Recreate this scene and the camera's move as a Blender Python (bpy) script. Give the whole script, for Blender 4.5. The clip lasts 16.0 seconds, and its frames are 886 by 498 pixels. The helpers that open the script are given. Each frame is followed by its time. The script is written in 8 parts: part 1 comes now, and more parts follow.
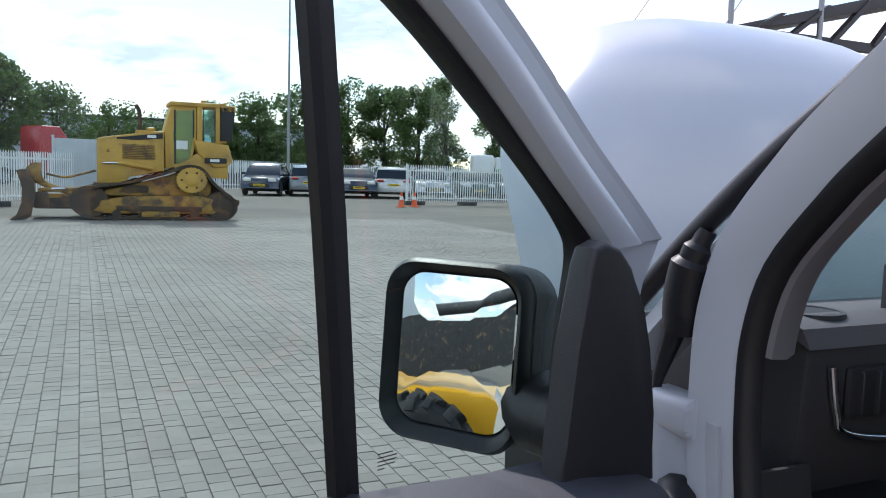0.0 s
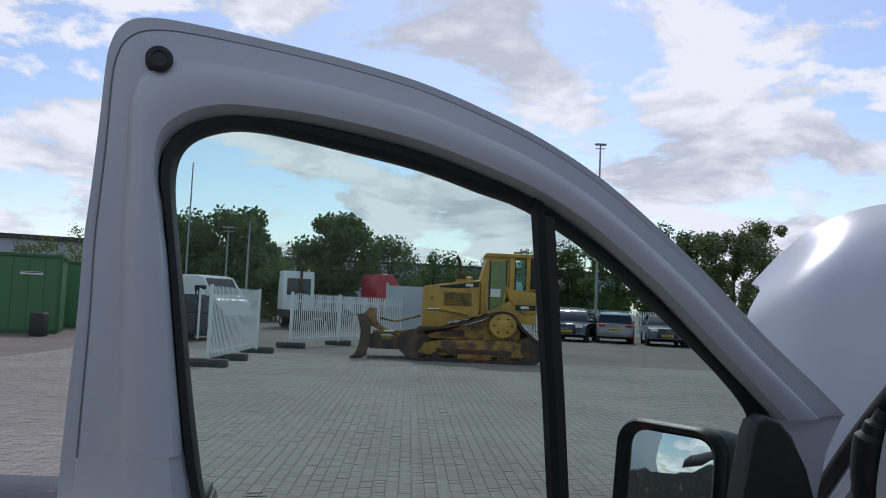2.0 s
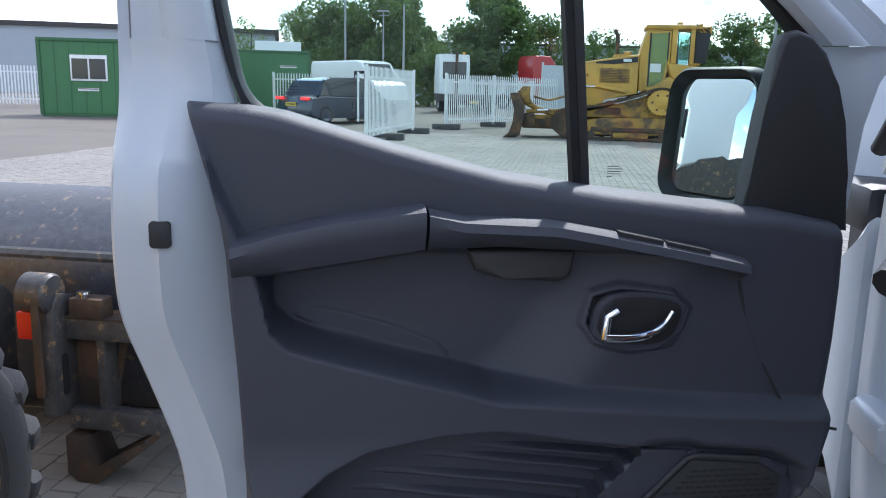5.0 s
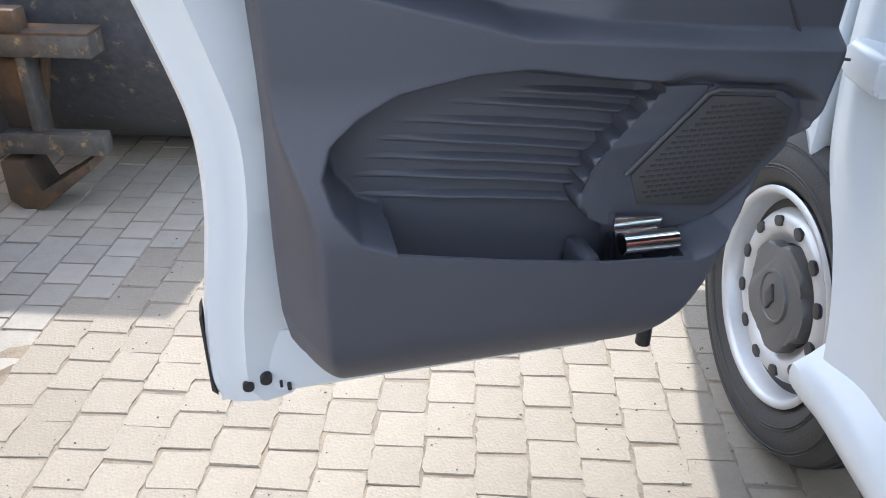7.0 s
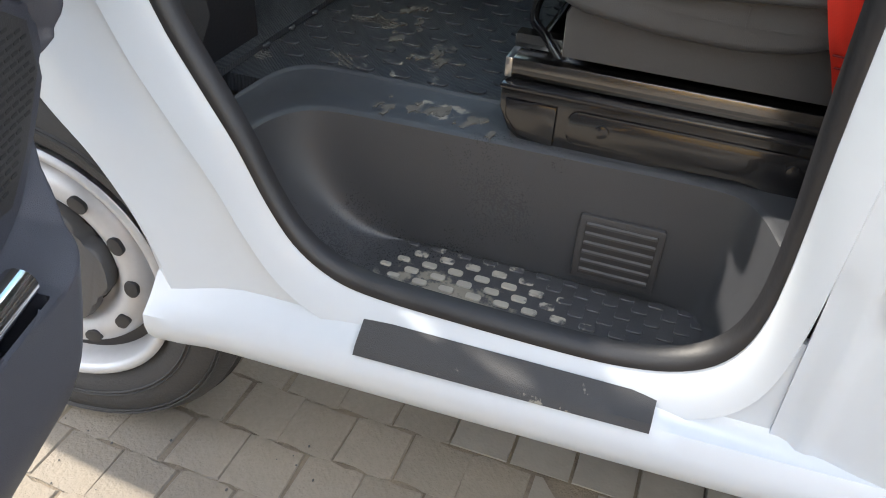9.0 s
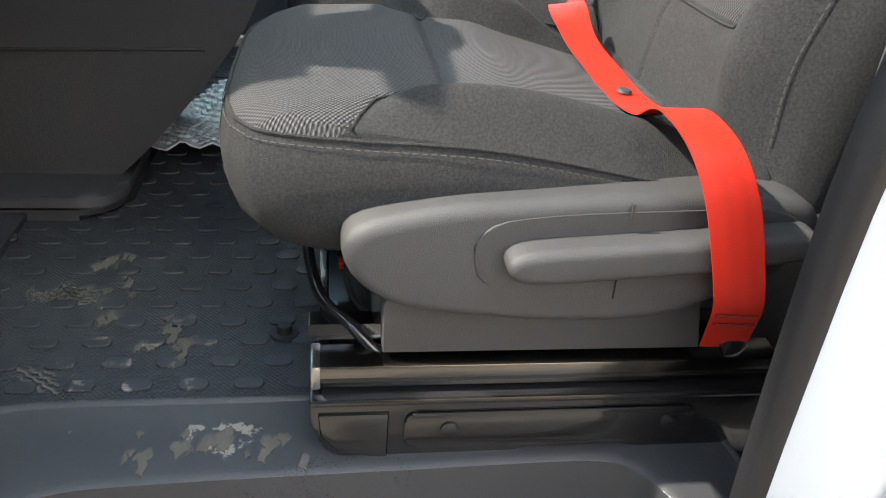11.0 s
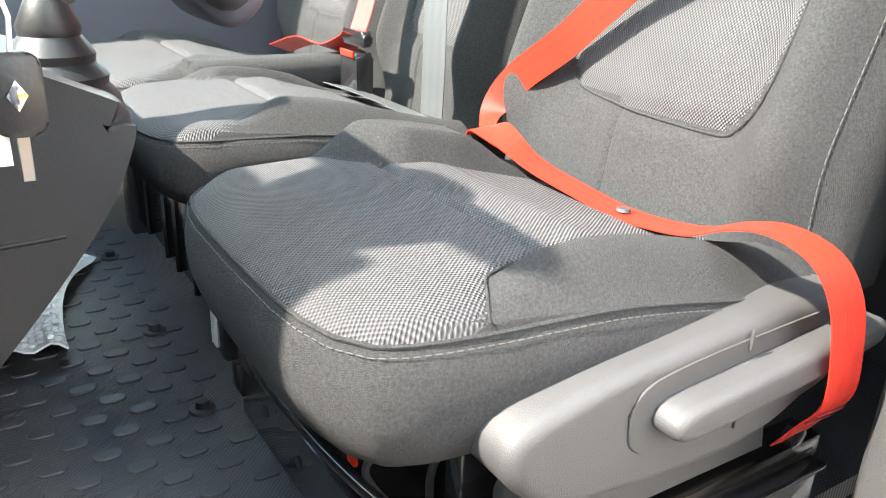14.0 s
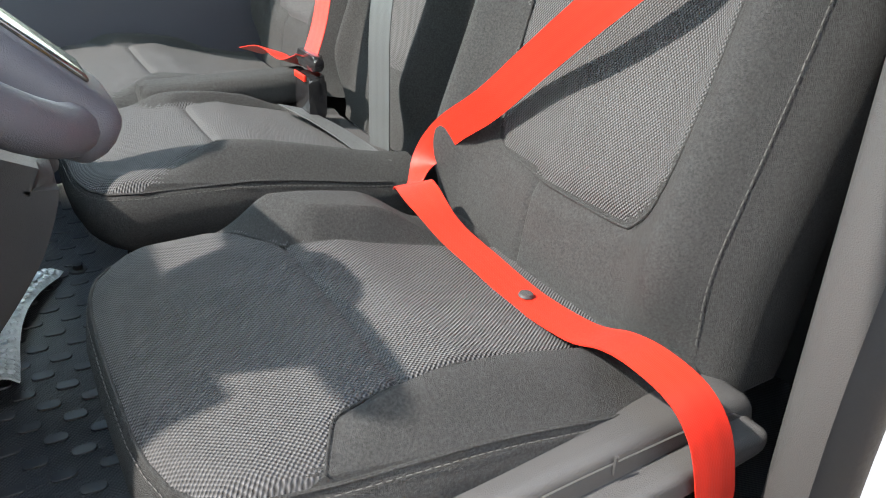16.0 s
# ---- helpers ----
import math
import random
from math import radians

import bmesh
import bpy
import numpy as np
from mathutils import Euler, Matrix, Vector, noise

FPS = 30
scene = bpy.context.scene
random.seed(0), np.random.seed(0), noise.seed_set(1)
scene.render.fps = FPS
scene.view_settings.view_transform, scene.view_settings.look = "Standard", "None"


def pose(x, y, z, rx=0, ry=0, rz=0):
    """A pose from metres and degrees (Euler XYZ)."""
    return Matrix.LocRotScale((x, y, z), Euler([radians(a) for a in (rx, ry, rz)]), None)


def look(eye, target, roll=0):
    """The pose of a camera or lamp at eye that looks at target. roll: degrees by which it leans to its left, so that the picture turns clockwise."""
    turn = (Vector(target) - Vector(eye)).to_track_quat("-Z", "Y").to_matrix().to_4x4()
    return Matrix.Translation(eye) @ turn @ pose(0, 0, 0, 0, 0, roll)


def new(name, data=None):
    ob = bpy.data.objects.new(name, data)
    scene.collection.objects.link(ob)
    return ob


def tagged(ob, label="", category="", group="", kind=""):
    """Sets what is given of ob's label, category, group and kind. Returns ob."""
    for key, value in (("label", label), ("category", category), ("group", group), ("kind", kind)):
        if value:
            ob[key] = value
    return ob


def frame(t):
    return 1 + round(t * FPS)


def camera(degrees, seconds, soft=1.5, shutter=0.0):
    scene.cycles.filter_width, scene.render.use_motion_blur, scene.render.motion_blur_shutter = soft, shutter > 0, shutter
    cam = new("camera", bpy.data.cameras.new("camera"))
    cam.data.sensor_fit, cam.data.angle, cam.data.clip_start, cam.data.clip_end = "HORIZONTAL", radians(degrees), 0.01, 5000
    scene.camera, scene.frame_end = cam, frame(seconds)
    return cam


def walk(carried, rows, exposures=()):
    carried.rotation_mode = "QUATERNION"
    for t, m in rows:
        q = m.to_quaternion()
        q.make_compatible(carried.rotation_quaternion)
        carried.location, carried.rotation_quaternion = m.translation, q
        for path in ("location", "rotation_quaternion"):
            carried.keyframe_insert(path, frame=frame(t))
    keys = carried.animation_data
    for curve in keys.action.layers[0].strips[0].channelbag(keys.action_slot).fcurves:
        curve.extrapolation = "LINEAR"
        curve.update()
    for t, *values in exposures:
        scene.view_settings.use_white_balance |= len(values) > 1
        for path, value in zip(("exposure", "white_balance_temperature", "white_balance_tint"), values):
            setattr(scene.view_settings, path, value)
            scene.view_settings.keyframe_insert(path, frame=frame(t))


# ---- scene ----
cam = camera(58.2, 16.0, soft=1.0)
PATH = [
    (0, (-0.669, -0.612, 1.443), (0.157, 1.199, 1.252), 1.7),
    (0.5, (-0.65, -0.651, 1.456), (0.056, 1.219, 1.392), 1.6),
    (1, (-0.665, -0.787, 1.466), (-0.335, 1.185, 1.456), 2.1),
    (1.5, (-0.681, -0.901, 1.51), (-0.531, 1.092, 1.574), 2.0),
    (2, (-0.681, -1.007, 1.504), (-0.601, 0.987, 1.649), 2.5),
    (2.5, (-0.642, -1.062, 1.486), (-0.597, 0.931, 1.65), 2.3),
    (3, (-0.574, -1.089, 1.452), (-0.638, 0.904, 1.614), 2.5),
    (3.2, (-0.55, -1.096, 1.437), (-0.675, 0.894, 1.595), 2.3),
    (5.3, (-0.498, -1.08, 1.28), (-0.79, 0.833, 0.773), 1.2),
    (5.5, (-0.501, -1.075, 1.267), (-0.793, 0.819, 0.694), 1.1),
    (6, (-0.516, -1.069, 1.233), (-0.799, 0.769, 0.495), 0.9),
    (6.5, (-0.543, -1.073, 1.199), (-0.802, 0.7, 0.309), 0.7),
    (7, (-0.636, -1.096, 1.171), (-0.676, 0.64, 0.179), 1.2),
    (7.5, (-0.714, -1.051, 1.131), (-0.262, 0.578, 0.062), 1.8),
    (8, (-0.734, -0.887, 1.096), (0.2, 0.476, -0.032), 2.4),
    (8.5, (-0.717, -0.751, 1.079), (0.559, 0.241, -0.098), 3.1),
    (9, (-0.707, -0.63, 1.083), (0.821, -0.126, -0.104), 3.5),
    (9.5, (-0.671, -0.567, 1.124), (0.943, -0.538, -0.057), 4.4),
    (10, (-0.595, -0.511, 1.162), (1.074, -0.667, 0.07), 5.2),
    (10.2, (-0.545, -0.506, 1.183), (1.145, -0.676, 0.127), 4.7),
    (12.3, (-0.202, -0.163, 1.053), (1.474, -0.868, 0.22), 3.5),
    (12.5, (-0.16, -0.132, 1.042), (1.473, -0.949, 0.226), 3.5),
    (13, (-0.131, -0.088, 1.038), (1.438, -1.05, 0.255), 3.2),
    (13.5, (-0.152, -0.121, 1.068), (1.401, -1.132, 0.317), 3.0),
    (14, (-0.184, -0.15, 1.165), (1.369, -1.169, 0.422), 2.6),
    (14.5, (-0.213, -0.156, 1.228), (1.32, -1.139, 0.4), 2.5),
    (15, (-0.215, -0.195, 1.258), (1.296, -1.118, 0.327), 2.4),
    (15.5, (-0.205, -0.243, 1.283), (1.309, -1.138, 0.33), 2.3),
    (16, (-0.199, -0.289, 1.307), (1.337, -1.205, 0.41), 2.2),
]
EXPOSURES = [(0, 1.28, 6200, 18), (0.6, 1.0, 6150, 18), (1.1, 0.63, 6120, 18), (1.5, 0.46, 6080, 17), (2.0, 0.20, 6050, 16), (3.2, 0.08, 5800, 14), (5.3, 2.1, 5950, 13), (6, 2.95, 6080, 11), (6.6, 2.88, 6150, 10), (7, 2.85, 6300, 10), (8.5, 3.02, 6800, 10), (9.1, 2.98, 7100, 10), (9.5, 2.86, 7150, 10), (10.2, 2.75, 7150, 10), (12.3, 4.95, 7150, 10), (13.5, 4.92, 7150, 10), (15, 4.38, 7100, 10), (15.6, 4.15, 7050, 10), (16, 3.68, 7000, 10)]
walk(cam, [(t, look(eye, target, roll)) for t, eye, target, roll in PATH], EXPOSURES)

# ---- world and sun ----
SUN = Vector((0.09, 0.72, 0.74)).normalized()
world = bpy.data.worlds.new("sky")
scene.world = world
world.use_nodes = True
nt = world.node_tree
nt.nodes.clear()


def wlink(a, b):
    nt.links.new(a, b)


sky = nt.nodes.new("ShaderNodeTexSky")
sky.sky_type = "NISHITA"
sky.sun_disc = False
sky.sun_elevation = math.asin(SUN.z)
sky.sun_rotation = math.atan2(SUN.x, SUN.y)
sky.air_density, sky.dust_density, sky.ozone_density = 1.0, 0.6, 1.5
coord = nt.nodes.new("ShaderNodeTexCoord")
sep = nt.nodes.new("ShaderNodeSeparateXYZ")
wlink(coord.outputs["Generated"], sep.inputs[0])
up = nt.nodes.new("ShaderNodeMath")
up.operation = "MAXIMUM"
wlink(sep.outputs["Z"], up.inputs[0])
up.inputs[1].default_value = 0.0
lift = nt.nodes.new("ShaderNodeMath")
lift.operation = "ADD"
wlink(up.outputs[0], lift.inputs[0])
lift.inputs[1].default_value = 0.22
div = nt.nodes.new("ShaderNodeVectorMath")
div.operation = "SCALE"
inv = nt.nodes.new("ShaderNodeMath")
inv.operation = "DIVIDE"
inv.inputs[0].default_value = 1.0
wlink(lift.outputs[0], inv.inputs[1])
wlink(coord.outputs["Generated"], div.inputs[0])
wlink(inv.outputs[0], div.inputs["Scale"])
cloud = nt.nodes.new("ShaderNodeTexNoise")
cloud.inputs["Scale"].default_value = 1.7
cloud.inputs["Detail"].default_value = 9.0
cloud.inputs["Roughness"].default_value = 0.60
cloud.inputs["Distortion"].default_value = 0.25
wlink(div.outputs[0], cloud.inputs["Vector"])
cover = nt.nodes.new("ShaderNodeValToRGB")
cover.color_ramp.elements[0].position = 0.472
cover.color_ramp.elements[1].position = 0.520
wlink(cloud.outputs["Fac"], cover.inputs[0])
shade = nt.nodes.new("ShaderNodeValToRGB")
shade.color_ramp.elements[0].position = 0.40
shade.color_ramp.elements[0].color = (0.60, 0.64, 0.69, 1)
shade.color_ramp.elements[1].position = 0.62
shade.color_ramp.elements[1].color = (0.97, 0.98, 1.0, 1)
# sunlit tops: compare the cloud's thickness with that a little higher up
shift = nt.nodes.new("ShaderNodeVectorMath")
shift.operation = "ADD"
wlink(div.outputs[0], shift.inputs[0])
shift.inputs[1].default_value = (0.02, 0.02, 0.16)
cloud2 = nt.nodes.new("ShaderNodeTexNoise")
cloud2.inputs["Scale"].default_value = 1.7
cloud2.inputs["Detail"].default_value = 6.0
cloud2.inputs["Roughness"].default_value = 0.56
cloud2.inputs["Distortion"].default_value = 0.25
wlink(shift.outputs[0], cloud2.inputs["Vector"])
lit = nt.nodes.new("ShaderNodeMath")
lit.operation = "SUBTRACT"
wlink(cloud.outputs["Fac"], lit.inputs[0])
wlink(cloud2.outputs["Fac"], lit.inputs[1])
lit2 = nt.nodes.new("ShaderNodeMath")
lit2.operation = "MULTIPLY_ADD"
wlink(lit.outputs[0], lit2.inputs[0])
lit2.inputs[1].default_value = 1.6
lit2.inputs[2].default_value = 0.53
wlink(lit2.outputs[0], shade.inputs[0])
bg_sky = nt.nodes.new("ShaderNodeBackground")
bg_sky.inputs["Strength"].default_value = 0.10
wlink(sky.outputs[0], bg_sky.inputs["Color"])
bg_cloud = nt.nodes.new("ShaderNodeBackground")
bg_cloud.inputs["Strength"].default_value = 0.76
wlink(shade.outputs[0], bg_cloud.inputs["Color"])
mixw = nt.nodes.new("ShaderNodeMixShader")
wlink(cover.outputs["Color"], mixw.inputs[0])
wlink(bg_sky.outputs[0], mixw.inputs[1])
wlink(bg_cloud.outputs[0], mixw.inputs[2])
outw = nt.nodes.new("ShaderNodeOutputWorld")
wlink(mixw.outputs[0], outw.inputs["Surface"])

sun = new("sun", bpy.data.lights.new("sun", "SUN"))
sun.data.energy, sun.data.angle, sun.data.color = 1.25, radians(1.2), (1.0, 0.96, 0.90)
sun.matrix_world = look(SUN * 50, (0, 0, 0))

# ---- materials ----
def mat(name, col, rough=0.5, metal=0.0, vary=0.12, scale=6.0, fine=80.0, bump=0.0, bscale=None, spec=0.5,
        col2=None, patch=(0.45, 0.6), coat=0.0, island=0.0, obj=0.0, rvary=0.15):
    """Procedural surface: two scales of colour variation, optional second colour in patches, fine relief."""
    m = bpy.data.materials.new(name)
    m.use_nodes = True
    t = m.node_tree
    b = t.nodes["Principled BSDF"]
    b.inputs["Roughness"].default_value, b.inputs["Metallic"].default_value = rough, metal
    b.inputs["Specular IOR Level"].default_value = spec
    b.inputs["Coat Weight"].default_value = coat
    b.inputs["Coat Roughness"].default_value = 0.05
    tc = t.nodes.new("ShaderNodeTexCoord")
    n1, n2 = t.nodes.new("ShaderNodeTexNoise"), t.nodes.new("ShaderNodeTexNoise")
    n1.inputs["Scale"].default_value, n1.inputs["Detail"].default_value = scale, 5
    n2.inputs["Scale"].default_value, n2.inputs["Detail"].default_value = fine, 3
    t.links.new(tc.outputs["Object"], n1.inputs["Vector"])
    t.links.new(tc.outputs["Object"], n2.inputs["Vector"])
    add = t.nodes.new("ShaderNodeMath")
    add.operation = "MULTIPLY_ADD"
    t.links.new(n2.outputs["Fac"], add.inputs[0])
    add.inputs[1].default_value = 0.45
    t.links.new(n1.outputs["Fac"], add.inputs[2])
    last = add.outputs[0]
    if island or obj:
        rnd = t.nodes.new("ShaderNodeNewGeometry" if island else "ShaderNodeObjectInfo")
        r2 = t.nodes.new("ShaderNodeMath")
        r2.operation = "MULTIPLY_ADD"
        t.links.new(rnd.outputs["Random Per Island" if island else "Random"], r2.inputs[0])
        r2.inputs[1].default_value = island or obj
        t.links.new(last, r2.inputs[2])
        last = r2.outputs[0]
    mp = t.nodes.new("ShaderNodeMapRange")
    mid = 0.72 + (island or obj) / 2
    mp.inputs["From Min"].default_value, mp.inputs["From Max"].default_value = mid - 0.35, mid + 0.35
    mp.inputs["To Min"].default_value, mp.inputs["To Max"].default_value = 1 - vary, 1 + vary
    t.links.new(last, mp.inputs["Value"])
    base = t.nodes.new("ShaderNodeRGB")
    base.outputs[0].default_value = (*col, 1)
    src = base.outputs[0]
    if col2:
        n3 = t.nodes.new("ShaderNodeTexNoise")
        n3.inputs["Scale"].default_value, n3.inputs["Detail"].default_value = scale * 0.7, 7
        n3.inputs["Roughness"].default_value = 0.65
        t.links.new(tc.outputs["Object"], n3.inputs["Vector"])
        rp = t.nodes.new("ShaderNodeValToRGB")
        rp.color_ramp.elements[0].position, rp.color_ramp.elements[1].position = patch
        t.links.new(n3.outputs["Fac"], rp.inputs[0])
        mx0 = t.nodes.new("ShaderNodeMix")
        mx0.data_type = "RGBA"
        t.links.new(rp.outputs["Color"], mx0.inputs["Factor"])
        t.links.new(src, mx0.inputs["A"])
        mx0.inputs["B"].default_value = (*col2, 1)
        src = mx0.outputs["Result"]
    mul = t.nodes.new("ShaderNodeVectorMath")
    mul.operation = "SCALE"
    t.links.new(src, mul.inputs[0])
    t.links.new(mp.outputs["Result"], mul.inputs["Scale"])
    t.links.new(mul.outputs[0], b.inputs["Base Color"])
    rm = t.nodes.new("ShaderNodeMapRange")
    rm.inputs["From Min"].default_value, rm.inputs["From Max"].default_value = 0.4, 1.05
    rm.inputs["To Min"].default_value, rm.inputs["To Max"].default_value = max(0.02, rough * (1 - rvary)), min(1, rough * (1 + rvary))
    t.links.new(add.outputs[0], rm.inputs["Value"])
    t.links.new(rm.outputs["Result"], b.inputs["Roughness"])
    if bump:
        n4 = t.nodes.new("ShaderNodeTexNoise")
        n4.inputs["Scale"].default_value, n4.inputs["Detail"].default_value = bscale or fine, 4
        t.links.new(tc.outputs["Object"], n4.inputs["Vector"])
        bp = t.nodes.new("ShaderNodeBump")
        bp.inputs["Strength"].default_value, bp.inputs["Distance"].default_value = bump, 0.004
        t.links.new(n4.outputs["Fac"], bp.inputs["Height"])
        t.links.new(bp.outputs[0], b.inputs["Normal"])
    return m


def weave(m, sx, sy, sz, strength, dist=0.002, dark=0.45):
    """Adds a woven grid to a material: small pits that darken and dent the cloth."""
    t = m.node_tree
    b = t.nodes["Principled BSDF"]
    tc = next(n for n in t.nodes if n.type == "TEX_COORD")
    sp = t.nodes.new("ShaderNodeSeparateXYZ")
    t.links.new(tc.outputs["Object"], sp.inputs[0])
    waves = []
    for axis, s in (("X", sx), ("Y", sy), ("Z", sz)):
        if s:
            k = t.nodes.new("ShaderNodeMath")
            k.operation = "MULTIPLY"
            t.links.new(sp.outputs[axis], k.inputs[0])
            k.inputs[1].default_value = s
            w = t.nodes.new("ShaderNodeMath")
            w.operation = "SINE"
            t.links.new(k.outputs[0], w.inputs[0])
            waves.append(w.outputs[0])
    top = waves[0]
    for w in waves[1:]:
        k = t.nodes.new("ShaderNodeMath")
        k.operation = "MULTIPLY"
        t.links.new(top, k.inputs[0])
        t.links.new(w, k.inputs[1])
        top = k.outputs[0]
    bp = t.nodes.new("ShaderNodeBump")
    bp.inputs["Strength"].default_value, bp.inputs["Distance"].default_value = strength, dist
    t.links.new(top, bp.inputs["Height"])
    old = b.inputs["Normal"].links
    if old:
        t.links.new(old[0].from_socket, bp.inputs["Normal"])
    t.links.new(bp.outputs[0], b.inputs["Normal"])
    if dark:
        mr = t.nodes.new("ShaderNodeMapRange")
        mr.inputs["From Min"].default_value, mr.inputs["From Max"].default_value = -1, 1
        mr.inputs["To Min"].default_value, mr.inputs["To Max"].default_value = dark, 1.25
        t.links.new(top, mr.inputs["Value"])
        sc = t.nodes.new("ShaderNodeVectorMath")
        sc.operation = "SCALE"
        t.links.new(b.inputs["Base Color"].links[0].from_socket, sc.inputs[0])
        t.links.new(mr.outputs["Result"], sc.inputs["Scale"])
        t.links.new(sc.outputs[0], b.inputs["Base Color"])
    return m


def webbing(name, col):
    """Belt webbing: fine ribs along the strap; broad lengthwise bands, their sheen tinted into the colour."""
    m = mat(name, col, 0.36, 0, 0.06, 8, 300, spec=0.4)
    t = m.node_tree
    b = t.nodes["Principled BSDF"]
    uv, sp = t.nodes.new("ShaderNodeUVMap"), t.nodes.new("ShaderNodeSeparateXYZ")
    t.links.new(uv.outputs[0], sp.inputs[0])
    height = None
    for axis, k, amp in (("X", 2 * math.pi * 26, 0.5), ("X", 2 * math.pi * 3, 0.8), ("Y", 2 * math.pi * 700, 0.6)):
        mu, si, am = t.nodes.new("ShaderNodeMath"), t.nodes.new("ShaderNodeMath"), t.nodes.new("ShaderNodeMath")
        mu.operation, si.operation, am.operation = "MULTIPLY", "SINE", "MULTIPLY_ADD"
        t.links.new(sp.outputs[axis], mu.inputs[0])
        mu.inputs[1].default_value, am.inputs[1].default_value, am.inputs[2].default_value = k, amp, 0.0
        t.links.new(mu.outputs[0], si.inputs[0])
        t.links.new(si.outputs[0], am.inputs[0])
        if height:
            t.links.new(height, am.inputs[2])
        height = am.outputs[0]
    bp, mr, sc = t.nodes.new("ShaderNodeBump"), t.nodes.new("ShaderNodeMapRange"), t.nodes.new("ShaderNodeVectorMath")
    bp.inputs["Strength"].default_value, bp.inputs["Distance"].default_value = 0.16, 0.0005
    t.links.new(height, bp.inputs["Height"])
    t.links.new(bp.outputs[0], b.inputs["Normal"])
    mr.inputs["From Min"].default_value, mr.inputs["From Max"].default_value = -2, 2
    mr.inputs["To Min"].default_value, mr.inputs["To Max"].default_value = 0.90, 1.12
    t.links.new(height, mr.inputs["Value"])
    sc.operation = "SCALE"
    t.links.new(b.inputs["Base Color"].links[0].from_socket, sc.inputs[0])
    t.links.new(mr.outputs["Result"], sc.inputs["Scale"])
    t.links.new(sc.outputs[0], b.inputs["Base Color"])
    return m


def soiled(m, colour, patches, scale=45.0, lo=0.50, hi=0.62, rough=0.9):
    """Dried mud over a material: patches of (centre, radii, strength), broken up by noise."""
    t = m.node_tree
    b = t.nodes["Principled BSDF"]
    tc = next(n for n in t.nodes if n.type == "TEX_COORD")
    total = None
    for c, r, k in patches:
        sub, sca, ln, mr = t.nodes.new("ShaderNodeVectorMath"), t.nodes.new("ShaderNodeVectorMath"), t.nodes.new("ShaderNodeVectorMath"), t.nodes.new("ShaderNodeMapRange")
        sub.operation, sca.operation, ln.operation = "SUBTRACT", "DIVIDE", "LENGTH"
        t.links.new(tc.outputs["Object"], sub.inputs[0])
        sub.inputs[1].default_value = c
        t.links.new(sub.outputs[0], sca.inputs[0])
        sca.inputs[1].default_value = r
        t.links.new(sca.outputs[0], ln.inputs[0])
        mr.inputs["From Min"].default_value, mr.inputs["From Max"].default_value = 0.35, 1.0
        mr.inputs["To Min"].default_value, mr.inputs["To Max"].default_value = k, 0.0
        t.links.new(ln.outputs["Value"], mr.inputs["Value"])
        if total is None:
            total = mr.outputs["Result"]
        else:
            mxm = t.nodes.new("ShaderNodeMath")
            mxm.operation = "MAXIMUM"
            t.links.new(total, mxm.inputs[0])
            t.links.new(mr.outputs["Result"], mxm.inputs[1])
            total = mxm.outputs[0]
    n = t.nodes.new("ShaderNodeTexNoise")
    n.inputs["Scale"].default_value, n.inputs["Detail"].default_value, n.inputs["Roughness"].default_value = scale, 6, 0.62
    t.links.new(tc.outputs["Object"], n.inputs["Vector"])
    add, ramp, mx = t.nodes.new("ShaderNodeMath"), t.nodes.new("ShaderNodeMapRange"), t.nodes.new("ShaderNodeMix")
    add.operation, mx.data_type = "ADD", "RGBA"
    t.links.new(n.outputs["Fac"], add.inputs[0])
    t.links.new(total, add.inputs[1])
    ramp.inputs["From Min"].default_value, ramp.inputs["From Max"].default_value = lo + 0.4, hi + 0.4
    t.links.new(add.outputs[0], ramp.inputs["Value"])
    t.links.new(ramp.outputs["Result"], mx.inputs["Factor"])
    t.links.new(b.inputs["Base Color"].links[0].from_socket, mx.inputs["A"])
    mx.inputs["B"].default_value = (*colour, 1)
    t.links.new(mx.outputs["Result"], b.inputs["Base Color"])
    r2 = t.nodes.new("ShaderNodeMix")
    t.links.new(ramp.outputs["Result"], r2.inputs["Factor"])
    t.links.new(b.inputs["Roughness"].links[0].from_socket, r2.inputs["A"])
    r2.inputs["B"].default_value = rough
    t.links.new(r2.outputs["Result"], b.inputs["Roughness"])
    return m


def leaves(name, col, vary=0.30):
    """Leaf skin that lets some daylight through."""
    m = mat(name, col, 0.55, 0, vary, 0.5, 8, island=0.5)
    t = m.node_tree
    b, o = t.nodes["Principled BSDF"], next(n for n in t.nodes if n.type == "OUTPUT_MATERIAL")
    tr, mx = t.nodes.new("ShaderNodeBsdfTranslucent"), t.nodes.new("ShaderNodeMixShader")
    t.links.new(b.inputs["Base Color"].links[0].from_socket, tr.inputs["Color"])
    mx.inputs[0].default_value = 0.45
    t.links.new(b.outputs[0], mx.inputs[1])
    t.links.new(tr.outputs[0], mx.inputs[2])
    t.links.new(mx.outputs[0], o.inputs["Surface"])
    return m


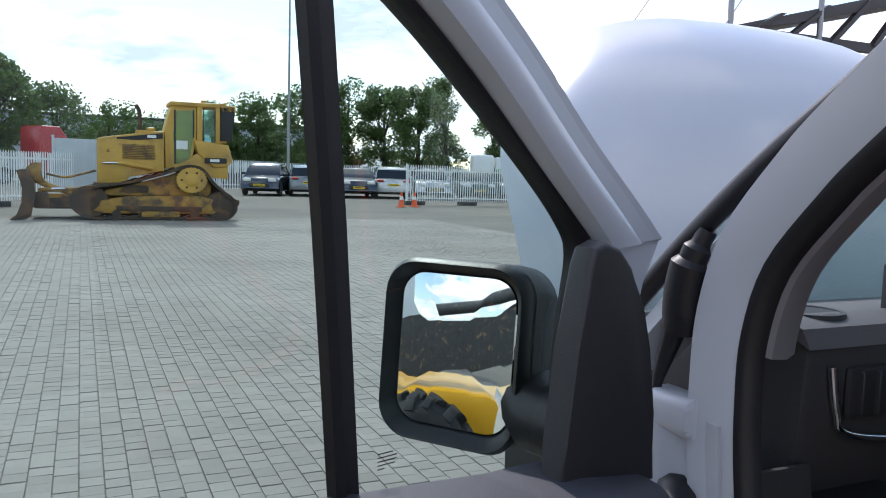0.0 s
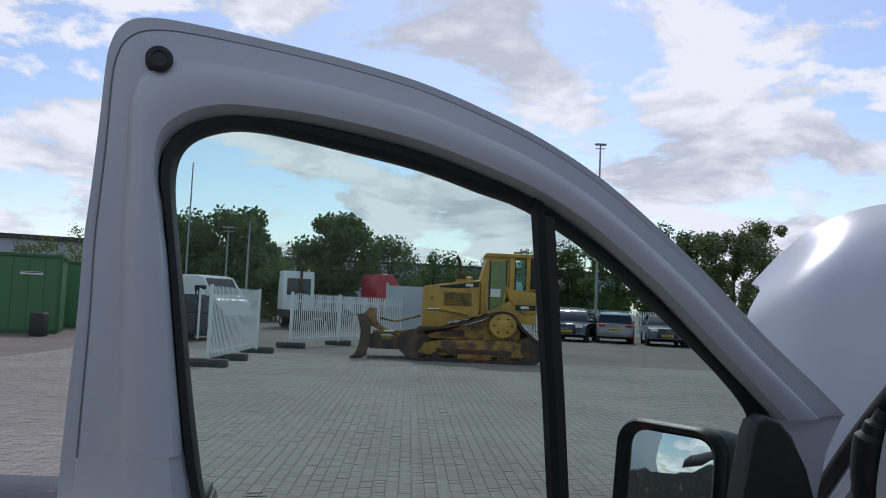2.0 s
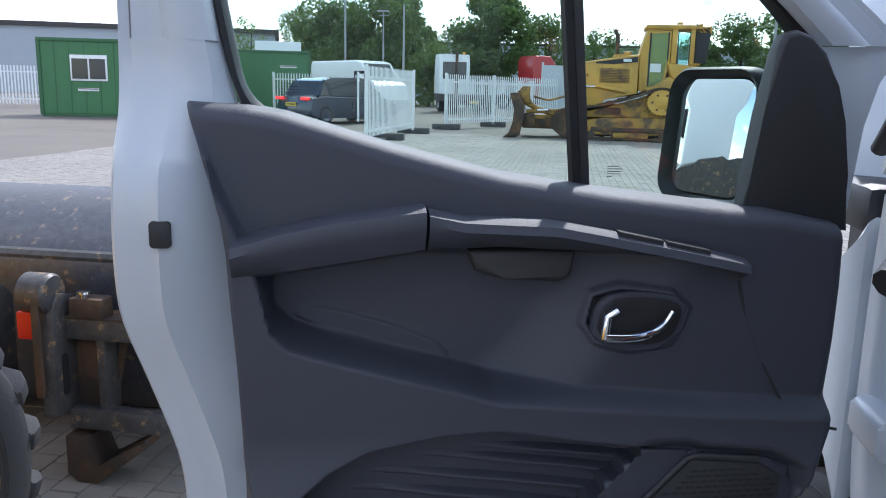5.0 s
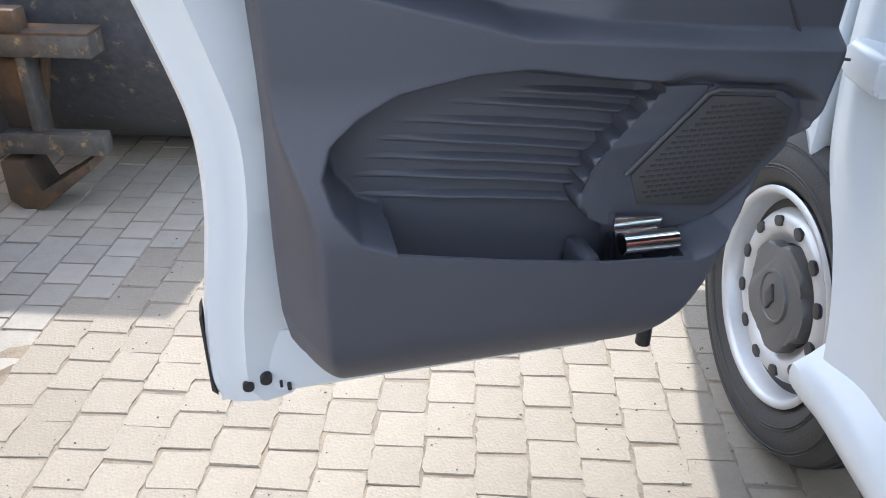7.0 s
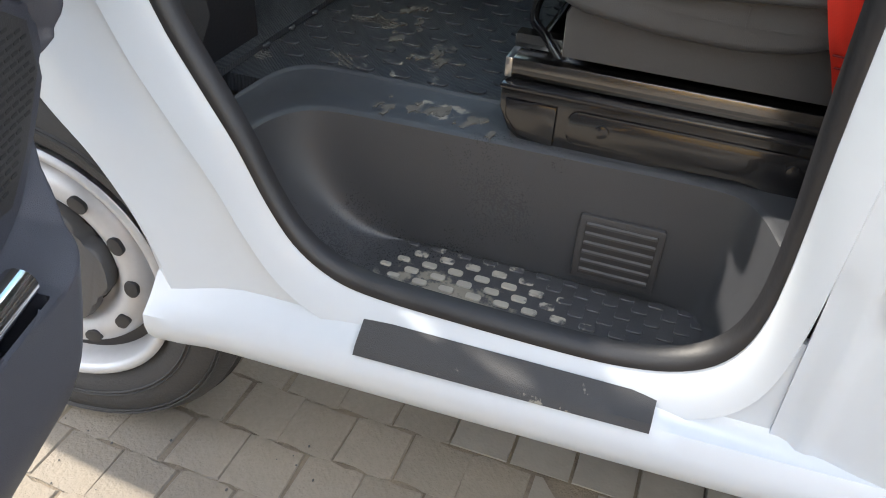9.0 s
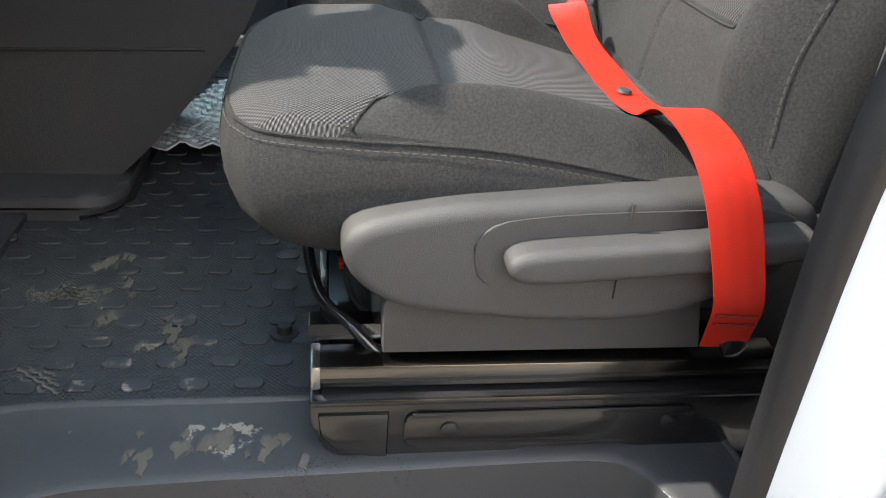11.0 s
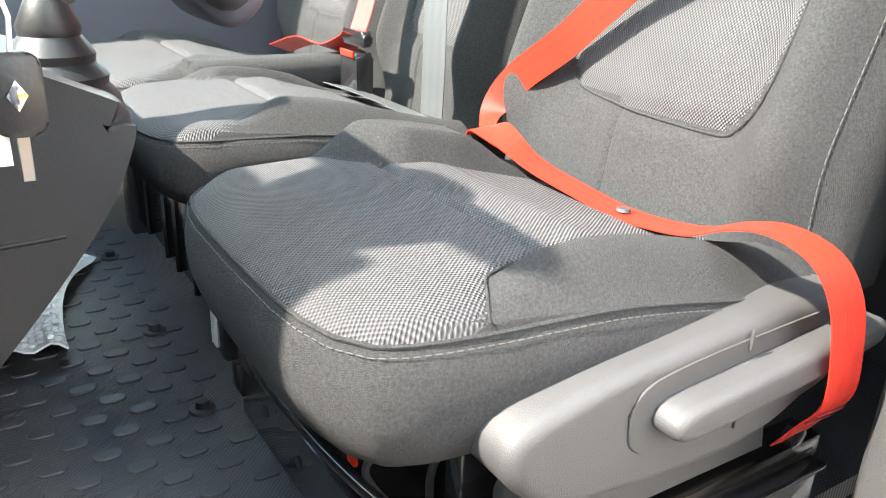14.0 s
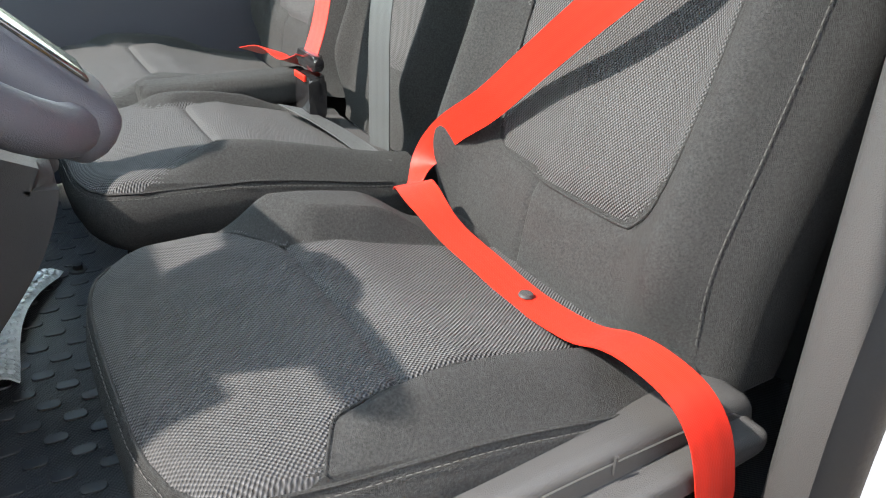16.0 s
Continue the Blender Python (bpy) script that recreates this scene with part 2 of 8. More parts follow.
def glass(name, tint, rough=0.0, alpha=0.12):
    """A thin pane: mostly clear, tinted, with real reflection on top."""
    m = bpy.data.materials.new(name)
    m.use_nodes = True
    t = m.node_tree
    t.nodes.clear()
    tr, gl = t.nodes.new("ShaderNodeBsdfTransparent"), t.nodes.new("ShaderNodeBsdfGlossy")
    tr.inputs[0].default_value, gl.inputs["Roughness"].default_value = (*tint, 1), rough
    lw, pw, fr = t.nodes.new("ShaderNodeLayerWeight"), t.nodes.new("ShaderNodeMath"), t.nodes.new("ShaderNodeMath")
    pw.operation, fr.operation = "POWER", "MULTIPLY_ADD"
    pw.inputs[1].default_value, fr.inputs[1].default_value, fr.inputs[2].default_value = 4.0, 0.6, 0.03
    t.links.new(lw.outputs["Facing"], pw.inputs[0])
    t.links.new(pw.outputs[0], fr.inputs[0])
    mx, o = t.nodes.new("ShaderNodeMixShader"), t.nodes.new("ShaderNodeOutputMaterial")
    t.links.new(fr.outputs[0], mx.inputs[0])
    t.links.new(tr.outputs[0], mx.inputs[1])
    t.links.new(gl.outputs[0], mx.inputs[2])
    t.links.new(mx.outputs[0], o.inputs["Surface"])
    return m


def glow(name, col, strength):
    m = mat(name, col, 0.4)
    b = m.node_tree.nodes["Principled BSDF"]
    b.inputs["Emission Color"].default_value, b.inputs["Emission Strength"].default_value = (*col, 1), strength
    return m


WHITE = mat("white_paint", (0.49, 0.53, 0.575), 0.34, 0, 0.03, 2, 30, coat=0.3)
TRIM = mat("dark_grey_plastic", (0.046, 0.049, 0.064), 0.52, 0, 0.10, 3, 400, 0.25, 900)
TRIM2 = mat("grey_side_plastic", (0.041, 0.041, 0.043), 0.58, 0, 0.08, 5, 300, 0.25, 900)
DASH = mat("dash_plastic", (0.033, 0.033, 0.035), 0.55, 0, 0.1, 4, 300, 0.3, 800)
RUBBER = mat("black_rubber", (0.011, 0.011, 0.013), 0.46, 0, 0.15, 8, 200, 0.1)
SAIL = mat("black_grained_plastic", (0.026, 0.026, 0.029), 0.5, 0, 0.1, 4, 300, 0.2, 800)
TYRE = mat("tyre_rubber", (0.028, 0.028, 0.029), 0.75, 0, 0.25, 6, 90, 0.3, 200)
STEELBLK = mat("gloss_black_steel", (0.010, 0.010, 0.011), 0.22, 0.0, 0.1, 5, 120, coat=0.4)
CHROME = mat("chrome", (0.75, 0.76, 0.78), 0.12, 1.0, 0.05, 5, 80)
RAIL = mat("bright_steel", (0.42, 0.42, 0.42), 0.32, 1.0, 0.1, 5, 80)
SILVER = mat("silver_wheel_paint", (0.42, 0.43, 0.45), 0.4, 0.35, 0.10, 6, 90)
HUB = mat("hub_cap_plastic", (0.07, 0.07, 0.073), 0.5, 0, 0.1, 6, 200, 0.1)
CLOTH = mat("plain_seat_cloth", (0.042, 0.043, 0.045), 0.85, 0, 0.65, 420, 1100, 1.0, 1300, spec=0.25)
MESH = weave(mat("mesh_seat_cloth", (0.088, 0.088, 0.094), 0.85, 0, 0.18, 8, 500, 0.2, 900, spec=0.25), 1650, 1400, 0, 0.9, 0.0016, 0.28)
MESHB = weave(mat("mesh_back_cloth", (0.084, 0.084, 0.089), 0.85, 0, 0.18, 8, 500, 0.2, 900, spec=0.25), 1650, 0, 1400, 0.9, 0.0016, 0.28)
THREAD = mat("dark_red_thread", (0.16, 0.008, 0.010), 0.8)
STITCH = mat("grey_thread", (0.062, 0.062, 0.062), 0.8)
RED = webbing("red_webbing", (0.50, 0.022, 0.012))
GREYBELT = webbing("grey_webbing", (0.060, 0.064, 0.068))
MAT = weave(mat("rubber_floor_mat", (0.030, 0.033, 0.039), 0.36, 0, 0.2, 6, 300, 0.2, 500), 1050, 1050, 0, 0.35, 0.0012, 0.72)
MUDSTEP = soiled(mat("muddy_step_plastic", (0.042, 0.044, 0.049), 0.29, 0, 0.12, 4, 400, 0.2, 900), (0.20, 0.185, 0.155),
                 [((0.06, -0.37, 0.40), (0.105, 0.21, 0.035), 0.50), ((0.045, -0.53, 0.40), (0.06, 0.16, 0.035), 0.45)], 60, 0.50, 0.60)
MUDSTUD = soiled(mat("muddy_stud_plastic", (0.046, 0.048, 0.053), 0.4, 0, 0.12, 4, 400, 0.2, 900), (0.30, 0.285, 0.245),
                 [((0.07, -0.39, 0.41), (0.15, 0.25, 0.3), 0.62)], 50, 0.48, 0.56)
MUDLEDGE = soiled(mat("dusty_step_plastic", (0.042, 0.044, 0.049), 0.29, 0, 0.12, 4, 400, 0.2, 900), (0.22, 0.21, 0.185),
                  [((0.20, -0.315, 0.60), (0.055, 0.085, 0.3), 0.36), ((0.21, -0.17, 0.60), (0.04, 0.05, 0.3), 0.26), ((0.19, -0.62, 0.60), (0.05, 0.06, 0.3), 0.18)], 48, 0.47, 0.52)
MUDSTRIP = soiled(mat("muddy_tread_strip", (0.030, 0.030, 0.032), 0.55, 0, 0.1, 4, 300, 0.3, 800), (0.22, 0.205, 0.17),
                  [((-0.036, -0.545, 0.355), (0.018, 0.085, 0.05), 0.42), ((-0.030, -0.42, 0.36), (0.02, 0.05, 0.06), 0.30), ((0.0, -0.60, 0.37), (0.05, 0.05, 0.06), 0.34)], 60, 0.50, 0.56)
MATSTUD = soiled(mat("mat_stud_rubber", (0.031, 0.034, 0.040), 0.38, 0, 0.15, 6, 300, 0.1, 500), (0.17, 0.165, 0.15),
                 [((0.33, -0.22, 0.60), (0.18, 0.22, 0.3), 0.40)], 60, 0.54, 0.62)
PILLAR = mat("pale_grey_trim", (0.17, 0.165, 0.175), 0.6, 0, 0.06, 4, 300, 0.2, 900)
DASHTOP = mat("lit_dash_top", (0.105, 0.103, 0.108), 0.6, 0, 0.08, 4, 300, 0.3, 700)
DARKRAIL = mat("dark_bright_steel", (0.16, 0.155, 0.15), 0.24, 1.0, 0.15, 5, 80)
GLASS = glass("tinted_glass", (0.84, 0.92, 0.89))
WINDSCREEN = glass("windscreen_glass", (0.80, 0.90, 0.88))
MIRROR = mat("mirror_silver", (0.9, 0.92, 0.92), 0.01, 1.0, 0.0, 1, 1, rvary=0)
BUBBLE = mat("bubble_wrap_film", (0.62, 0.68, 0.70), 0.22, 0, 0.2, 30, 300, 0.8, 120)
PAPER = mat("white_label", (0.75, 0.75, 0.73), 0.6)
INK = mat("dark_print", (0.02, 0.02, 0.022), 0.6)
YELLOW = mat("machine_yellow", (0.54, 0.315, 0.055), 0.5, 0, 0.22, 2.5, 40, 0.15, 30, col2=(0.27, 0.16, 0.055), patch=(0.50, 0.72))
MUDDY = mat("mud_caked_steel", (0.10, 0.068, 0.038), 0.8, 0, 0.35, 4, 40, 0.5, 40, col2=(0.26, 0.15, 0.04), patch=(0.58, 0.70))
RUSTY = mat("rusty_dark_steel", (0.065, 0.048, 0.036), 0.75, 0.2, 0.3, 5, 50, 0.5, 40, col2=(0.17, 0.092, 0.045), patch=(0.48, 0.66))
MUDYEL = mat("muddy_machine_yellow", (0.34, 0.19, 0.035), 0.65, 0, 0.3, 5, 50, 0.4, 40, col2=(0.10, 0.062, 0.035), patch=(0.46, 0.60))
BLADE = mat("scratched_bucket_steel", (0.085, 0.088, 0.10), 0.38, 0.3, 0.3, 34, 90, 0.2, 60, col2=(0.27, 0.20, 0.15), patch=(0.60, 0.68))
JYEL = mat("loader_yellow", (0.80, 0.40, 0.012), 0.4, 0, 0.06, 3, 40, coat=0.3)
JBLK = mat("loader_black_steel", (0.075, 0.072, 0.070), 0.45, 0.1, 0.4, 30, 110, 0.3, 50, col2=(0.27, 0.18, 0.10), patch=(0.57, 0.66))
FENCE = mat("white_fence_paint", (0.75, 0.77, 0.77), 0.5, 0, 0.08, 3, 40)
CONC = mat("dark_concrete_block", (0.07, 0.07, 0.068), 0.9, 0, 0.2, 6, 60, 0.5)
GREEN = mat("green_cabin_paint", (0.045, 0.16, 0.055), 0.5, 0, 0.12, 1.2, 20)
GREEND = mat("green_cabin_trim", (0.03, 0.11, 0.04), 0.5, 0, 0.1, 2, 20)
SILVERBOX = mat("corrugated_steel", (0.50, 0.54, 0.58), 0.45, 0.3, 0.1, 2, 20)
REDTRUCK = mat("red_truck_paint", (0.42, 0.025, 0.03), 0.35, 0, 0.06, 2, 20, coat=0.3)
CARBLUE = mat("dark_blue_car_paint", (0.025, 0.035, 0.06), 0.2, 0.2, 0.05, 2, 20, coat=0.8)
CARGREY = mat("grey_car_paint", (0.20, 0.21, 0.23), 0.25, 0.4, 0.05, 2, 20, coat=0.8)
CARSILV = mat("silver_car_paint", (0.50, 0.51, 0.53), 0.25, 0.5, 0.05, 2, 20, coat=0.8)
CARDGREEN = mat("dark_green_car_paint", (0.02, 0.06, 0.05), 0.25, 0.2, 0.05, 2, 20, coat=0.8)
CARGLASS = mat("dark_car_glass", (0.02, 0.025, 0.03), 0.05, 0, 0.05, 2, 20)
CABGLASS = glass("cab_glass", (0.74, 0.90, 0.89))
ORANGE = mat("cone_orange", (0.75, 0.12, 0.03), 0.55)
LAMPRED = glow("tail_lamp_red", (0.8, 0.02, 0.02), 0.9)
AMBER = mat("amber_lens", (0.8, 0.35, 0.02), 0.3)
PLATE = mat("yellow_plate", (0.75, 0.52, 0.02), 0.5)
LEAF = leaves("oak_leaves", (0.105, 0.165, 0.045))
LEAF2 = leaves("bright_leaves", (0.14, 0.21, 0.052))
BARK = mat("tree_bark", (0.07, 0.055, 0.04), 0.9, 0, 0.3, 6, 40, 0.6)
GALV = mat("galvanised_pole", (0.30, 0.31, 0.32), 0.5, 0.4, 0.1, 3, 30)
ROOFD = mat("dark_roof_sheet", (0.05, 0.045, 0.045), 0.6, 0.1, 0.2, 1, 10)
PANEL = mat("grey_cladding", (0.36, 0.40, 0.44), 0.5, 0.1, 0.08, 0.4, 6)
BRICKR = mat("brown_brick_wall", (0.16, 0.08, 0.055), 0.85, 0, 0.15, 1, 10)
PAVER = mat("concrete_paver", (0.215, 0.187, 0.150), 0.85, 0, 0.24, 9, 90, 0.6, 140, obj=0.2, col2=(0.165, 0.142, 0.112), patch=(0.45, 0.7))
SAND = mat("joint_sand", (0.165, 0.135, 0.10), 0.95, 0, 0.28, 14, 160, 0.6, 220, col2=(0.115, 0.092, 0.068), patch=(0.50, 0.62))
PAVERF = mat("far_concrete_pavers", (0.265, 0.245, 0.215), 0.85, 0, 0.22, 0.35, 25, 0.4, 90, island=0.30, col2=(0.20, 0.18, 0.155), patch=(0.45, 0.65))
GROUND = mat("sandy_joint_ground", (0.16, 0.14, 0.115), 0.95, 0, 0.25, 0.3, 60, 0.5, 120, col2=(0.12, 0.105, 0.09), patch=(0.45, 0.62))
WHITETRUCK = mat("white_truck_paint", (0.72, 0.74, 0.75), 0.35, 0, 0.04, 2, 20, coat=0.4)

# ---- mesh helpers ----
def part(name, bm, material, parent=None, label="", smooth=True, sharp=38):
    """Links a bmesh as one mesh object, under a thing or a part."""
    me = bpy.data.meshes.new(name)
    bmesh.ops.recalc_face_normals(bm, faces=bm.faces)
    for f in bm.faces:
        f.smooth = smooth
    bm.to_mesh(me)
    bm.free()
    if smooth:
        me.set_sharp_from_angle(angle=radians(sharp))
    for m in material if isinstance(material, (list, tuple)) else [material]:
        me.materials.append(m)
    ob = new(name, me)
    if parent:
        ob.parent = parent
    if label:
        ob["label"] = label
    return ob


def thing(name, at, label, category, group="", kind=""):
    ob = new(name)
    ob.matrix_world = at if isinstance(at, Matrix) else Matrix.Translation(at)
    return tagged(ob, label, category, group, kind)


def box(x0, x1, y0, y1, z0, z1, bev=0.0, seg=2, bm=None, m=None):
    own = bmesh.new()
    vs = [own.verts.new((x, y, z)) for x in (x0, x1) for y in (y0, y1) for z in (z0, z1)]
    for a in ((0, 1, 3, 2), (4, 6, 7, 5), (0, 4, 5, 1), (2, 3, 7, 6), (0, 2, 6, 4), (1, 5, 7, 3)):
        own.faces.new([vs[i] for i in a])
    if bev:
        bmesh.ops.bevel(own, geom=own.edges[:], offset=bev, segments=seg, affect="EDGES", profile=0.5)
    if m is not None:
        own.transform(m)
    return merge(bm, own)


def merge(bm, own):
    if bm is None:
        return own
    me = bpy.data.meshes.new("tmp")
    own.to_mesh(me)
    bm.from_mesh(me)
    bpy.data.meshes.remove(me)
    own.free()
    return bm


def prism(pts, lo, hi, axis="z", bev=0.0, seg=2, bm=None, m=None):
    """A 2D outline pulled between lo and hi along an axis: x takes (y, z), y takes (x, z), z takes (x, y)."""
    own = bmesh.new()
    put = {"x": lambda a, b, c: (c, a, b), "y": lambda a, b, c: (a, c, b), "z": lambda a, b, c: (a, b, c)}[axis]
    low = [own.verts.new(put(a, b, lo)) for a, b in pts]
    top = [own.verts.new(put(a, b, hi)) for a, b in pts]
    n = len(pts)
    ends = [own.faces.new(low), own.faces.new(top[::-1])]
    for i in range(n):
        own.faces.new((low[i], low[(i + 1) % n], top[(i + 1) % n], top[i]))
    if bev:
        es = [e for f in ends for e in f.edges]
        bmesh.ops.bevel(own, geom=es, offset=bev, segments=seg, affect="EDGES", profile=0.5)
    if m is not None:
        own.transform(m)
    return merge(bm, own)


def lathe(profile, axis="x", segs=32, at=(0, 0, 0), bm=None, closed=False, cap=True):
    """Profile of (along, radius) turned round an axis."""
    own = bmesh.new()
    rings = []
    for a, r in profile:
        ring = []
        for k in range(segs):
            c, s = math.cos(2 * math.pi * k / segs) * r, math.sin(2 * math.pi * k / segs) * r
            p = {"x": (a, c, s), "y": (c, a, s), "z": (c, s, a)}[axis]
            ring.append(own.verts.new((p[0] + at[0], p[1] + at[1], p[2] + at[2])))
        rings.append(ring)
    for r0, r1 in zip(rings, rings[1:] + ([rings[0]] if closed else [])):
        for k in range(segs):
            own.faces.new((r0[k], r0[(k + 1) % segs], r1[(k + 1) % segs], r1[k]))
    if not closed and cap:
        for ring in (rings[0], rings[-1]):
            if (ring[0].co - ring[segs // 2].co).length > 1e-4:
                own.faces.new(ring)
    bmesh.ops.remove_doubles(own, verts=own.verts[:], dist=1e-6)
    return merge(bm, own)


def tube(path, r, segs=10, bm=None, caps=True):
    own = bmesh.new()
    pts = [Vector(p) for p in path]
    rings = []
    n0 = None
    for i, p in enumerate(pts):
        d = (pts[min(i + 1, len(pts) - 1)] - pts[max(i - 1, 0)]).normalized()
        if n0 is None:
            n0 = d.orthogonal().normalized()
        n0 = (n0 - d * n0.dot(d)).normalized()
        b = d.cross(n0)
        rr = r[i] if isinstance(r, (list, tuple)) else r
        rings.append([own.verts.new(p + (n0 * math.cos(2 * math.pi * k / segs) + b * math.sin(2 * math.pi * k / segs)) * rr) for k in range(segs)])
    for r0, r1 in zip(rings, rings[1:]):
        for k in range(segs):
            own.faces.new((r0[k], r0[(k + 1) % segs], r1[(k + 1) % segs], r1[k]))
    if caps:
        own.faces.new(rings[0])
        own.faces.new(rings[-1])
    return merge(bm, own)


def curve(pts, n=24):
    """A smooth line (Catmull-Rom) through the points."""
    p = [Vector(q) for q in pts]
    p = [p[0] * 2 - p[1]] + p + [p[-1] * 2 - p[-2]]
    out = []
    per = max(2, n // (len(p) - 3))
    for i in range(1, len(p) - 2):
        for k in range(per):
            t = k / per
            a, b, c, d = p[i - 1], p[i], p[i + 1], p[i + 2]
            out.append(0.5 * (2 * b + (c - a) * t + (2 * a - 5 * b + 4 * c - d) * t * t + (3 * b - a - 3 * c + d) * t ** 3))
    out.append(p[-2])
    return out


def sheet(rows, thick=0.0, bm=None, close_u=False):
    """A skin through rows of points; with thick it gets a back."""
    own = bmesh.new()
    vs = [[own.verts.new(p) for p in row] for row in rows]
    for r0, r1 in zip(vs, vs[1:]):
        n = len(r0)
        for k in range(n if close_u else n - 1):
            q = (r0[k], r0[(k + 1) % n], r1[(k + 1) % n], r1[k])
            if len(set(q)) == 4:
                own.faces.new(q)
    if thick:
        bmesh.ops.recalc_face_normals(own, faces=own.faces)
        bmesh.ops.solidify(own, geom=own.faces[:], thickness=thick)
    return merge(bm, own)


def ribbon(path, across, width, thick, bm=None):
    """A strap along a path; across gives the width direction at each point. Its UV runs across (0 to 1) and along (metres)."""
    own = bmesh.new()
    uv = own.loops.layers.uv.new("UVMap")
    n, run, rows, place = 9, 0.0, [], {}
    pts = [Vector(p) for p in path]
    wide = width if isinstance(width, list) else [width] * len(pts)
    for k, (p, a) in enumerate(zip(pts, across)):
        run += (p - pts[k - 1]).length if k else 0.0
        a = Vector(a).normalized()
        row = []
        for j in range(n):
            v = own.verts.new(p + a * wide[k] * (j / (n - 1) - 0.5))
            place[v] = (j / (n - 1), run)
            row.append(v)
        rows.append(row)
    for r0, r1 in zip(rows, rows[1:]):
        for j in range(n - 1):
            f = own.faces.new((r0[j], r0[j + 1], r1[j + 1], r1[j]))
            for lo in f.loops:
                lo[uv].uv = place[lo.vert]
    bmesh.ops.recalc_face_normals(own, faces=own.faces)
    bmesh.ops.solidify(own, geom=own.faces[:], thickness=thick)
    return merge(bm, own)


def smooth01(t):
    t = max(0.0, min(1.0, t))
    return t * t * (3 - 2 * t)


def poly_dist(px, py, poly):
    """Signed distance to a polygon, for arrays: below zero inside."""
    d = np.full(px.shape, 1e9)
    inside = np.zeros(px.shape, bool)
    n = len(poly)
    for i in range(n):
        ax, ay = poly[i]
        bx, by = poly[(i + 1) % n]
        ex, ey = bx - ax, by - ay
        t = np.clip(((px - ax) * ex + (py - ay) * ey) / (ex * ex + ey * ey + 1e-12), 0, 1)
        d = np.minimum(d, (px - ax - t * ex) ** 2 + (py - ay - t * ey) ** 2)
        cross = ((ay > py) != (by > py)) & (px < ex * (py - ay) / (ey if abs(ey) > 1e-12 else 1e-12) + ax)
        inside ^= cross
    d = np.sqrt(d)
    return np.where(inside, -d, d)


def sstep(a, b, x):
    t = np.clip((x - a) / (b - a), 0, 1)
    return t * t * (3 - 2 * t)


def rounded(x0, x1, z0, z1, r, n=5):
    """A rounded rectangle outline."""
    pts = []
    for cx, cz, a0 in ((x1 - r, z1 - r, 0), (x0 + r, z1 - r, 90), (x0 + r, z0 + r, 180), (x1 - r, z0 + r, 270)):
        for k in range(n + 1):
            a = radians(a0 + 90 * k / n)
            pts.append((cx + r * math.cos(a), cz + r * math.sin(a)))
    return pts


def soft_plate(outline, xo, xi, r, n=72):
    """A plate with a closed outline in (y, z) from depth xi out to xo, its outer edge rounded by r."""
    pts = [Vector(q) for q in outline]
    run = [0.0]
    for a, b in zip(pts, pts[1:] + pts[:1]):
        run.append(run[-1] + (b - a).length)
    loop = []
    for k in range(n):
        d = run[-1] * k / n
        i = min(len(pts) - 1, int(np.searchsorted(run, d, side="right")) - 1)
        t = (d - run[i]) / max(1e-9, run[i + 1] - run[i])
        loop.append(pts[i].lerp(pts[(i + 1) % len(pts)], t))
    for _ in range(3):
        loop = [(loop[k - 1] + loop[k] * 2 + loop[(k + 1) % n]) / 4 for k in range(n)]
    area = sum(loop[k - 1].x * loop[k].y - loop[k].x * loop[k - 1].y for k in range(n))
    sg = 1 if area > 0 else -1
    nrm = []
    for k in range(n):
        t = (loop[(k + 1) % n] - loop[k - 1]).normalized()
        nrm.append(Vector((-t.y, t.x)) * sg)
    way = 1 if xi > xo else -1
    bm = bmesh.new()
    rings = []
    for x, inn in [(xi, 0.0)] + [(xo + way * r * (1 - math.sin(a)), r * (1 - math.cos(a))) for a in np.linspace(0, math.pi / 2, 6)]:
        rings.append([bm.verts.new((x, q.x + m.x * inn, q.y + m.y * inn)) for q, m in zip(loop, nrm)])
    for r0, r1 in zip(rings, rings[1:]):
        for k in range(n):
            bm.faces.new((r0[k], r0[(k + 1) % n], r1[(k + 1) % n], r1[k]))
    bm.faces.new(rings[-1])
    return bm

# ---- the van ----
van = thing("van", (0, 0, 0), "white panel van with its driver's door and bonnet open", "van")

# body side round the doorway: outlines in (y, z), from the sill's front round to the rear
OPEN_EDGE = [(-0.55, 1.80), (-0.40, 1.73), (-0.25, 1.62), (-0.088, 1.481), (-0.033, 1.427), (0.029, 1.351), (0.055, 1.27), (0.058, 1.192), (0.050, 1.09), (0.016, 0.90), (-0.035, 0.755), (-0.078, 0.675), (-0.122, 0.60), (-0.155, 0.53), (-0.190, 0.475), (-0.235, 0.440), (-0.29, 0.424), (-0.40, 0.420),
             (-0.55, 0.420), (-0.63, 0.426), (-0.69, 0.443), (-0.73, 0.475), (-0.752, 0.53), (-0.758, 0.62), (-0.756, 0.80), (-0.760, 1.00), (-0.79, 1.25), (-0.81, 1.50), (-0.835, 1.70)]


def smooth_outline(pts, n):
    return [(p.x, p.y) for p in curve([(a, b, 0) for a, b in pts], n)]


def rounded_off(pts, times=3):
    """Cuts the corners of a closed outline until it runs smoothly."""
    for _ in range(times):
        pts = [(a * w + c * (1 - w), b * w + d * (1 - w)) for (a, b), (c, d) in zip(pts, pts[1:] + pts[:1]) for w in (0.75, 0.25)]
    return pts


edge = smooth_outline(OPEN_EDGE, 120)
ctr = Vector((-0.38, 1.05))


def grown(d, x):
    out = []
    for y, z in edge:
        v = (Vector((y, z)) - ctr).normalized()
        out.append((x, y + v.x * d, z + v.y * d))
    return out


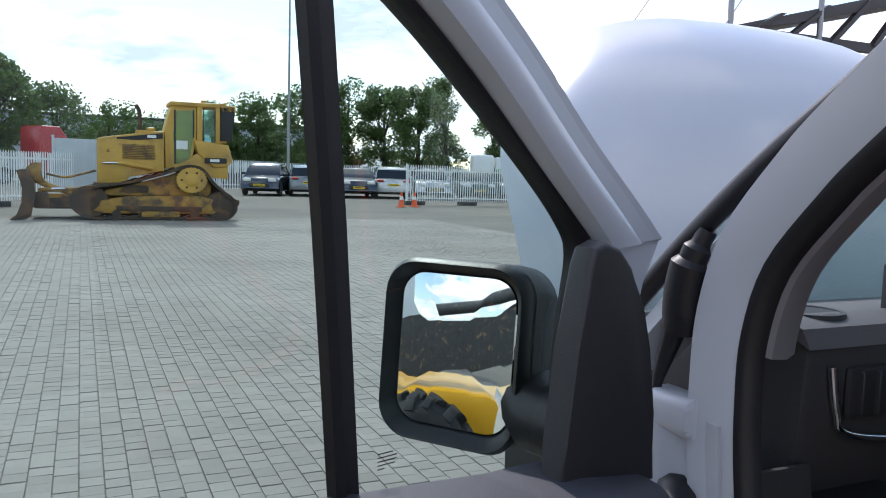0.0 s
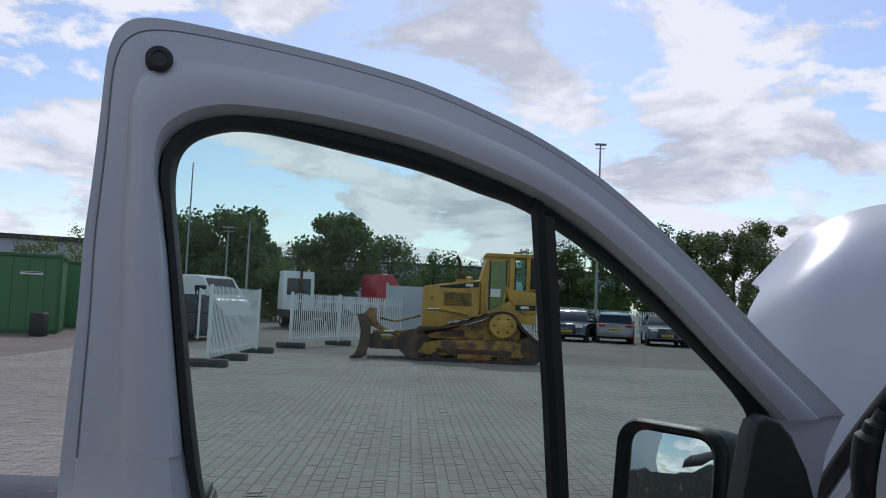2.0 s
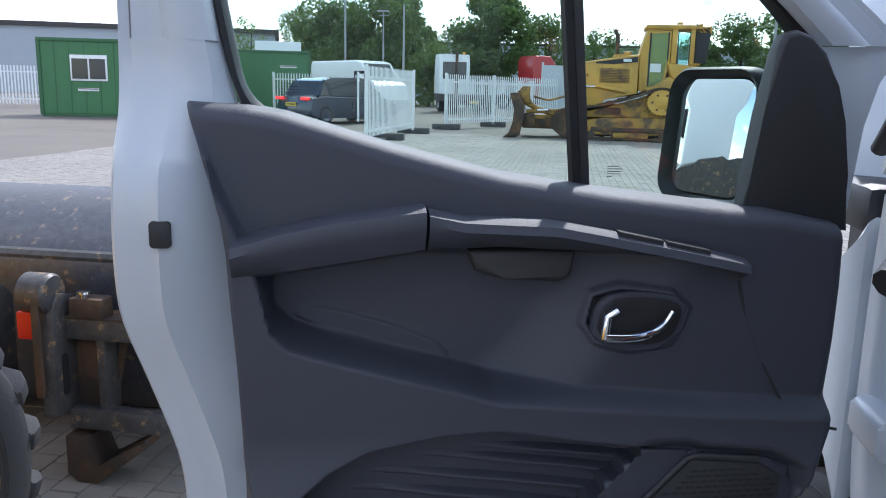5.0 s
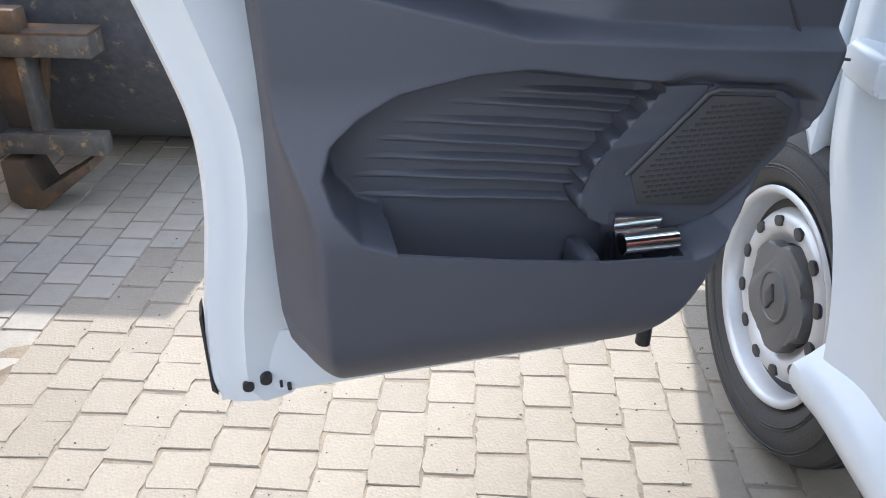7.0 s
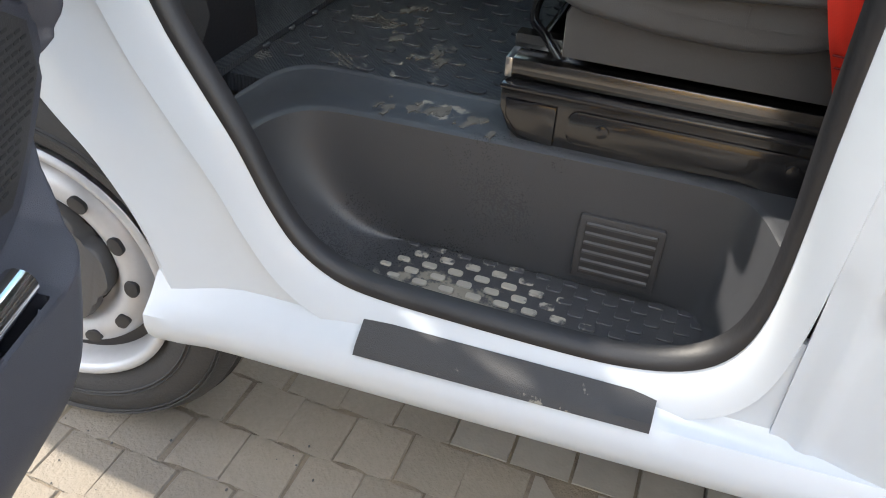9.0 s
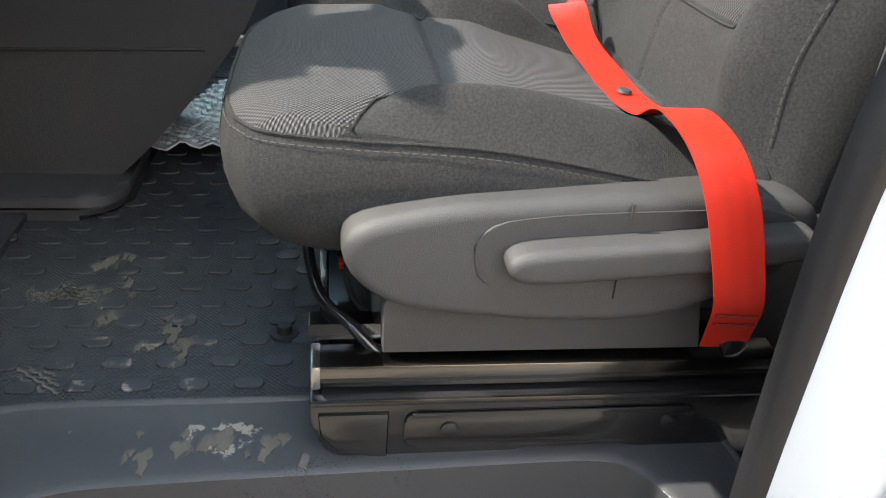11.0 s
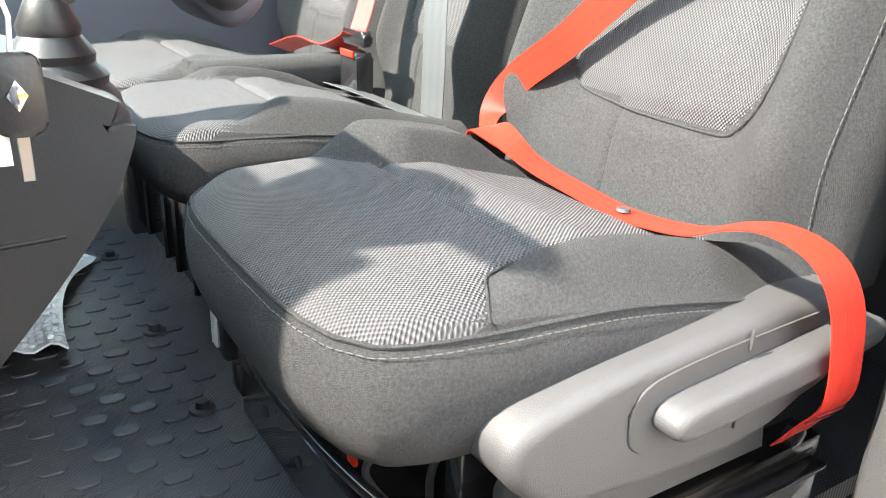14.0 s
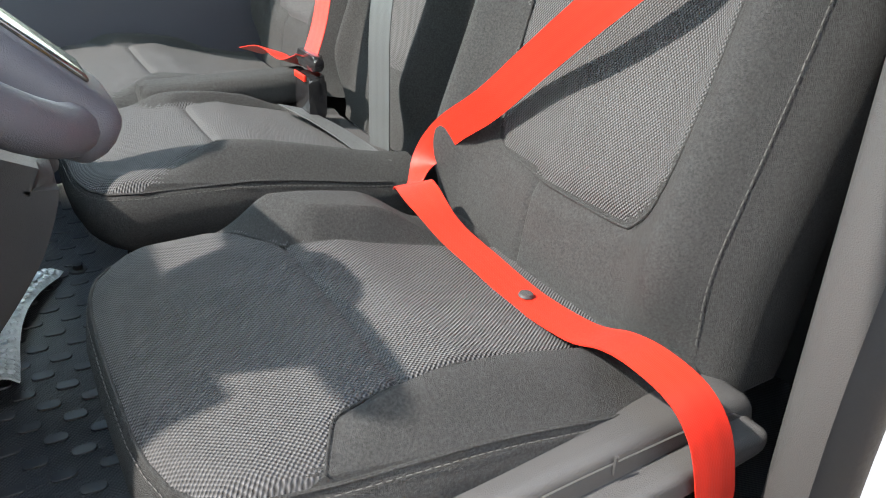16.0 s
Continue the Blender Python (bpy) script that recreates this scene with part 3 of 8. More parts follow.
rows = [grown(0.004, 0.030), grown(0.006, 0.020), grown(0.018, 0.012), grown(0.040, 0.002), grown(0.060, -0.004)]
part("door_aperture", sheet(rows, 0.006), WHITE, van, "white painted flange round the doorway")
# rubber seal
part("door_seal", sheet([grown(-0.016, 0.036), grown(-0.014, 0.026), grown(-0.008, 0.0165), grown(-0.002, 0.0125), grown(0.004, 0.0120), grown(0.009, 0.018)], 0.002), RUBBER, van, "black rubber door seal")
# sill: profile (x, z) swept along y
SILL = [(0.015, 0.398), (0.004, 0.384), (-0.010, 0.372), (-0.030, 0.350), (-0.042, 0.330), (-0.044, 0.312), (-0.040, 0.292), (-0.030, 0.276), (0.0, 0.270), (0.06, 0.270)]
srows = []
for k in range(25):
    y = 0.02 - 0.98 * k / 24
    lift = 0.045 * (0.02 - y) ** 1.2
    flare = 0.012 * math.exp(-((y - 0.01) / 0.05) ** 2)
    srows.append([(x - flare * (1 if z < 0.34 else 0), y, z + lift * (0.5 if z > 0.36 else 1.0)) for x, z in SILL])
part("sill", sheet(srows, 0.004), WHITE, van, "glossy white door sill")
sillz = lambda y: 0.5 * 0.045 * max(0.0, 0.02 - y) ** 1.2
# lower front quarter between doorway and wheel arch
ARCH = [(0.005, 0.27), (0.012, 0.33), (0.028, 0.41), (0.055, 0.475), (0.10, 0.545), (0.15, 0.60), (0.19, 0.66), (0.215, 0.76), (0.22, 0.88), (0.22, 1.02), (0.21, 1.16)]
front_edge = [(-0.24, 0.395), (-0.19, 0.415), (-0.15, 0.455), (-0.118, 0.52), (-0.082, 0.60), (-0.04, 0.67), (0.0, 0.75), (0.035, 0.85), (0.05, 0.95), (0.06, 1.05), (0.07, 1.16)]
arch, fe = smooth_outline(ARCH, 40), smooth_outline(front_edge, 40)
qrows = []
for k in range(9):
    t = k / 8
    row = []
    for (ya, za), (yb, zb) in zip(arch, fe):
        x = -0.022 + 0.020 * smooth01(t * 1.4) - 0.016 * math.exp(-((t - 0.45) / 0.16) ** 2) * smooth01((zb - 0.5) / 0.3)
        row.append((x + (0.018 if k == 0 else 0), ya + (yb - ya) * t, za + (zb - za) * t))
    qrows.append(row)
part("front_quarter", sheet(qrows, 0.004), WHITE, van, "white body panel behind the wheel arch")
# wheel house and hidden inner wing
part("wheel_house", box(0.16, 0.30, 0.02, 0.85, 0.24, 1.05), RUBBER, van, "black wheel arch liner")
part("inner_wing", sheet([[(0.10, 0.02, 0.27), (0.10, 0.06, 0.50), (0.10, 0.24, 0.72), (0.10, 0.24, 1.1)], [(0.20, 0.02, 0.27), (0.20, 0.06, 0.50), (0.20, 0.24, 0.72), (0.20, 0.24, 1.1)]], 0.005), RUBBER, van)
# wing ahead of the hinge: from the arch to the cowl, hidden by the door but closes the view
wing = [(0.215, 0.62), (0.27, 0.70), (0.36, 0.745), (0.50, 0.70), (0.60, 0.60), (0.66, 0.45), (0.80, 0.45), (0.82, 0.62), (0.70, 0.80), (0.50, 0.92), (0.32, 1.02), (0.22, 1.12)]
part("front_wing", prism(wing, -0.03, 0.05, "x", 0.012), WHITE, van, "white front wing")
part("front_bumper", box(0.0, 1.72, 0.86, 1.05, 0.25, 0.70, 0.05, 3), TRIM, van, "dark plastic front bumper")
# rear side behind the doorway, with the fuel flap
FLAP = [(-0.871, 0.5835), (-0.868, 0.60), (-0.858, 0.64), (-0.850, 0.70), (-0.859, 0.745), (-0.866, 0.780), (-0.885, 0.797), (-0.905, 0.806), (-0.925, 0.826), (-1.05, 0.842), (-1.30, 0.85), (-1.34, 0.83), (-1.34, 0.62), (-1.30, 0.596), (-0.885, 0.5835)]
ys = np.concatenate([np.linspace(-0.80, -1.45, 66), np.linspace(-1.6, -4.2, 8)])
YY, ZZ = np.meshgrid(ys, np.concatenate([np.linspace(0.32, 1.05, 60), np.linspace(1.1, 1.93, 12)]))
dflap = poly_dist(YY, ZZ, FLAP)
XX = -0.002 - 0.03 * sstep(0.0, 0.15, -0.80 - YY) + 0.018 * sstep(1.2, 1.9, ZZ) ** 2
XX += 0.011 * (1 - sstep(0.002, 0.022, dflap)) - 0.004 * np.exp(-((dflap - 0.042) / 0.014) ** 2) * (ZZ > 0.62)
XX -= 0.006 * np.exp(-((YY + 0.835) / 0.012) ** 2) * sstep(1.0, 0.85, ZZ)
rs = [[(XX[j, i], YY[j, i], ZZ[j, i]) for j in range(XX.shape[0])] for i in range(XX.shape[1])]
part("body_side", sheet(rs, 0.006), WHITE, van, "white van side behind the doorway")
part("side_panel", prism(rounded_off(FLAP, 1), -0.0335, -0.020, "x", 0.003, 3), WHITE, van, "white raised panel with a shut line")
part("jack_cover", prism(rounded(-1.45, -1.03, 0.30, 0.40, 0.02), -0.036, -0.028, "x", 0.004), TRIM, van, "black lower side trim")
# roof, rear wall of the cab, far side
roof = [[(x, y, 1.90 + 0.06 * math.sin(math.pi * (x - 0.0) / 1.74)) for x in np.linspace(0.03, 1.71, 13)] for y in (-4.2, -2.5, -1.2, -0.6, -0.35)]
part("roof", sheet(roof, 0.02), WHITE, van, "white van roof")
part("headlining", sheet([[(x, y, 1.86 + 0.04 * math.sin(math.pi * x / 1.74)) for x in np.linspace(0.06, 1.68, 9)] for y in (-1.25, -0.8, -0.35)], 0.01), DASH, van)
part("bulkhead", box(0.03, 1.71, -1.30, -1.26, 0.58, 1.90), DASH, van, "dark cab bulkhead")
part("rear_body", sheet([[(1.74, y, z) for z in (0.32, 1.2, 1.92)] for y in (-4.2, -1.1)], 0.01), WHITE, van, "white far side of the van")
part("rear_doors", box(0.0, 1.74, -4.22, -4.18, 0.32, 1.92), WHITE, van, "white rear doors")
part("underbody", box(0.10, 1.65, -4.1, 0.0, 0.30, 0.40), RUBBER, van, "dark underbody")
# A-pillar and windscreen
for xs, nm in ((0.05, 1), (1.69, -1)):
    pil = curve([(xs, 0.25, 1.18), (xs + 0.005 * nm, 0.13, 1.305), (xs + 0.01 * nm, 0.0, 1.42), (xs + 0.02 * nm, -0.12, 1.515), (xs + 0.04 * nm, -0.28, 1.66), (xs + 0.07 * nm, -0.43, 1.85)], 30)
    prow = [[p + Vector((nm * a, 0.72 * b, 0.70 * b)) for a, b in ((-0.055, 0.008), (-0.05, 0.03), (-0.02, 0.05), (0.035, 0.045), (0.05, 0.015), (0.0, 0.0), (-0.04, 0.0))] for p in pil]
    part("pillar", sheet(prow, 0, None, True), WHITE, van, "white windscreen pillar")
    if nm < 0:
        srow = [[p + Vector((nm * a, 0.72 * b, 0.70 * b)) for a, b in ((0.030, -0.022), (0.040, -0.055), (0.07, -0.065), (0.105, -0.03), (0.09, -0.02), (0.03, -0.020))] for p in pil]
        part("pillar_trim", sheet(srow, 0, None, True), DASH, van, "dark plastic pillar trim")
    seal = [p + Vector((-0.052 * nm, 0.038, 0.040)) for p in pil]
    part("pillar_seal", tube(seal, 0.014), RUBBER, van, "black rubber strip along the pillar")
near = [k for k, (y, z) in enumerate(edge) if y > -0.6 and z > 1.24]
part("pillar_trim", sheet([[grown(d, x)[k] for k in near] for d, x in ((-0.010, 0.034), (-0.018, 0.042), (-0.020, 0.062), (-0.012, 0.080), (0.008, 0.088))], 0.003), PILLAR, van, "pale grey plastic trim inside the windscreen pillar")
ws = []
for k in range(9):
    t = k / 8
    ws.append([(x, 0.42 - 0.80 * t + 0.10 * (1 - ((x - 0.87) / 0.8) ** 2) * (1 - 0.6 * t), 1.17 + 0.71 * t) for x in np.linspace(0.08, 1.66, 13)])
pane = part("windscreen", sheet(ws, 0.004), WINDSCREEN, van, "tinted windscreen")
pane.visible_shadow = False
part("cowl", box(0.03, 1.71, 0.40, 0.62, 1.06, 1.15, 0.02), RUBBER, van, "black scuttle panel")
# raised bonnet
bon = []
for k in range(15):
    t = k / 14
    zc, yc = 1.10 + 0.74 * math.sin(t * 1.22) / math.sin(1.22), 0.50 + 0.24 * t + 0.13 * t * t
    row = []
    for j in range(25):
        s = -1 + 2 * j / 24
        side = abs(s) ** 7
        wid = 0.80 - 0.15 * smooth01((t - 0.35) / 0.65) ** 2
        crease = 0.012 * math.exp(-((abs(s) - 0.38) / 0.05) ** 2)
        row.append((0.87 + s * wid, yc + 0.09 * side - crease + 0.10 * t ** 6, zc - 0.05 * s * s * t - 0.10 * abs(s) ** 4 * t - 0.09 * side * t))
    bon.append(row)
part("bonnet", sheet(bon, 0.02), WHITE, van, "raised white bonnet")
# front wheel, turned a little
axle = new("front_wheel")
axle.parent = van
axle.matrix_local = pose(0.070, 0.240, 0.331, 0, 0, 6) @ Matrix.Scale(0.955, 4)
part("tyre", lathe([(0.02, 0.215), (-0.085, 0.222), (-0.105, 0.245), (-0.110, 0.285), (-0.100, 0.320), (-0.080, 0.338), (0.08, 0.343), (0.10, 0.32), (0.11, 0.25), (0.09, 0.22)], "x", 64), TYRE, axle, "black road tyre")
grooves = None
for a in (-0.055, -0.02, 0.02, 0.055):
    grooves = lathe([(a - 0.004, 0.3445), (a + 0.004, 0.3445)], "x", 64, bm=grooves)
part("tread_groove", grooves, RUBBER, axle)
RIMP = [(-0.100, 0.228), (-0.106, 0.223), (-0.104, 0.214), (-0.094, 0.209), (-0.070, 0.204), (-0.050, 0.197), (-0.046, 0.190), (-0.054, 0.184), (-0.070, 0.178), (-0.082, 0.168), (-0.087, 0.154),
        (-0.085, 0.140), (-0.076, 0.128), (-0.062, 0.118), (-0.058, 0.106), (-0.058, 0.02)]
part("rim", lathe(RIMP, "x", 72, cap=False), SILVER, axle, "silver steel wheel", sharp=70)
for k in range(12):
    a = 2 * math.pi * k / 12 + 0.13
    h = prism(rounded(-0.0155, 0.0155, -0.011, 0.011, 0.0105), -0.0905, -0.080, "x", 0.001)
    h.transform(Matrix.Rotation(a, 4, "X") @ Matrix.Translation((0, 0.155, 0)) @ Matrix.Rotation(radians(90), 4, "X"))
    part("rim_hole", h, INK, axle)
side = None
for r0 in (0.262, 0.268, 0.310, 0.316):
    side = lathe([(-0.1085 if r0 < 0.3 else -0.1035, r0), (-0.111 if r0 < 0.3 else -0.1062, r0 + 0.002), (-0.1085 if r0 < 0.3 else -0.1035, r0 + 0.004)], "x", 64, bm=side, cap=False)
part("sidewall_rib", side, TYRE, axle)
hubp = []
for k in range(60):
    a = 2 * math.pi * k / 60
    hubp.append((0.116 * (1 - 0.14 * (max(0, math.cos(5 * a)) ** 2)) * math.cos(a), 0.116 * (1 - 0.14 * (max(0, math.cos(5 * a)) ** 2)) * math.sin(a)))
part("hub_cap", prism(hubp, -0.092, -0.060, "x", 0.006), HUB, axle, "dark grey plastic hub cap")
part("hub_disc", lathe([(-0.090, 0.058), (-0.098, 0.055), (-0.098, 0.050), (-0.095, 0.048), (-0.100, 0.02), (-0.100, 0.001)], "x", 40), HUB, axle)
part("hub_badge", prism([(0, 0.030), (0.017, 0), (0, -0.030), (-0.017, 0)], -0.106, -0.098, "x", 0.003), DASH, axle, "plain lozenge badge")
# entry step: a basin lofted from its rim down to its floor, with the ledge round it
RIM = [(0.012, -0.116), (0.055, -0.118), (0.095, -0.127), (0.125, -0.147), (0.141, -0.180), (0.147, -0.24), (0.151, -0.36), (0.154, -0.50), (0.157, -0.63), (0.156, -0.680), (0.146, -0.712), (0.115, -0.734), (0.070, -0.751), (0.012, -0.772)]
FOOT = [(0.012, -0.300), (0.055, -0.290), (0.105, -0.276), (0.143, -0.266), (0.160, -0.282), (0.163, -0.32), (0.164, -0.42), (0.165, -0.52), (0.166, -0.62), (0.165, -0.668), (0.158, -0.694), (0.125, -0.708), (0.075, -0.712), (0.012, -0.716)]
LEDGEO = [(0.012, -0.050), (0.07, -0.052), (0.14, -0.055), (0.205, -0.062), (0.243, -0.085), (0.258, -0.13), (0.259, -0.30), (0.260, -0.48), (0.261, -0.63), (0.261, -0.72), (0.258, -0.78), (0.20, -0.82), (0.10, -0.83), (0.012, -0.83)]
rim_, foot_, led_ = smooth_outline(RIM, 130), smooth_outline(FOOT, 130), smooth_outline(LEDGEO, 130)
bm = bmesh.new()
ledge_rows = [[(x, y, z) for x, y in led_] for z in (0.590, 0.6035, 0.6055)]
for k, z in ((0.035, 0.6055), (0.055, 0.6030), (0.08, 0.6022), (0.5, 0.6022), (0.90, 0.6022), (0.955, 0.6012)):
    ledge_rows.append([(a + (c - a) * k, b + (d - b) * k, z) for (a, b), (c, d) in zip(led_, rim_)])
part("step_ledge", sheet(ledge_rows + [[(c, d, 0.5985) for c, d in rim_]], 0, bm), MUDLEDGE, van, "dark moulded ledge round the entry step", sharp=60)
well_rows = [[(c, d, 0.5985) for c, d in rim_]]
for k in range(1, 19):
    a = math.pi / 2 * k / 18
    h, f = 1 - math.cos(a), math.sin(a)
    well_rows.append([(x0 + (x1 - x0) * h, y0 + (y1 - y0) * h, 0.5985 - 0.191 * f - 0.0065 * (1 - x1 / 0.165) * f) for (x0, y0), (x1, y1) in zip(rim_, foot_)])
for k in (0.05, 0.35, 0.7, 1.0):
    well_rows.append([(x1 + (0.012 - x1) * k, y1, 0.4075 - 0.0065 * (1 - (x1 + (0.012 - x1) * k) / 0.165)) for x1, y1 in foot_])
part("step_well", sheet(well_rows), MUDSTEP, van, "dark moulded entry step with dried mud", sharp=50)
# anti-slip studs on the step: rows of small pads, smaller towards the front end
studs = bmesh.new()
for r in range(7):
    for c in range(13):
        x, y = 0.044 + r * 0.0190, -0.262 - c * 0.0385 - (r % 2) * 0.01925
        if y < -0.705 or y > -0.262 - 0.004 * r:
            continue
        g = 0.62 + 0.38 * smooth01((-0.25 - y) / 0.09)
        zf = 0.4075 - 0.0065 * (1 - x / 0.165)
        prism(rounded(-0.0105 * g, 0.0105 * g, -0.0060 * g, 0.0060 * g, 0.004 * g, 2), zf - 0.004, zf + 0.0024, "z", 0.0008, 1, studs, Matrix.Translation((x, y, 0)) @ Matrix.Rotation(radians(90), 4, "Z"))
tagged(part("step_stud", studs, MUDSTUD, van, "raised anti-slip studs caked with dried mud"), kind="stuff")
# vent in the riser
part("vent_frame", prism(rounded(-0.637, -0.528, 0.428, 0.528, 0.003, 1), 0.1505, 0.166, "x", 0.002), DASH, van, "dark vent frame in the step")
part("vent_opening", box(0.1497, 0.152, -0.629, -0.537, 0.437, 0.520), INK, van)
for k in range(6):
    part("vent_slat", prism([(0.1472, 0.4425 + k * 0.0143), (0.1472, 0.4455 + k * 0.0143), (0.1515, 0.4490 + k * 0.0143), (0.1515, 0.4470 + k * 0.0143)], -0.628, -0.538, "y", 0.0006, 1), TRIM2, van, "grey vent slat")
# tread strip on the sill
strip = []
for k in range(13):
    y = -0.295 - 0.378 * k / 12
    strip.append([(x, y, z + 0.003 + lift) for x, z, lift in ((0.001, 0.384, sillz(y)), (-0.013, 0.373, sillz(y)), (-0.031, 0.354, 2 * sillz(y)), (-0.0375, 0.3445, 2 * sillz(y)))])
part("tread_strip", sheet(strip, 0.004), MUDSTRIP, van, "black anti-slip strip on the sill")
part("threshold_strip", box(0.028, 0.050, -0.66, -0.24, 0.396, 0.404, 0.002), TRIM, van)
# cab floor
part("cab_floor", box(0.19, 1.70, -1.26, 0.25, 0.57, 0.598), MAT, van, "black rubber cab floor")
part("toe_board", sheet([[(x, y, z) for x in (0.12, 0.9, 1.70)] for y, z in ((0.0, 0.600), (0.12, 0.605), (0.25, 0.66), (0.36, 0.80), (0.42, 1.10))], 0.01), MAT, van, "black rubber toe board")
part("kick_panel", sheet([[(x, y, z) for y, z in ((0.10, 0.60), (0.02, 0.62), (-0.015, 0.70), (0.02, 0.85), (0.06, 1.10))] for x in (0.06, 0.14)], 0.01), DASH, van, "dark kick panel")
# far door and its trim
part("far_door_trim", box(1.66, 1.72, -1.05, 0.20, 0.60, 1.12, 0.02), TRIM, van, "dark trim of the far door")
part("far_pillar", box(1.62, 1.72, -1.10, -0.92, 0.60, 1.9, 0.02), TRIM2, van, "grey far door pillar")
far = part("far_window", box(1.68, 1.685, -0.92, 0.05, 1.12, 1.75), GLASS, van, "far door window")
far.visible_shadow = False
part("far_waist_rail", box(1.64, 1.72, -0.92, 0.25, 1.08, 1.14, 0.02), TRIM2, van)
# near B-pillar trim inside the doorway
part("pillar_post", box(0.035, 0.11, -0.92, -0.792, 0.60, 1.88, 0.02, 3), TRIM2, van, "grey pillar trim beside the seat")
part("pillar_hole", lathe([(0, 0.012), (-0.004, 0.012)], "x", 20, (-0.028, -0.895, 1.058)), INK, van)
part("rear_quarter", prism([(-0.715, 0.34), (-0.715, 0.425), (-0.750, 0.455), (-0.775, 0.53), (-0.90, 0.53), (-0.90, 0.34)], 0.002, 0.014, "x"), WHITE, van)
# dashboard
dsh = [(0.42, 1.225), (0.20, 1.262), (0.11, 1.272), (0.078, 1.262), (0.066, 1.24), (0.072, 1.10), (0.10, 1.0), (0.16, 0.93), (0.42, 0.88)]
part("dashboard", prism(dsh, 0.128, 1.66, "x", 0.015), DASH, van, "dark plastic dashboard")
# cover paler than the dashboard: windscreen light on the top, put into its colour
part("dash_top", prism([(0.42, 1.222), (0.42, 1.230), (0.20, 1.2665), (0.11, 1.2765), (0.072, 1.2665), (0.060, 1.243), (0.066, 1.243), (0.11, 1.268)], 0.126, 1.66, "x", 0.002), DASHTOP, van, "grained top of the dashboard, coloured paler for the light on it")
part("dash_bezel", tube(curve([(0.166, 0.060, 1.221), (0.182, 0.062, 1.161), (0.21, 0.064, 1.129), (0.362, 0.066, 1.105)], 20), 0.0055), CHROME, van, "bright strip round the vent")
part("dash_vent", box(0.198, 0.362, 0.056, 0.072, 1.149, 1.217, 0.008), INK, van, "black air vent")
for k in range(5):
    part("vent_vane", box(0.212 + k * 0.03, 0.2155 + k * 0.03, 0.050, 0.066, 1.155, 1.211, 0.001, 1), DASH, van)
# hood mostly out of view, added and sized to keep sun off the cushion
part("shade_hood", prism([(0.13, 1.25), (0.13, 1.335), (0.085, 1.362), (0.03, 1.362), (-0.005, 1.345), (0.0, 1.335), (0.03, 1.348), (0.07, 1.343), (0.075, 1.22), (0.11, 1.22)], 0.335, 0.645, "x", 0.006), DASH, van, "dark instrument hood, added behind the wheel to shade the seat")
part("cup_ring", lathe([(1.268, 0.050), (1.277, 0.047), (1.277, 0.041), (1.270, 0.039)], "z", 36, (0.202, 0.135, 0.0)), DASH, van, "cup holder ring")
part("cup_well", lathe([(1.2755, 0.040), (1.274, 0.001)], "z", 36, (0.202, 0.135, 0.0)), INK, van)
# centre console with gear lever
con = [(0.30, 1.05), (-0.15, 1.03), (-0.22, 1.02), (-0.30, 0.985), (-0.335, 0.968), (-0.340, 0.945), (-0.322, 0.895), (-0.300, 0.850), (-0.245, 0.777), (-0.195, 0.718), (-0.142, 0.660), (-0.085, 0.610), (-0.07, 0.598), (0.30, 0.598)]
part("centre_console", prism(rounded_off(con, 2), 0.74, 1.06, "x", 0.035, 4), DASH, van, "dark centre console")
part("console_foot", prism(rounded(0.66, 1.10, -0.13, 0.25, 0.06), 0.598, 0.635, "z", 0.02), DASH, van)
part("console_groove", tube([(0.7395, -0.250, 0.829), (0.7395, 0.05, 0.818)], 0.003), INK, van)
part("gaiter", lathe([(0.94, 0.075), (0.965, 0.070), (0.98, 0.058), (0.99, 0.060), (1.005, 0.046), (1.015, 0.048), (1.035, 0.034), (1.045, 0.036), (1.075, 0.022)], "z", 20, (0.85, -0.275, 0)), RUBBER, van, "black gear lever gaiter")
part("gear_lever", lathe([(1.07, 0.022), (1.085, 0.026), (1.10, 0.024), (1.105, 0.030), (1.16, 0.034), (1.20, 0.026), (1.21, 0.001)], "z", 20, (0.855, -0.285, 0)), TRIM2, van, "grey gear knob")
# steering column and wheel
part("steering_column", lathe([(-0.02, 0.10), (0.0, 0.085), (0.20, 0.075)], "y", 24, (0, 0, 0)), DASH, van, "steering column shroud").matrix_local = pose(0.445, -0.115, 1.165, -40)
part("steering_rim", lathe([(math.cos(a) * 0.018, 0.185 + math.sin(a) * 0.020) for a in np.linspace(0, 2 * math.pi, 12, endpoint=False)], "y", 48, closed=True), TRIM, van, "steering wheel rim").matrix_local = pose(0.445, -0.205, 1.245, -47)
part("steering_hub", lathe([(-0.03, 0.001), (-0.03, 0.095), (0.0, 0.118), (0.05, 0.095)], "y", 28), TRIM, van).matrix_local = pose(0.445, -0.19, 1.23, -47)
for a in (0, 180, 270):
    part("steering_spoke", box(0.05, 0.18, -0.012, 0.012, -0.045, 0.045, 0.006), TRIM, van).matrix_local = pose(0.445, -0.20, 1.24, -47) @ pose(0, 0, 0, 0, a, 0)
part("spoke_cover", box(-0.058, 0.058, -0.030, 0.024, -0.212, -0.05, 0.022, 4), TRIM, van, "broad lower spoke of the steering wheel").matrix_local = pose(0.445, -0.205, 1.245, -47)
part("spoke_inlay", box(-0.030, 0.030, -0.034, -0.028, -0.175, -0.09, 0.004), STEELBLK, van).matrix_local = pose(0.445, -0.205, 1.245, -47)
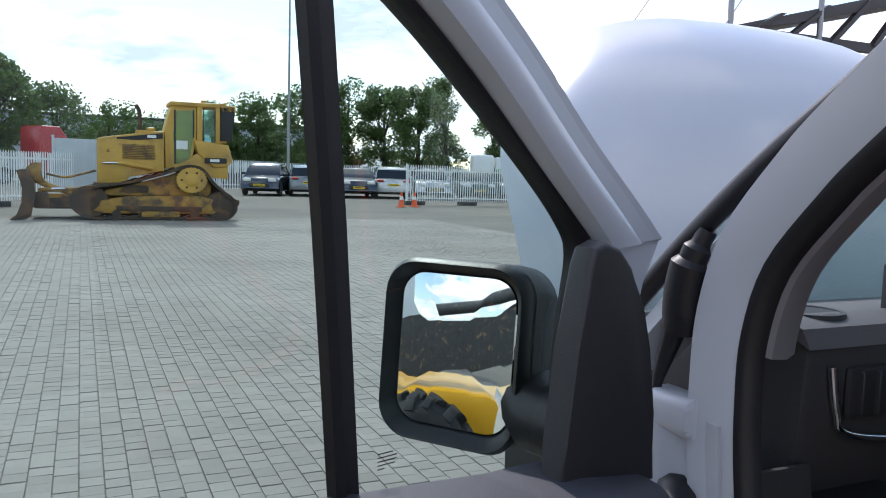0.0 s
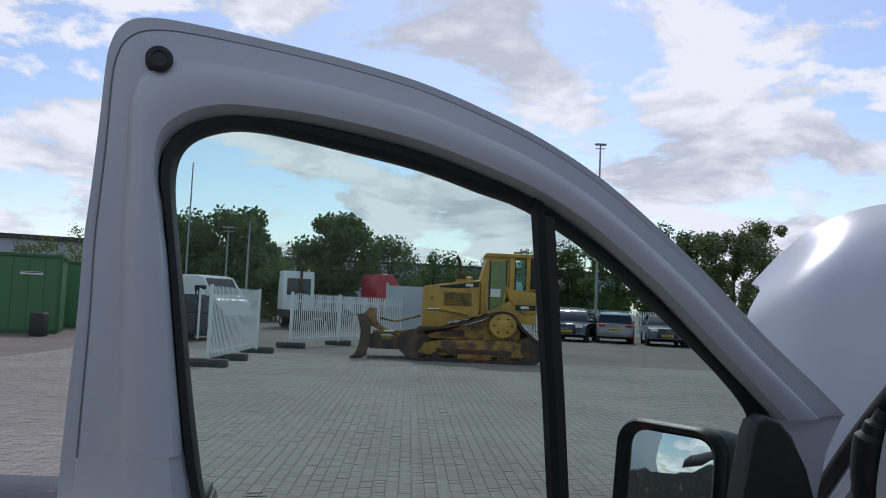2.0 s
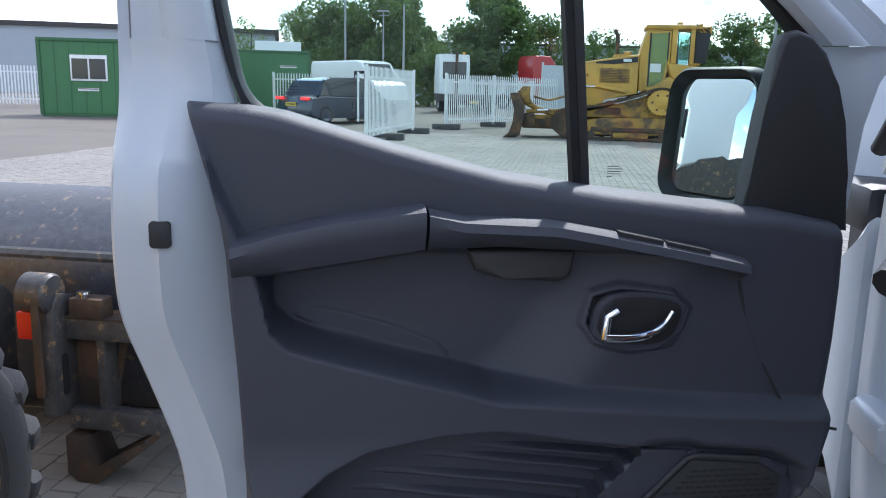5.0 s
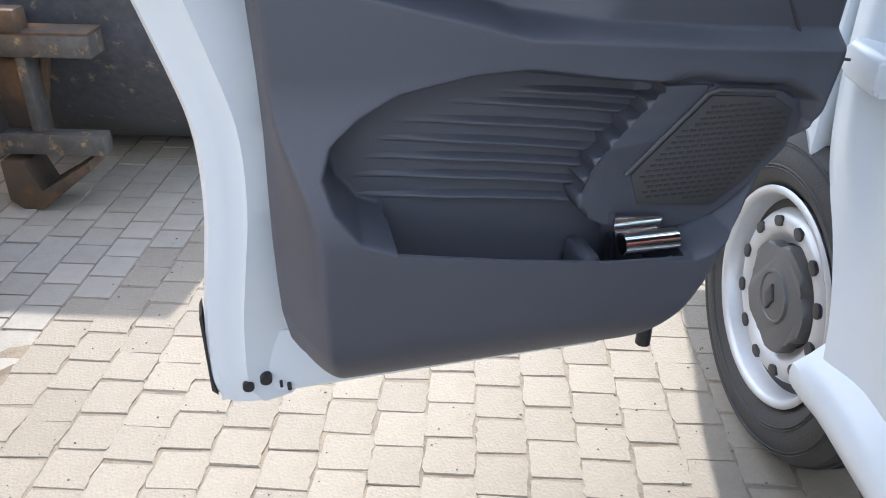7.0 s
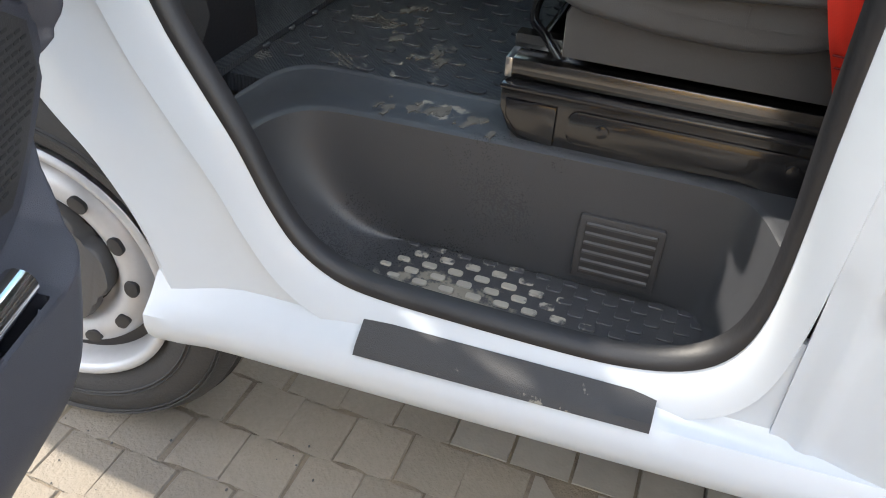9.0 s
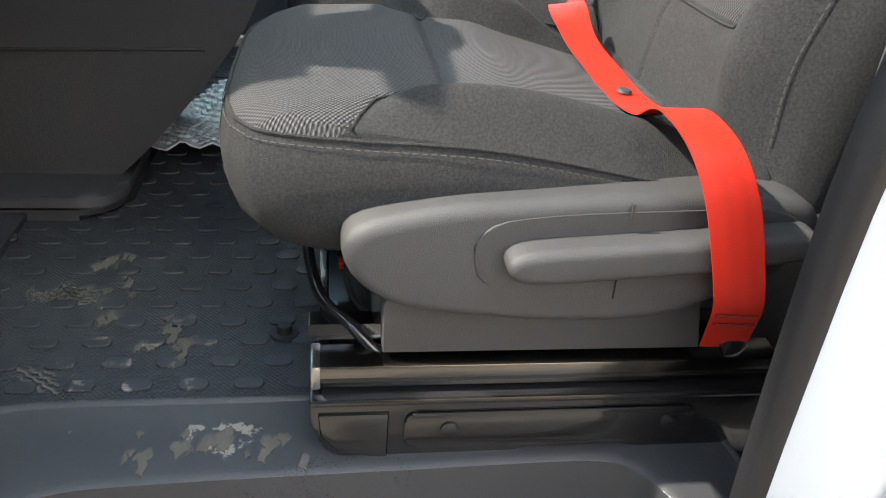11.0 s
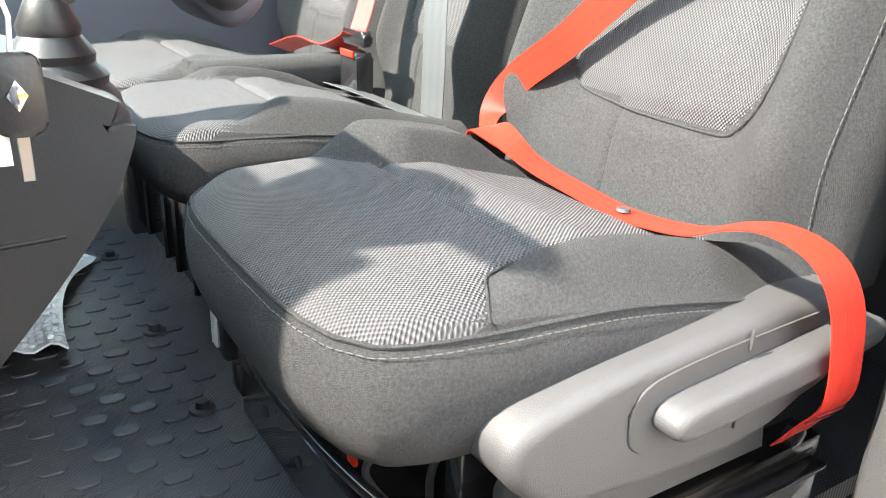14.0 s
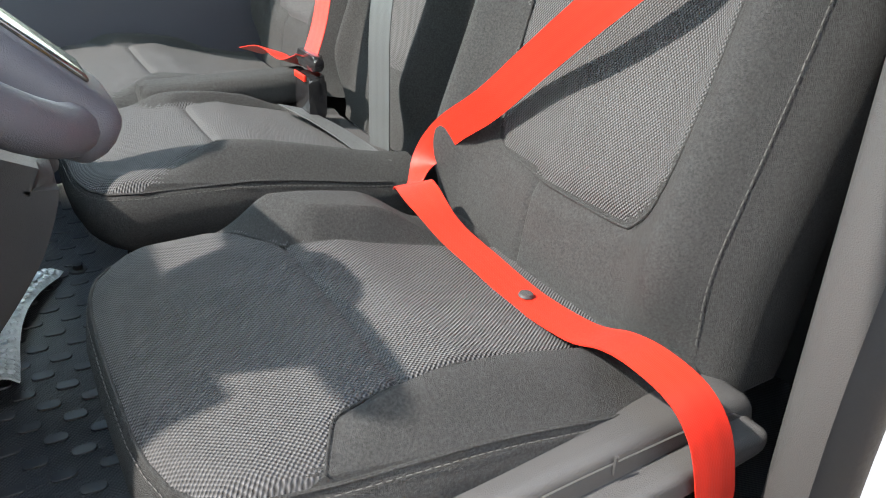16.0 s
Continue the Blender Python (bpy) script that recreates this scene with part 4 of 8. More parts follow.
# hinge side: check strap box and cable gaiter
part("hinge_cover", tube(curve([(0.004, 0.112, 1.385), (-0.002, 0.120, 1.362), (-0.006, 0.128, 1.335), (-0.006, 0.134, 1.305), (-0.004, 0.137, 1.280), (-0.002, 0.142, 1.262)], 24), [0.012] * 4 + [0.018] * 3 + [0.025] * 10 + [0.024] * 4 + [0.016] * 4, 14), RUBBER, van, "black wiring boot at the hinge")
part("boot_tail", tube(curve([(-0.004, 0.146, 1.270), (-0.008, 0.155, 1.235), (-0.010, 0.166, 1.20), (-0.010, 0.172, 1.17)], 12), [0.016, 0.015, 0.014, 0.013, 0.012, 0.011, 0.010, 0.009, 0.008, 0.007, 0.006, 0.006, 0.006][:13], 12), RUBBER, van)
part("hinge_block", prism(rounded(-0.024, 0.024, 1.135, 1.183, 0.012), 0.10, 0.175, "y", 0.008), WHITE, van, "white painted hinge")
part("cable_boot", tube(curve([(-0.03, 0.10, 1.04), (0.0, 0.13, 1.06), (0.03, 0.16, 1.03), (0.05, 0.15, 0.97)], 16), 0.028), RUBBER, van, "ribbed rubber cable boot")
part("lower_hinge", prism(rounded(-0.05, 0.03, 0.80, 0.86, 0.012), 0.03, 0.14, "y", 0.008), WHITE, van, "white painted hinge")

# ---- driver's door: local axes u (from the hinge outwards), w (towards the cabin), z ----
UX, NX, DO = Vector((-0.9579, -0.2874, 0)), Vector((0.2874, -0.9579, 0)), Vector((0, 0.0125, 0))


def dp(u, w, z):
    return DO + UX * u + NX * w + Vector((0, 0, z))


DM = Matrix((( UX.x, NX.x, 0, DO.x), (UX.y, NX.y, 0, DO.y), (0, 0, 1, 0), (0, 0, 0, 1)))  # takes (u, w, z)
door = new("driver_door")
door.parent = van
door["label"] = "open white driver's door with dark trim"

LEFT = [(0.452, 0.835), (0.462, 0.858), (0.480, 0.876), (0.51, 0.890), (0.56, 0.899), (0.64, 0.901), (0.71, 0.901), (0.80, 0.900), (0.88, 0.902), (0.98, 0.907), (1.06, 0.913), (1.112, 0.916), (1.151, 0.921), (1.20, 0.933), (1.25, 0.948), (1.28, 0.957)]
RIGHT = [(0.452, 0.410), (0.475, 0.378), (0.508, 0.345), (0.547, 0.318), (0.60, 0.290), (0.66, 0.268), (0.747, 0.207), (0.79, 0.173), (0.88, 0.142), (0.99, 0.136), (1.063, 0.136), (1.14, 0.139), (1.28, 0.145)]
TOP = [(0.13, 1.138), (0.235, 1.158), (0.309, 1.162), (0.382, 1.171), (0.453, 1.179), (0.591, 1.20), (0.722, 1.233), (0.846, 1.269), (0.887, 1.276), (0.957, 1.280)]
NU, NV = 250, 360
S, V = np.meshgrid(np.linspace(0, 1, NU), np.linspace(0, 1, NV))
Z0 = 0.452
Z = Z0 + (1.28 - Z0) * V
for _ in range(6):
    lu, ru = np.interp(Z, *zip(*LEFT)), np.interp(Z, *zip(*RIGHT))
    Uu = ru + (lu - ru) * S
    Z = Z0 + (np.interp(Uu, *zip(*TOP)) - Z0) * V
lu, ru = np.interp(Z, *zip(*LEFT)), np.interp(Z, *zip(*RIGHT))
W = np.zeros_like(Z)
LEDGE = [(0.10, 0.91), (0.30, 0.922), (0.45, 0.935), (0.595, 0.949), (0.652, 0.967), (0.721, 0.985), (0.788, 1.004), (0.84, 1.02), (0.861, 1.04), (0.875, 1.10), (0.96, 1.30)]
zl = np.interp(Uu, *zip(*LEDGE))
below = 1 - sstep(zl - 0.022, zl + 0.004, Z)
deep = 0.040 * sstep(0.40, 0.56, Uu + (Z - 1.0) * 0.9 - 0.02) * (1 - sstep(0.86, 0.875, Uu)) * (1 - sstep(1.10, 1.125, Z))
W += below * 0.030 - (1 - below) * deep
BOWL = [(0.83, 0.823), (0.795, 0.85), (0.748, 0.873), (0.659, 0.889), (0.59, 0.892), (0.482, 0.875), (0.369, 0.862), (0.24, 0.852), (0.192, 0.83), (0.19, 0.80), (0.205, 0.755), (0.26, 0.712), (0.305, 0.680), (0.326, 0.658),
        (0.359, 0.645), (0.487, 0.653), (0.632, 0.675), (0.765, 0.700), (0.803, 0.716), (0.832, 0.755), (0.842, 0.790)]
db = poly_dist(Uu, Z, BOWL)
bowl = 1 - sstep(-0.015, 0.004, db)
proud = 0.052 * sstep(0.90, 0.71, Z)  # the pocket and its flanks stand out into the cab
W = W * (1 - bowl) + proud * (1 - bowl) - bowl * 0.025
RIBS = [((0.62, 0.853), (0.395, 0.829)), ((0.68, 0.844), (0.40, 0.809)), ((0.745, 0.825), (0.436, 0.787)), ((0.767, 0.803), (0.47, 0.764)), ((0.782, 0.78), (0.486, 0.744)), ((0.797, 0.757), (0.49, 0.719)), ((0.805, 0.729), (0.488, 0.693))]
POD = [(0.407, 0.860), (0.35, 0.858), (0.33, 0.852), (0.235, 0.842), (0.205, 0.825), (0.20, 0.80), (0.212, 0.762), (0.268, 0.704), (0.305, 0.674), (0.36, 0.658), (0.435, 0.667), (0.467, 0.673), (0.500, 0.690), (0.512, 0.715),
       (0.498, 0.727), (0.508, 0.742), (0.490, 0.750), (0.494, 0.768), (0.472, 0.774), (0.474, 0.792), (0.452, 0.798), (0.452, 0.817), (0.430, 0.822), (0.428, 0.840), (0.410, 0.845)]
GRILL = [(0.444, 0.742), (0.342, 0.847), (0.245, 0.838), (0.212, 0.818), (0.215, 0.772), (0.268, 0.714), (0.311, 0.682), (0.428, 0.697)]
# pocket: open behind its lip
LIP = [(0.359, 0.645), (0.487, 0.653), (0.632, 0.675), (0.765, 0.700)]
lip = np.interp(Uu, *zip(*LIP))
mouth = (Uu > 0.372) & (Uu < 0.762) & (Z > lip - 0.0045) & (Z < lip + 0.030)
HAND = [(0.478, 1.017), (0.468, 1.049), (0.436, 1.060), (0.378, 1.055), (0.358, 1.037), (0.376, 0.997), (0.424, 0.990), (0.465, 0.999)]
dh = poly_dist(Uu, Z, HAND)
W += 0.006 * (1 - sstep(0.004, 0.012, dh)) - 0.026 * (1 - sstep(-0.008, 0.001, dh))
LID = [(0.838, 1.026), (0.831, 1.039), (0.788, 1.033), (0.72, 1.013), (0.664, 0.99), (0.651, 0.975), (0.649, 0.962), (0.72, 0.982), (0.79, 1.003)]
W += 0.004 * (1 - sstep(-0.002, 0.002, poly_dist(Uu, Z, LID)))
fill = (1 - sstep(0.0, 0.022, poly_dist(Uu, Z, POD))) * sstep(0.43, 0.37, Uu)
W = W * (1 - fill) + 0.016 * fill
# edges: a chamfer along the closing side, wider beside the pocket, and rounded elsewhere
low = sstep(0.88, 0.70, Z)
cl = np.clip((lu - Uu) / (0.010 + 0.044 * low), 0, 1)
W -= (W + 0.045) * (1 - sstep(-0.06, 1.0, cl) ** 0.62)
cr = np.clip((Uu - ru) / (0.024 + 0.040 * low), 0, 1)
W -= (W + 0.035) * (1 - np.sqrt(np.clip(1 - (1 - cr) ** 2, 0, 1)))
cb = np.clip((Z - Z0) / 0.125, 0, 1)
W -= (W + 0.075) * (1 - np.sqrt(np.clip(1 - (1 - cb) ** 2.0, 0, 1)))
ct_ = np.clip((np.interp(Uu, *zip(*TOP)) - Z) / 0.022, 0, 1)
W -= 0.026 * (1 - np.sqrt(np.clip(1 - (1 - ct_) ** 2, 0, 1)))


bm = bmesh.new()
grid = [[bm.verts.new(dp(Uu[j, i], W[j, i], Z[j, i])) for i in range(NU)] for j in range(NV)]
for j in range(NV - 1):
    for i in range(NU - 1):
        if not mouth[j, i]:
            bm.faces.new((grid[j][i], grid[j][i + 1], grid[j + 1][i + 1], grid[j + 1][i]))
bmesh.ops.delete(bm, geom=[v for v in bm.verts if not v.link_faces], context="VERTS")
border = grid[0] + [r[-1] for r in grid[1:-1]] + grid[-1][::-1] + [r[0] for r in grid[1:-1]][::-1]
back = [bm.verts.new(v.co - NX * 0.085) for v in border]
for k in range(len(border)):
    bm.faces.new((border[k], border[(k + 1) % len(border)], back[(k + 1) % len(border)], back[k]))
part("trim_panel", bm, TRIM, door, "dark grey moulded plastic door trim", sharp=75)
# inside of the pocket
rows = []
for u in [0.366] + list(np.linspace(0.372, 0.762, 24)) + [0.768]:
    zl_ = float(np.interp(u, *zip(*LIP)))
    end = 0.0 if 0.37 < u < 0.765 else 0.075
    rows.append([dp(u, -0.024, zl_ + 0.040), dp(u, -0.026, zl_ + 0.0), dp(u, -0.028 + end * 0.4, 0.585 + end), dp(u, -0.012, 0.570 + end), dp(u, 0.045, 0.570 + end), dp(u, 0.062 - end * 0.3, 0.585 + end), dp(u, 0.070, zl_ - 0.012), dp(u, 0.0765, zl_ - 0.0035), dp(u, 0.0815, zl_ - 0.0045)])
part("pocket_liner", sheet(rows), TRIM, door, "dark inside of the door pocket", sharp=50)
part("pocket_divider", box(0.0, 0.028, -0.02, 0.05, 0.575, 0.640, 0.010, 3, m=DM @ Matrix.Translation((0.478, 0, 0))), TRIM, door, "moulded divider in the pocket")
for u, zt in ((0.763, 0.694), (0.367, 0.641)):
    part("pocket_end", prism([(-0.030, 0.560), (-0.030, zt + 0.030), (0.0, zt + 0.010), (0.070, zt), (0.070, 0.560)], u, u + 0.004, "x", m=DM), TRIM, door)
# ribs: overlapping ledges in the hollow, running out towards the rear
for (ua, za), (ub, zb) in RIBS:
    rows = []
    for k in range(31):
        t = k / 30
        u, z = ua + (ub - 0.006 - ua) * t, za + (zb - za) * t + 0.004 * math.sin(t * math.pi)
        a, w = smooth01(t / 0.45) * 0.95 + 0.05, -0.0255
        rows.append([dp(u, w - 0.001, z + 0.0080), dp(u, w + 0.0040 * a, z + 0.0055), dp(u, w + 0.0110 * a, z + 0.0024), dp(u, w + 0.0130 * a, z + 0.0004), dp(u, w + 0.0125 * a, z - 0.0016), dp(u, w + 0.0070 * a, z - 0.0030), dp(u, w - 0.001, z - 0.0034)])
    part("panel_rib", sheet(rows), TRIM, door, sharp=80)


def dprism(pts, w0, w1, bev=0.0, seg=2, bm=None):
    """An outline in (u, z) pulled between two depths of the door."""
    return prism(pts, w0, w1, "y", bev, seg, bm, DM)


# armrest in two pieces
def arm(top, bot, w):
    rows = []
    for u in np.linspace(top[0][0], top[-1][0], 30):
        a, b = np.interp(-u, [-p[0] for p in top], [p[1] for p in top]), np.interp(-u, [-p[0] for p in bot], [p[1] for p in bot])
        rows.append([dp(u, -0.03, a - 0.004), dp(u, w * 0.55, a), dp(u, w * 0.92, a - 0.006), dp(u, w, a - 0.016), dp(u, w * 0.95, (a + b) / 2), dp(u, w * 0.70, b + 0.006), dp(u, w * 0.4, b), dp(u, -0.03, b + 0.003)])
    return sheet(rows, 0, None, True)


bm = arm([(0.902, 1.130), (0.847, 1.146), (0.786, 1.159), (0.688, 1.171)], [(0.902, 1.085), (0.848, 1.090), (0.75, 1.105), (0.688, 1.115)], 0.048)
bmesh.ops.holes_fill(bm, edges=bm.edges[:])
part("pull_grip", bm, TRIM, door, "dark plastic door pull")
bm = arm([(0.684, 1.166), (0.644, 1.158), (0.535, 1.153), (0.468, 1.141), (0.399, 1.128), (0.296, 1.107)], [(0.684, 1.116), (0.598, 1.121), (0.493, 1.115), (0.397, 1.108), (0.326, 1.094), (0.296, 1.080)], 0.044)
bmesh.ops.holes_fill(bm, edges=bm.edges[:])
part("armrest", bm, TRIM, door, "dark plastic armrest")
bm = bmesh.new()
for k in range(2):
    dprism([(0.46 - k * 0.06, 1.130 - k * 0.012), (0.405 - k * 0.06, 1.119 - k * 0.012), (0.405 - k * 0.06, 1.1305 - k * 0.012), (0.46 - k * 0.06, 1.1415 - k * 0.012)], 0.010, 0.0345, 0.001, 1, bm)
part("window_switch", bm, INK, door, "black window switches")
part("cup_tray", dprism([(0.632, 1.112), (0.622, 1.086), (0.586, 1.077), (0.516, 1.071), (0.503, 1.079), (0.498, 1.112)], -0.030, -0.004, 0.008, 3), TRIM2, door, "grey pull recess under the armrest")
part("trim_seam", tube([dp(u, w, z) for (u, z), w in zip([(0.288, 1.073), (0.274, 1.026), (0.246, 0.966), (0.21, 0.904), (0.175, 0.883), (0.146, 0.879)], (0.002, -0.002, -0.002, 0.004, 0.018, 0.024))], 0.0022, 6), INK, door)
# latch handle: dark bezel, chrome lever
hand = smooth_outline(HAND + HAND[:1], 40)[:-1]
part("handle_bezel", dprism([(0.419 + (u - 0.419) * 1.03, 1.026 + (z - 1.026) * 1.05) for u, z in hand], 0.000, 0.009, 0.004, 3), TRIM, door, "dark plastic handle bezel")
part("handle_cup", dprism([(0.419 + (u - 0.419) * 0.90, 1.026 + (z - 1.026) * 0.86) for u, z in hand], 0.008, 0.0098, 0.0005), INK, door)
bm = tube([dp(u, 0.020, z) for u, z in [(q.x, q.y) for q in curve([(0.464, 1.008, 0), (0.440, 1.007, 0), (0.415, 1.010, 0), (0.392, 1.022, 0), (0.380, 1.040, 0)], 20)]], [0.007] * 6 + [0.0065] * 6 + [0.005] * 4 + [0.004] * 5)
tube([dp(0.464, 0.018, 1.006), dp(0.462, 0.018, 1.034), dp(0.450, 0.018, 1.042)], 0.006, bm=bm)
part("handle", bm, CHROME, door, "chrome inside door handle")
# loudspeaker grille: dark plate with rows of slots
pod_out = smooth_outline(POD + POD[:1], 110)[:-1]
part("speaker_pod", dprism(pod_out, -0.045, 0.022, 0.007, 4), TRIM, door, "dark moulded loudspeaker pod with a scalloped edge")
part("speaker_plate", dprism([(u * 0.97 + 0.0095, z * 0.97 + 0.0232) for u, z in GRILL], 0.012, 0.0245, 0.002), DASH, door, "dark loudspeaker grille")
gp = [(u * 0.90 + 0.031, z * 0.90 + 0.0775) for u, z in GRILL]
slots = bmesh.new()
for r in range(20):
    z = 0.694 + r * 0.0075
    for c in range(20):
        u = 0.21 + c * 0.0125 + (r % 2) * 0.006
        if poly_dist(np.array([u]), np.array([z]), gp)[0] < -0.004:
            dprism([(u - 0.0045, z - 0.0014), (u + 0.0045, z - 0.0014), (u + 0.0045, z + 0.0014), (u - 0.0045, z + 0.0014)], 0.0238, 0.0252, bm=slots)
tagged(part("speaker_slot", slots, INK, door, smooth=False), kind="stuff")
part("speaker_accent", tube([dp(0.448, 0.0245, 0.744), dp(0.349, 0.0265, 0.848), dp(0.335, 0.0265, 0.852), dp(0.25, 0.0245, 0.844)], 0.0035), TRIM2, door, "grey accent line beside the grille")
# chrome tube and bracket lying in the pocket
bm = lathe([(-0.040, 0.0155), (-0.040, 0.0135), (0.038, 0.0135)], "x", 28, cap=False)
lathe([(-0.040, 0.0155), (0.038, 0.0155), (0.038, 0.0135)], "x", 28, bm=bm, cap=False)
bm.transform(Matrix.Translation(dp(0.418, 0.058, 0.660)) @ Matrix.Rotation(math.atan2(-UX.y, -UX.x), 4, "Z"))
tubex = part("chrome_tube", bm, CHROME, None)
tagged(tubex, "short chrome tube resting on the pocket rim", "tube")
bm = dprism([(0.462, 0.692), (0.393, 0.685), (0.391, 0.652), (0.460, 0.660)], 0.036, 0.040, 0.001, 1)
dprism([(0.464, 0.692), (0.459, 0.692), (0.455, 0.600), (0.460, 0.600)], 0.000, 0.040, 0.001, 1, bm)
tagged(part("chrome_bracket", bm, CHROME, None), "chrome folded bracket in the door pocket", "bracket")

# ---- white metal of the door ----
WL = [(0.34, 0.985), (0.36, 1.003), (0.39, 1.012), (0.45, 1.011), (0.52, 1.006), (0.60, 0.996), (0.68, 0.986), (0.76, 0.983), (0.82, 0.987), (0.87, 0.998), (0.952, 1.020), (1.015, 1.036), (1.07, 1.040), (1.20, 1.036), (1.27, 1.031), (1.35, 1.028)]
WD = [(0.34, -0.115), (0.45, -0.108), (0.60, -0.090), (0.75, -0.070), (0.85, -0.055), (0.95, -0.035), (1.05, -0.008), (1.13, 0.004), (1.20, 0.000), (1.28, -0.025), (1.36, -0.05)]
WL, WD = smooth_outline(WL, 90), smooth_outline(WD, 90)


def lean(u, z):
    """Depth of the window plane: it leans inwards towards the top and the rear."""
    return -0.099 + 0.0827 * (u - 0.531) + 0.041 * (z - 1.626)


PROF = ((-0.01, -0.040), (-0.01, 0.012), (0.0, 0.018), (0.11, 0.017), (0.135, 0.0195), (0.30, 0.020), (0.42, 0.0205), (0.45, 0.023), (0.48, 0.031), (0.52, 0.034), (0.66, 0.036), (0.80, 0.0355), (0.91, 0.033), (0.97, 0.022), (1.0, 0.006))
prof_d = lambda t: float(np.interp(t, [q[0] for q in PROF[1:]], [q[1] for q in PROF[1:]]))
rows = []
for z in np.linspace(0.345, 1.35, 50):
    ul, w = float(np.interp(z, *zip(*WL))), float(np.interp(z, *zip(*WD)))
    ui = 0.886 if z < 1.24 else float(np.interp(z, [1.24, 1.276, 1.35], [0.886, 0.902, 0.918]))
    low = [(ui, min(w - 0.02, -0.07)), (max(ui, ul - 0.10) + 0.004, w - 0.012), (ul - 0.055, w), (ul - 0.049, w - 0.005), (ul - 0.030, w - 0.006), (ul - 0.018, w - 0.009), (ul - 0.005, w - 0.012), (ul, w - 0.022), (ul, w - 0.06)]
    high = [(ul + (ui - ul) * t, lean(ul + (ui - ul) * t, z) + prof_d(t)) for t in (1.0, 0.86, 0.66, 0.5, 0.30, 0.135, 0.11, 0.0)]
    high.append((ul, lean(ul, z) - 0.040))
    k = smooth01((z - 1.20) / 0.14)
    rows.append([dp(c + (e - c) * k, d + (g - d) * k, z) for (c, d), (e, g) in zip(low, high)])
part("lock_face", sheet(rows, 0.003), WHITE, door, "white painted closing face of the door")
# bottom hem
rows = []
for u in np.linspace(1.00, 0.375, 30):
    zb = 0.346 + 0.004 * math.sin(u * 3)
    rows.append([dp(u, -0.124, 0.47), dp(u, -0.124, zb + 0.05), dp(u, -0.126, zb + 0.010), dp(u, -0.136, zb), dp(u, -0.19, zb), dp(u, -0.20, zb + 0.01)])
part("bottom_hem", sheet(rows, 0.003), WHITE, door, "white lower edge of the door")
# outer skin below the glass
rows = []
for z in np.linspace(0.346, 1.09, 14):
    ul = float(np.interp(z, *zip(*WL)))
    k = -0.20 + 0.045 * smooth01((z - 0.85) / 0.24) - 0.015 * math.sin(math.pi * (z - 0.35) / 0.85)
    ri = float(np.interp(z, [0.35] + [q[0] for q in RIGHT], [0.33] + [q[1] for q in RIGHT]))
    rows.append([dp(u, k, z) for u in np.linspace(ri - 0.06, ul - 0.003, 10)])
part("outer_skin", sheet(rows, 0.004), WHITE, door, "white outer door skin")
rows = []
for z in np.linspace(0.47, 1.12, 20):
    ri = float(np.interp(z, [0.35] + [q[0] for q in RIGHT], [0.33] + [q[1] for q in RIGHT]))
    rows.append([dp(ri + 0.004, -0.045, z), dp(ri - 0.015, -0.055, z), dp(ri - 0.035, -0.10, z), dp(ri - 0.055, -0.19, z)])
part("hinge_face", sheet(rows, 0.004), WHITE, door, "white hinge side of the door")
bm = tube([dp(0.30, -0.10, 0.36), dp(0.30, -0.10, 0.44), dp(0.235, -0.10, 0.52), dp(0.21, -0.09, 0.62), dp(0.16, -0.085, 0.74)], 0.013)
part("edge_seal", bm, RUBBER, door, "black rubber seal along the door edge")
for u, z, r in ((0.958, 0.381, 0.0088), (0.931, 0.390, 0.0092), (0.909, 0.374, 0.0025), (0.897, 0.367, 0.0035)):
    w = float(np.interp(z, *zip(*WD)))
    part("grommet", lathe([(w + 0.004, r), (w - 0.012, r * 1.02)], "y", 24, (u, 0, z)), RUBBER, door, "black rubber grommet").data.transform(DM)
part("latch_slot", dprism(rounded(0.970, 0.993, 1.118, 1.148, 0.004), -0.02, 0.0065, 0.001), INK, door, "black latch opening")
part("edge_buffer", dprism([(1.011, 0.395), (1.004, 0.362), (1.013, 0.372), (1.015, 0.505), (1.010, 0.515)], -0.17, -0.125, 0.001), RUBBER, door, "black edge protector")

# window frame: bands between the outer outline and the seal
FO = [(1.028, 1.347), (1.026, 1.408), (1.023, 1.481), (1.022, 1.555), (1.019, 1.605), (1.016, 1.668), (1.014, 1.724), (1.011, 1.744), (1.005, 1.759), (0.993, 1.770), (0.974, 1.775), (0.945, 1.776), (0.89, 1.774), (0.825, 1.770),
      (0.757, 1.764), (0.685, 1.754), (0.61, 1.736), (0.53, 1.711), (0.445, 1.674), (0.355, 1.621), (0.26, 1.558), (0.16, 1.483), (0.054, 1.412), (-0.002, 1.372)]
FI = [(0.918, 1.347), (0.925, 1.395), (0.935, 1.463), (0.945, 1.538), (0.950, 1.565), (0.953, 1.582), (0.959, 1.613), (0.959, 1.639), (0.954, 1.656), (0.942, 1.669), (0.925, 1.680), (0.90, 1.688), (0.872, 1.691), (0.819, 1.692),
      (0.751, 1.687), (0.678, 1.677), (0.602, 1.659), (0.538, 1.640), (0.479, 1.614), (0.435, 1.589), (0.344, 1.529), (0.248, 1.455), (0.177, 1.400), (0.137, 1.368)]
fo, fi = smooth_outline(FO, 116), smooth_outline(FI, 116)
bands = []
for t, d in PROF:
    row = []
    for (a, b), (c, e) in zip(fo, fi):
        u, z = a + (c - a) * t, b + (e - b) * t
        row.append(dp(u, lean(u, z) + d, z))
    bands.append(row)
part("window_frame", sheet(bands, 0.003), WHITE, door, "white painted window frame")
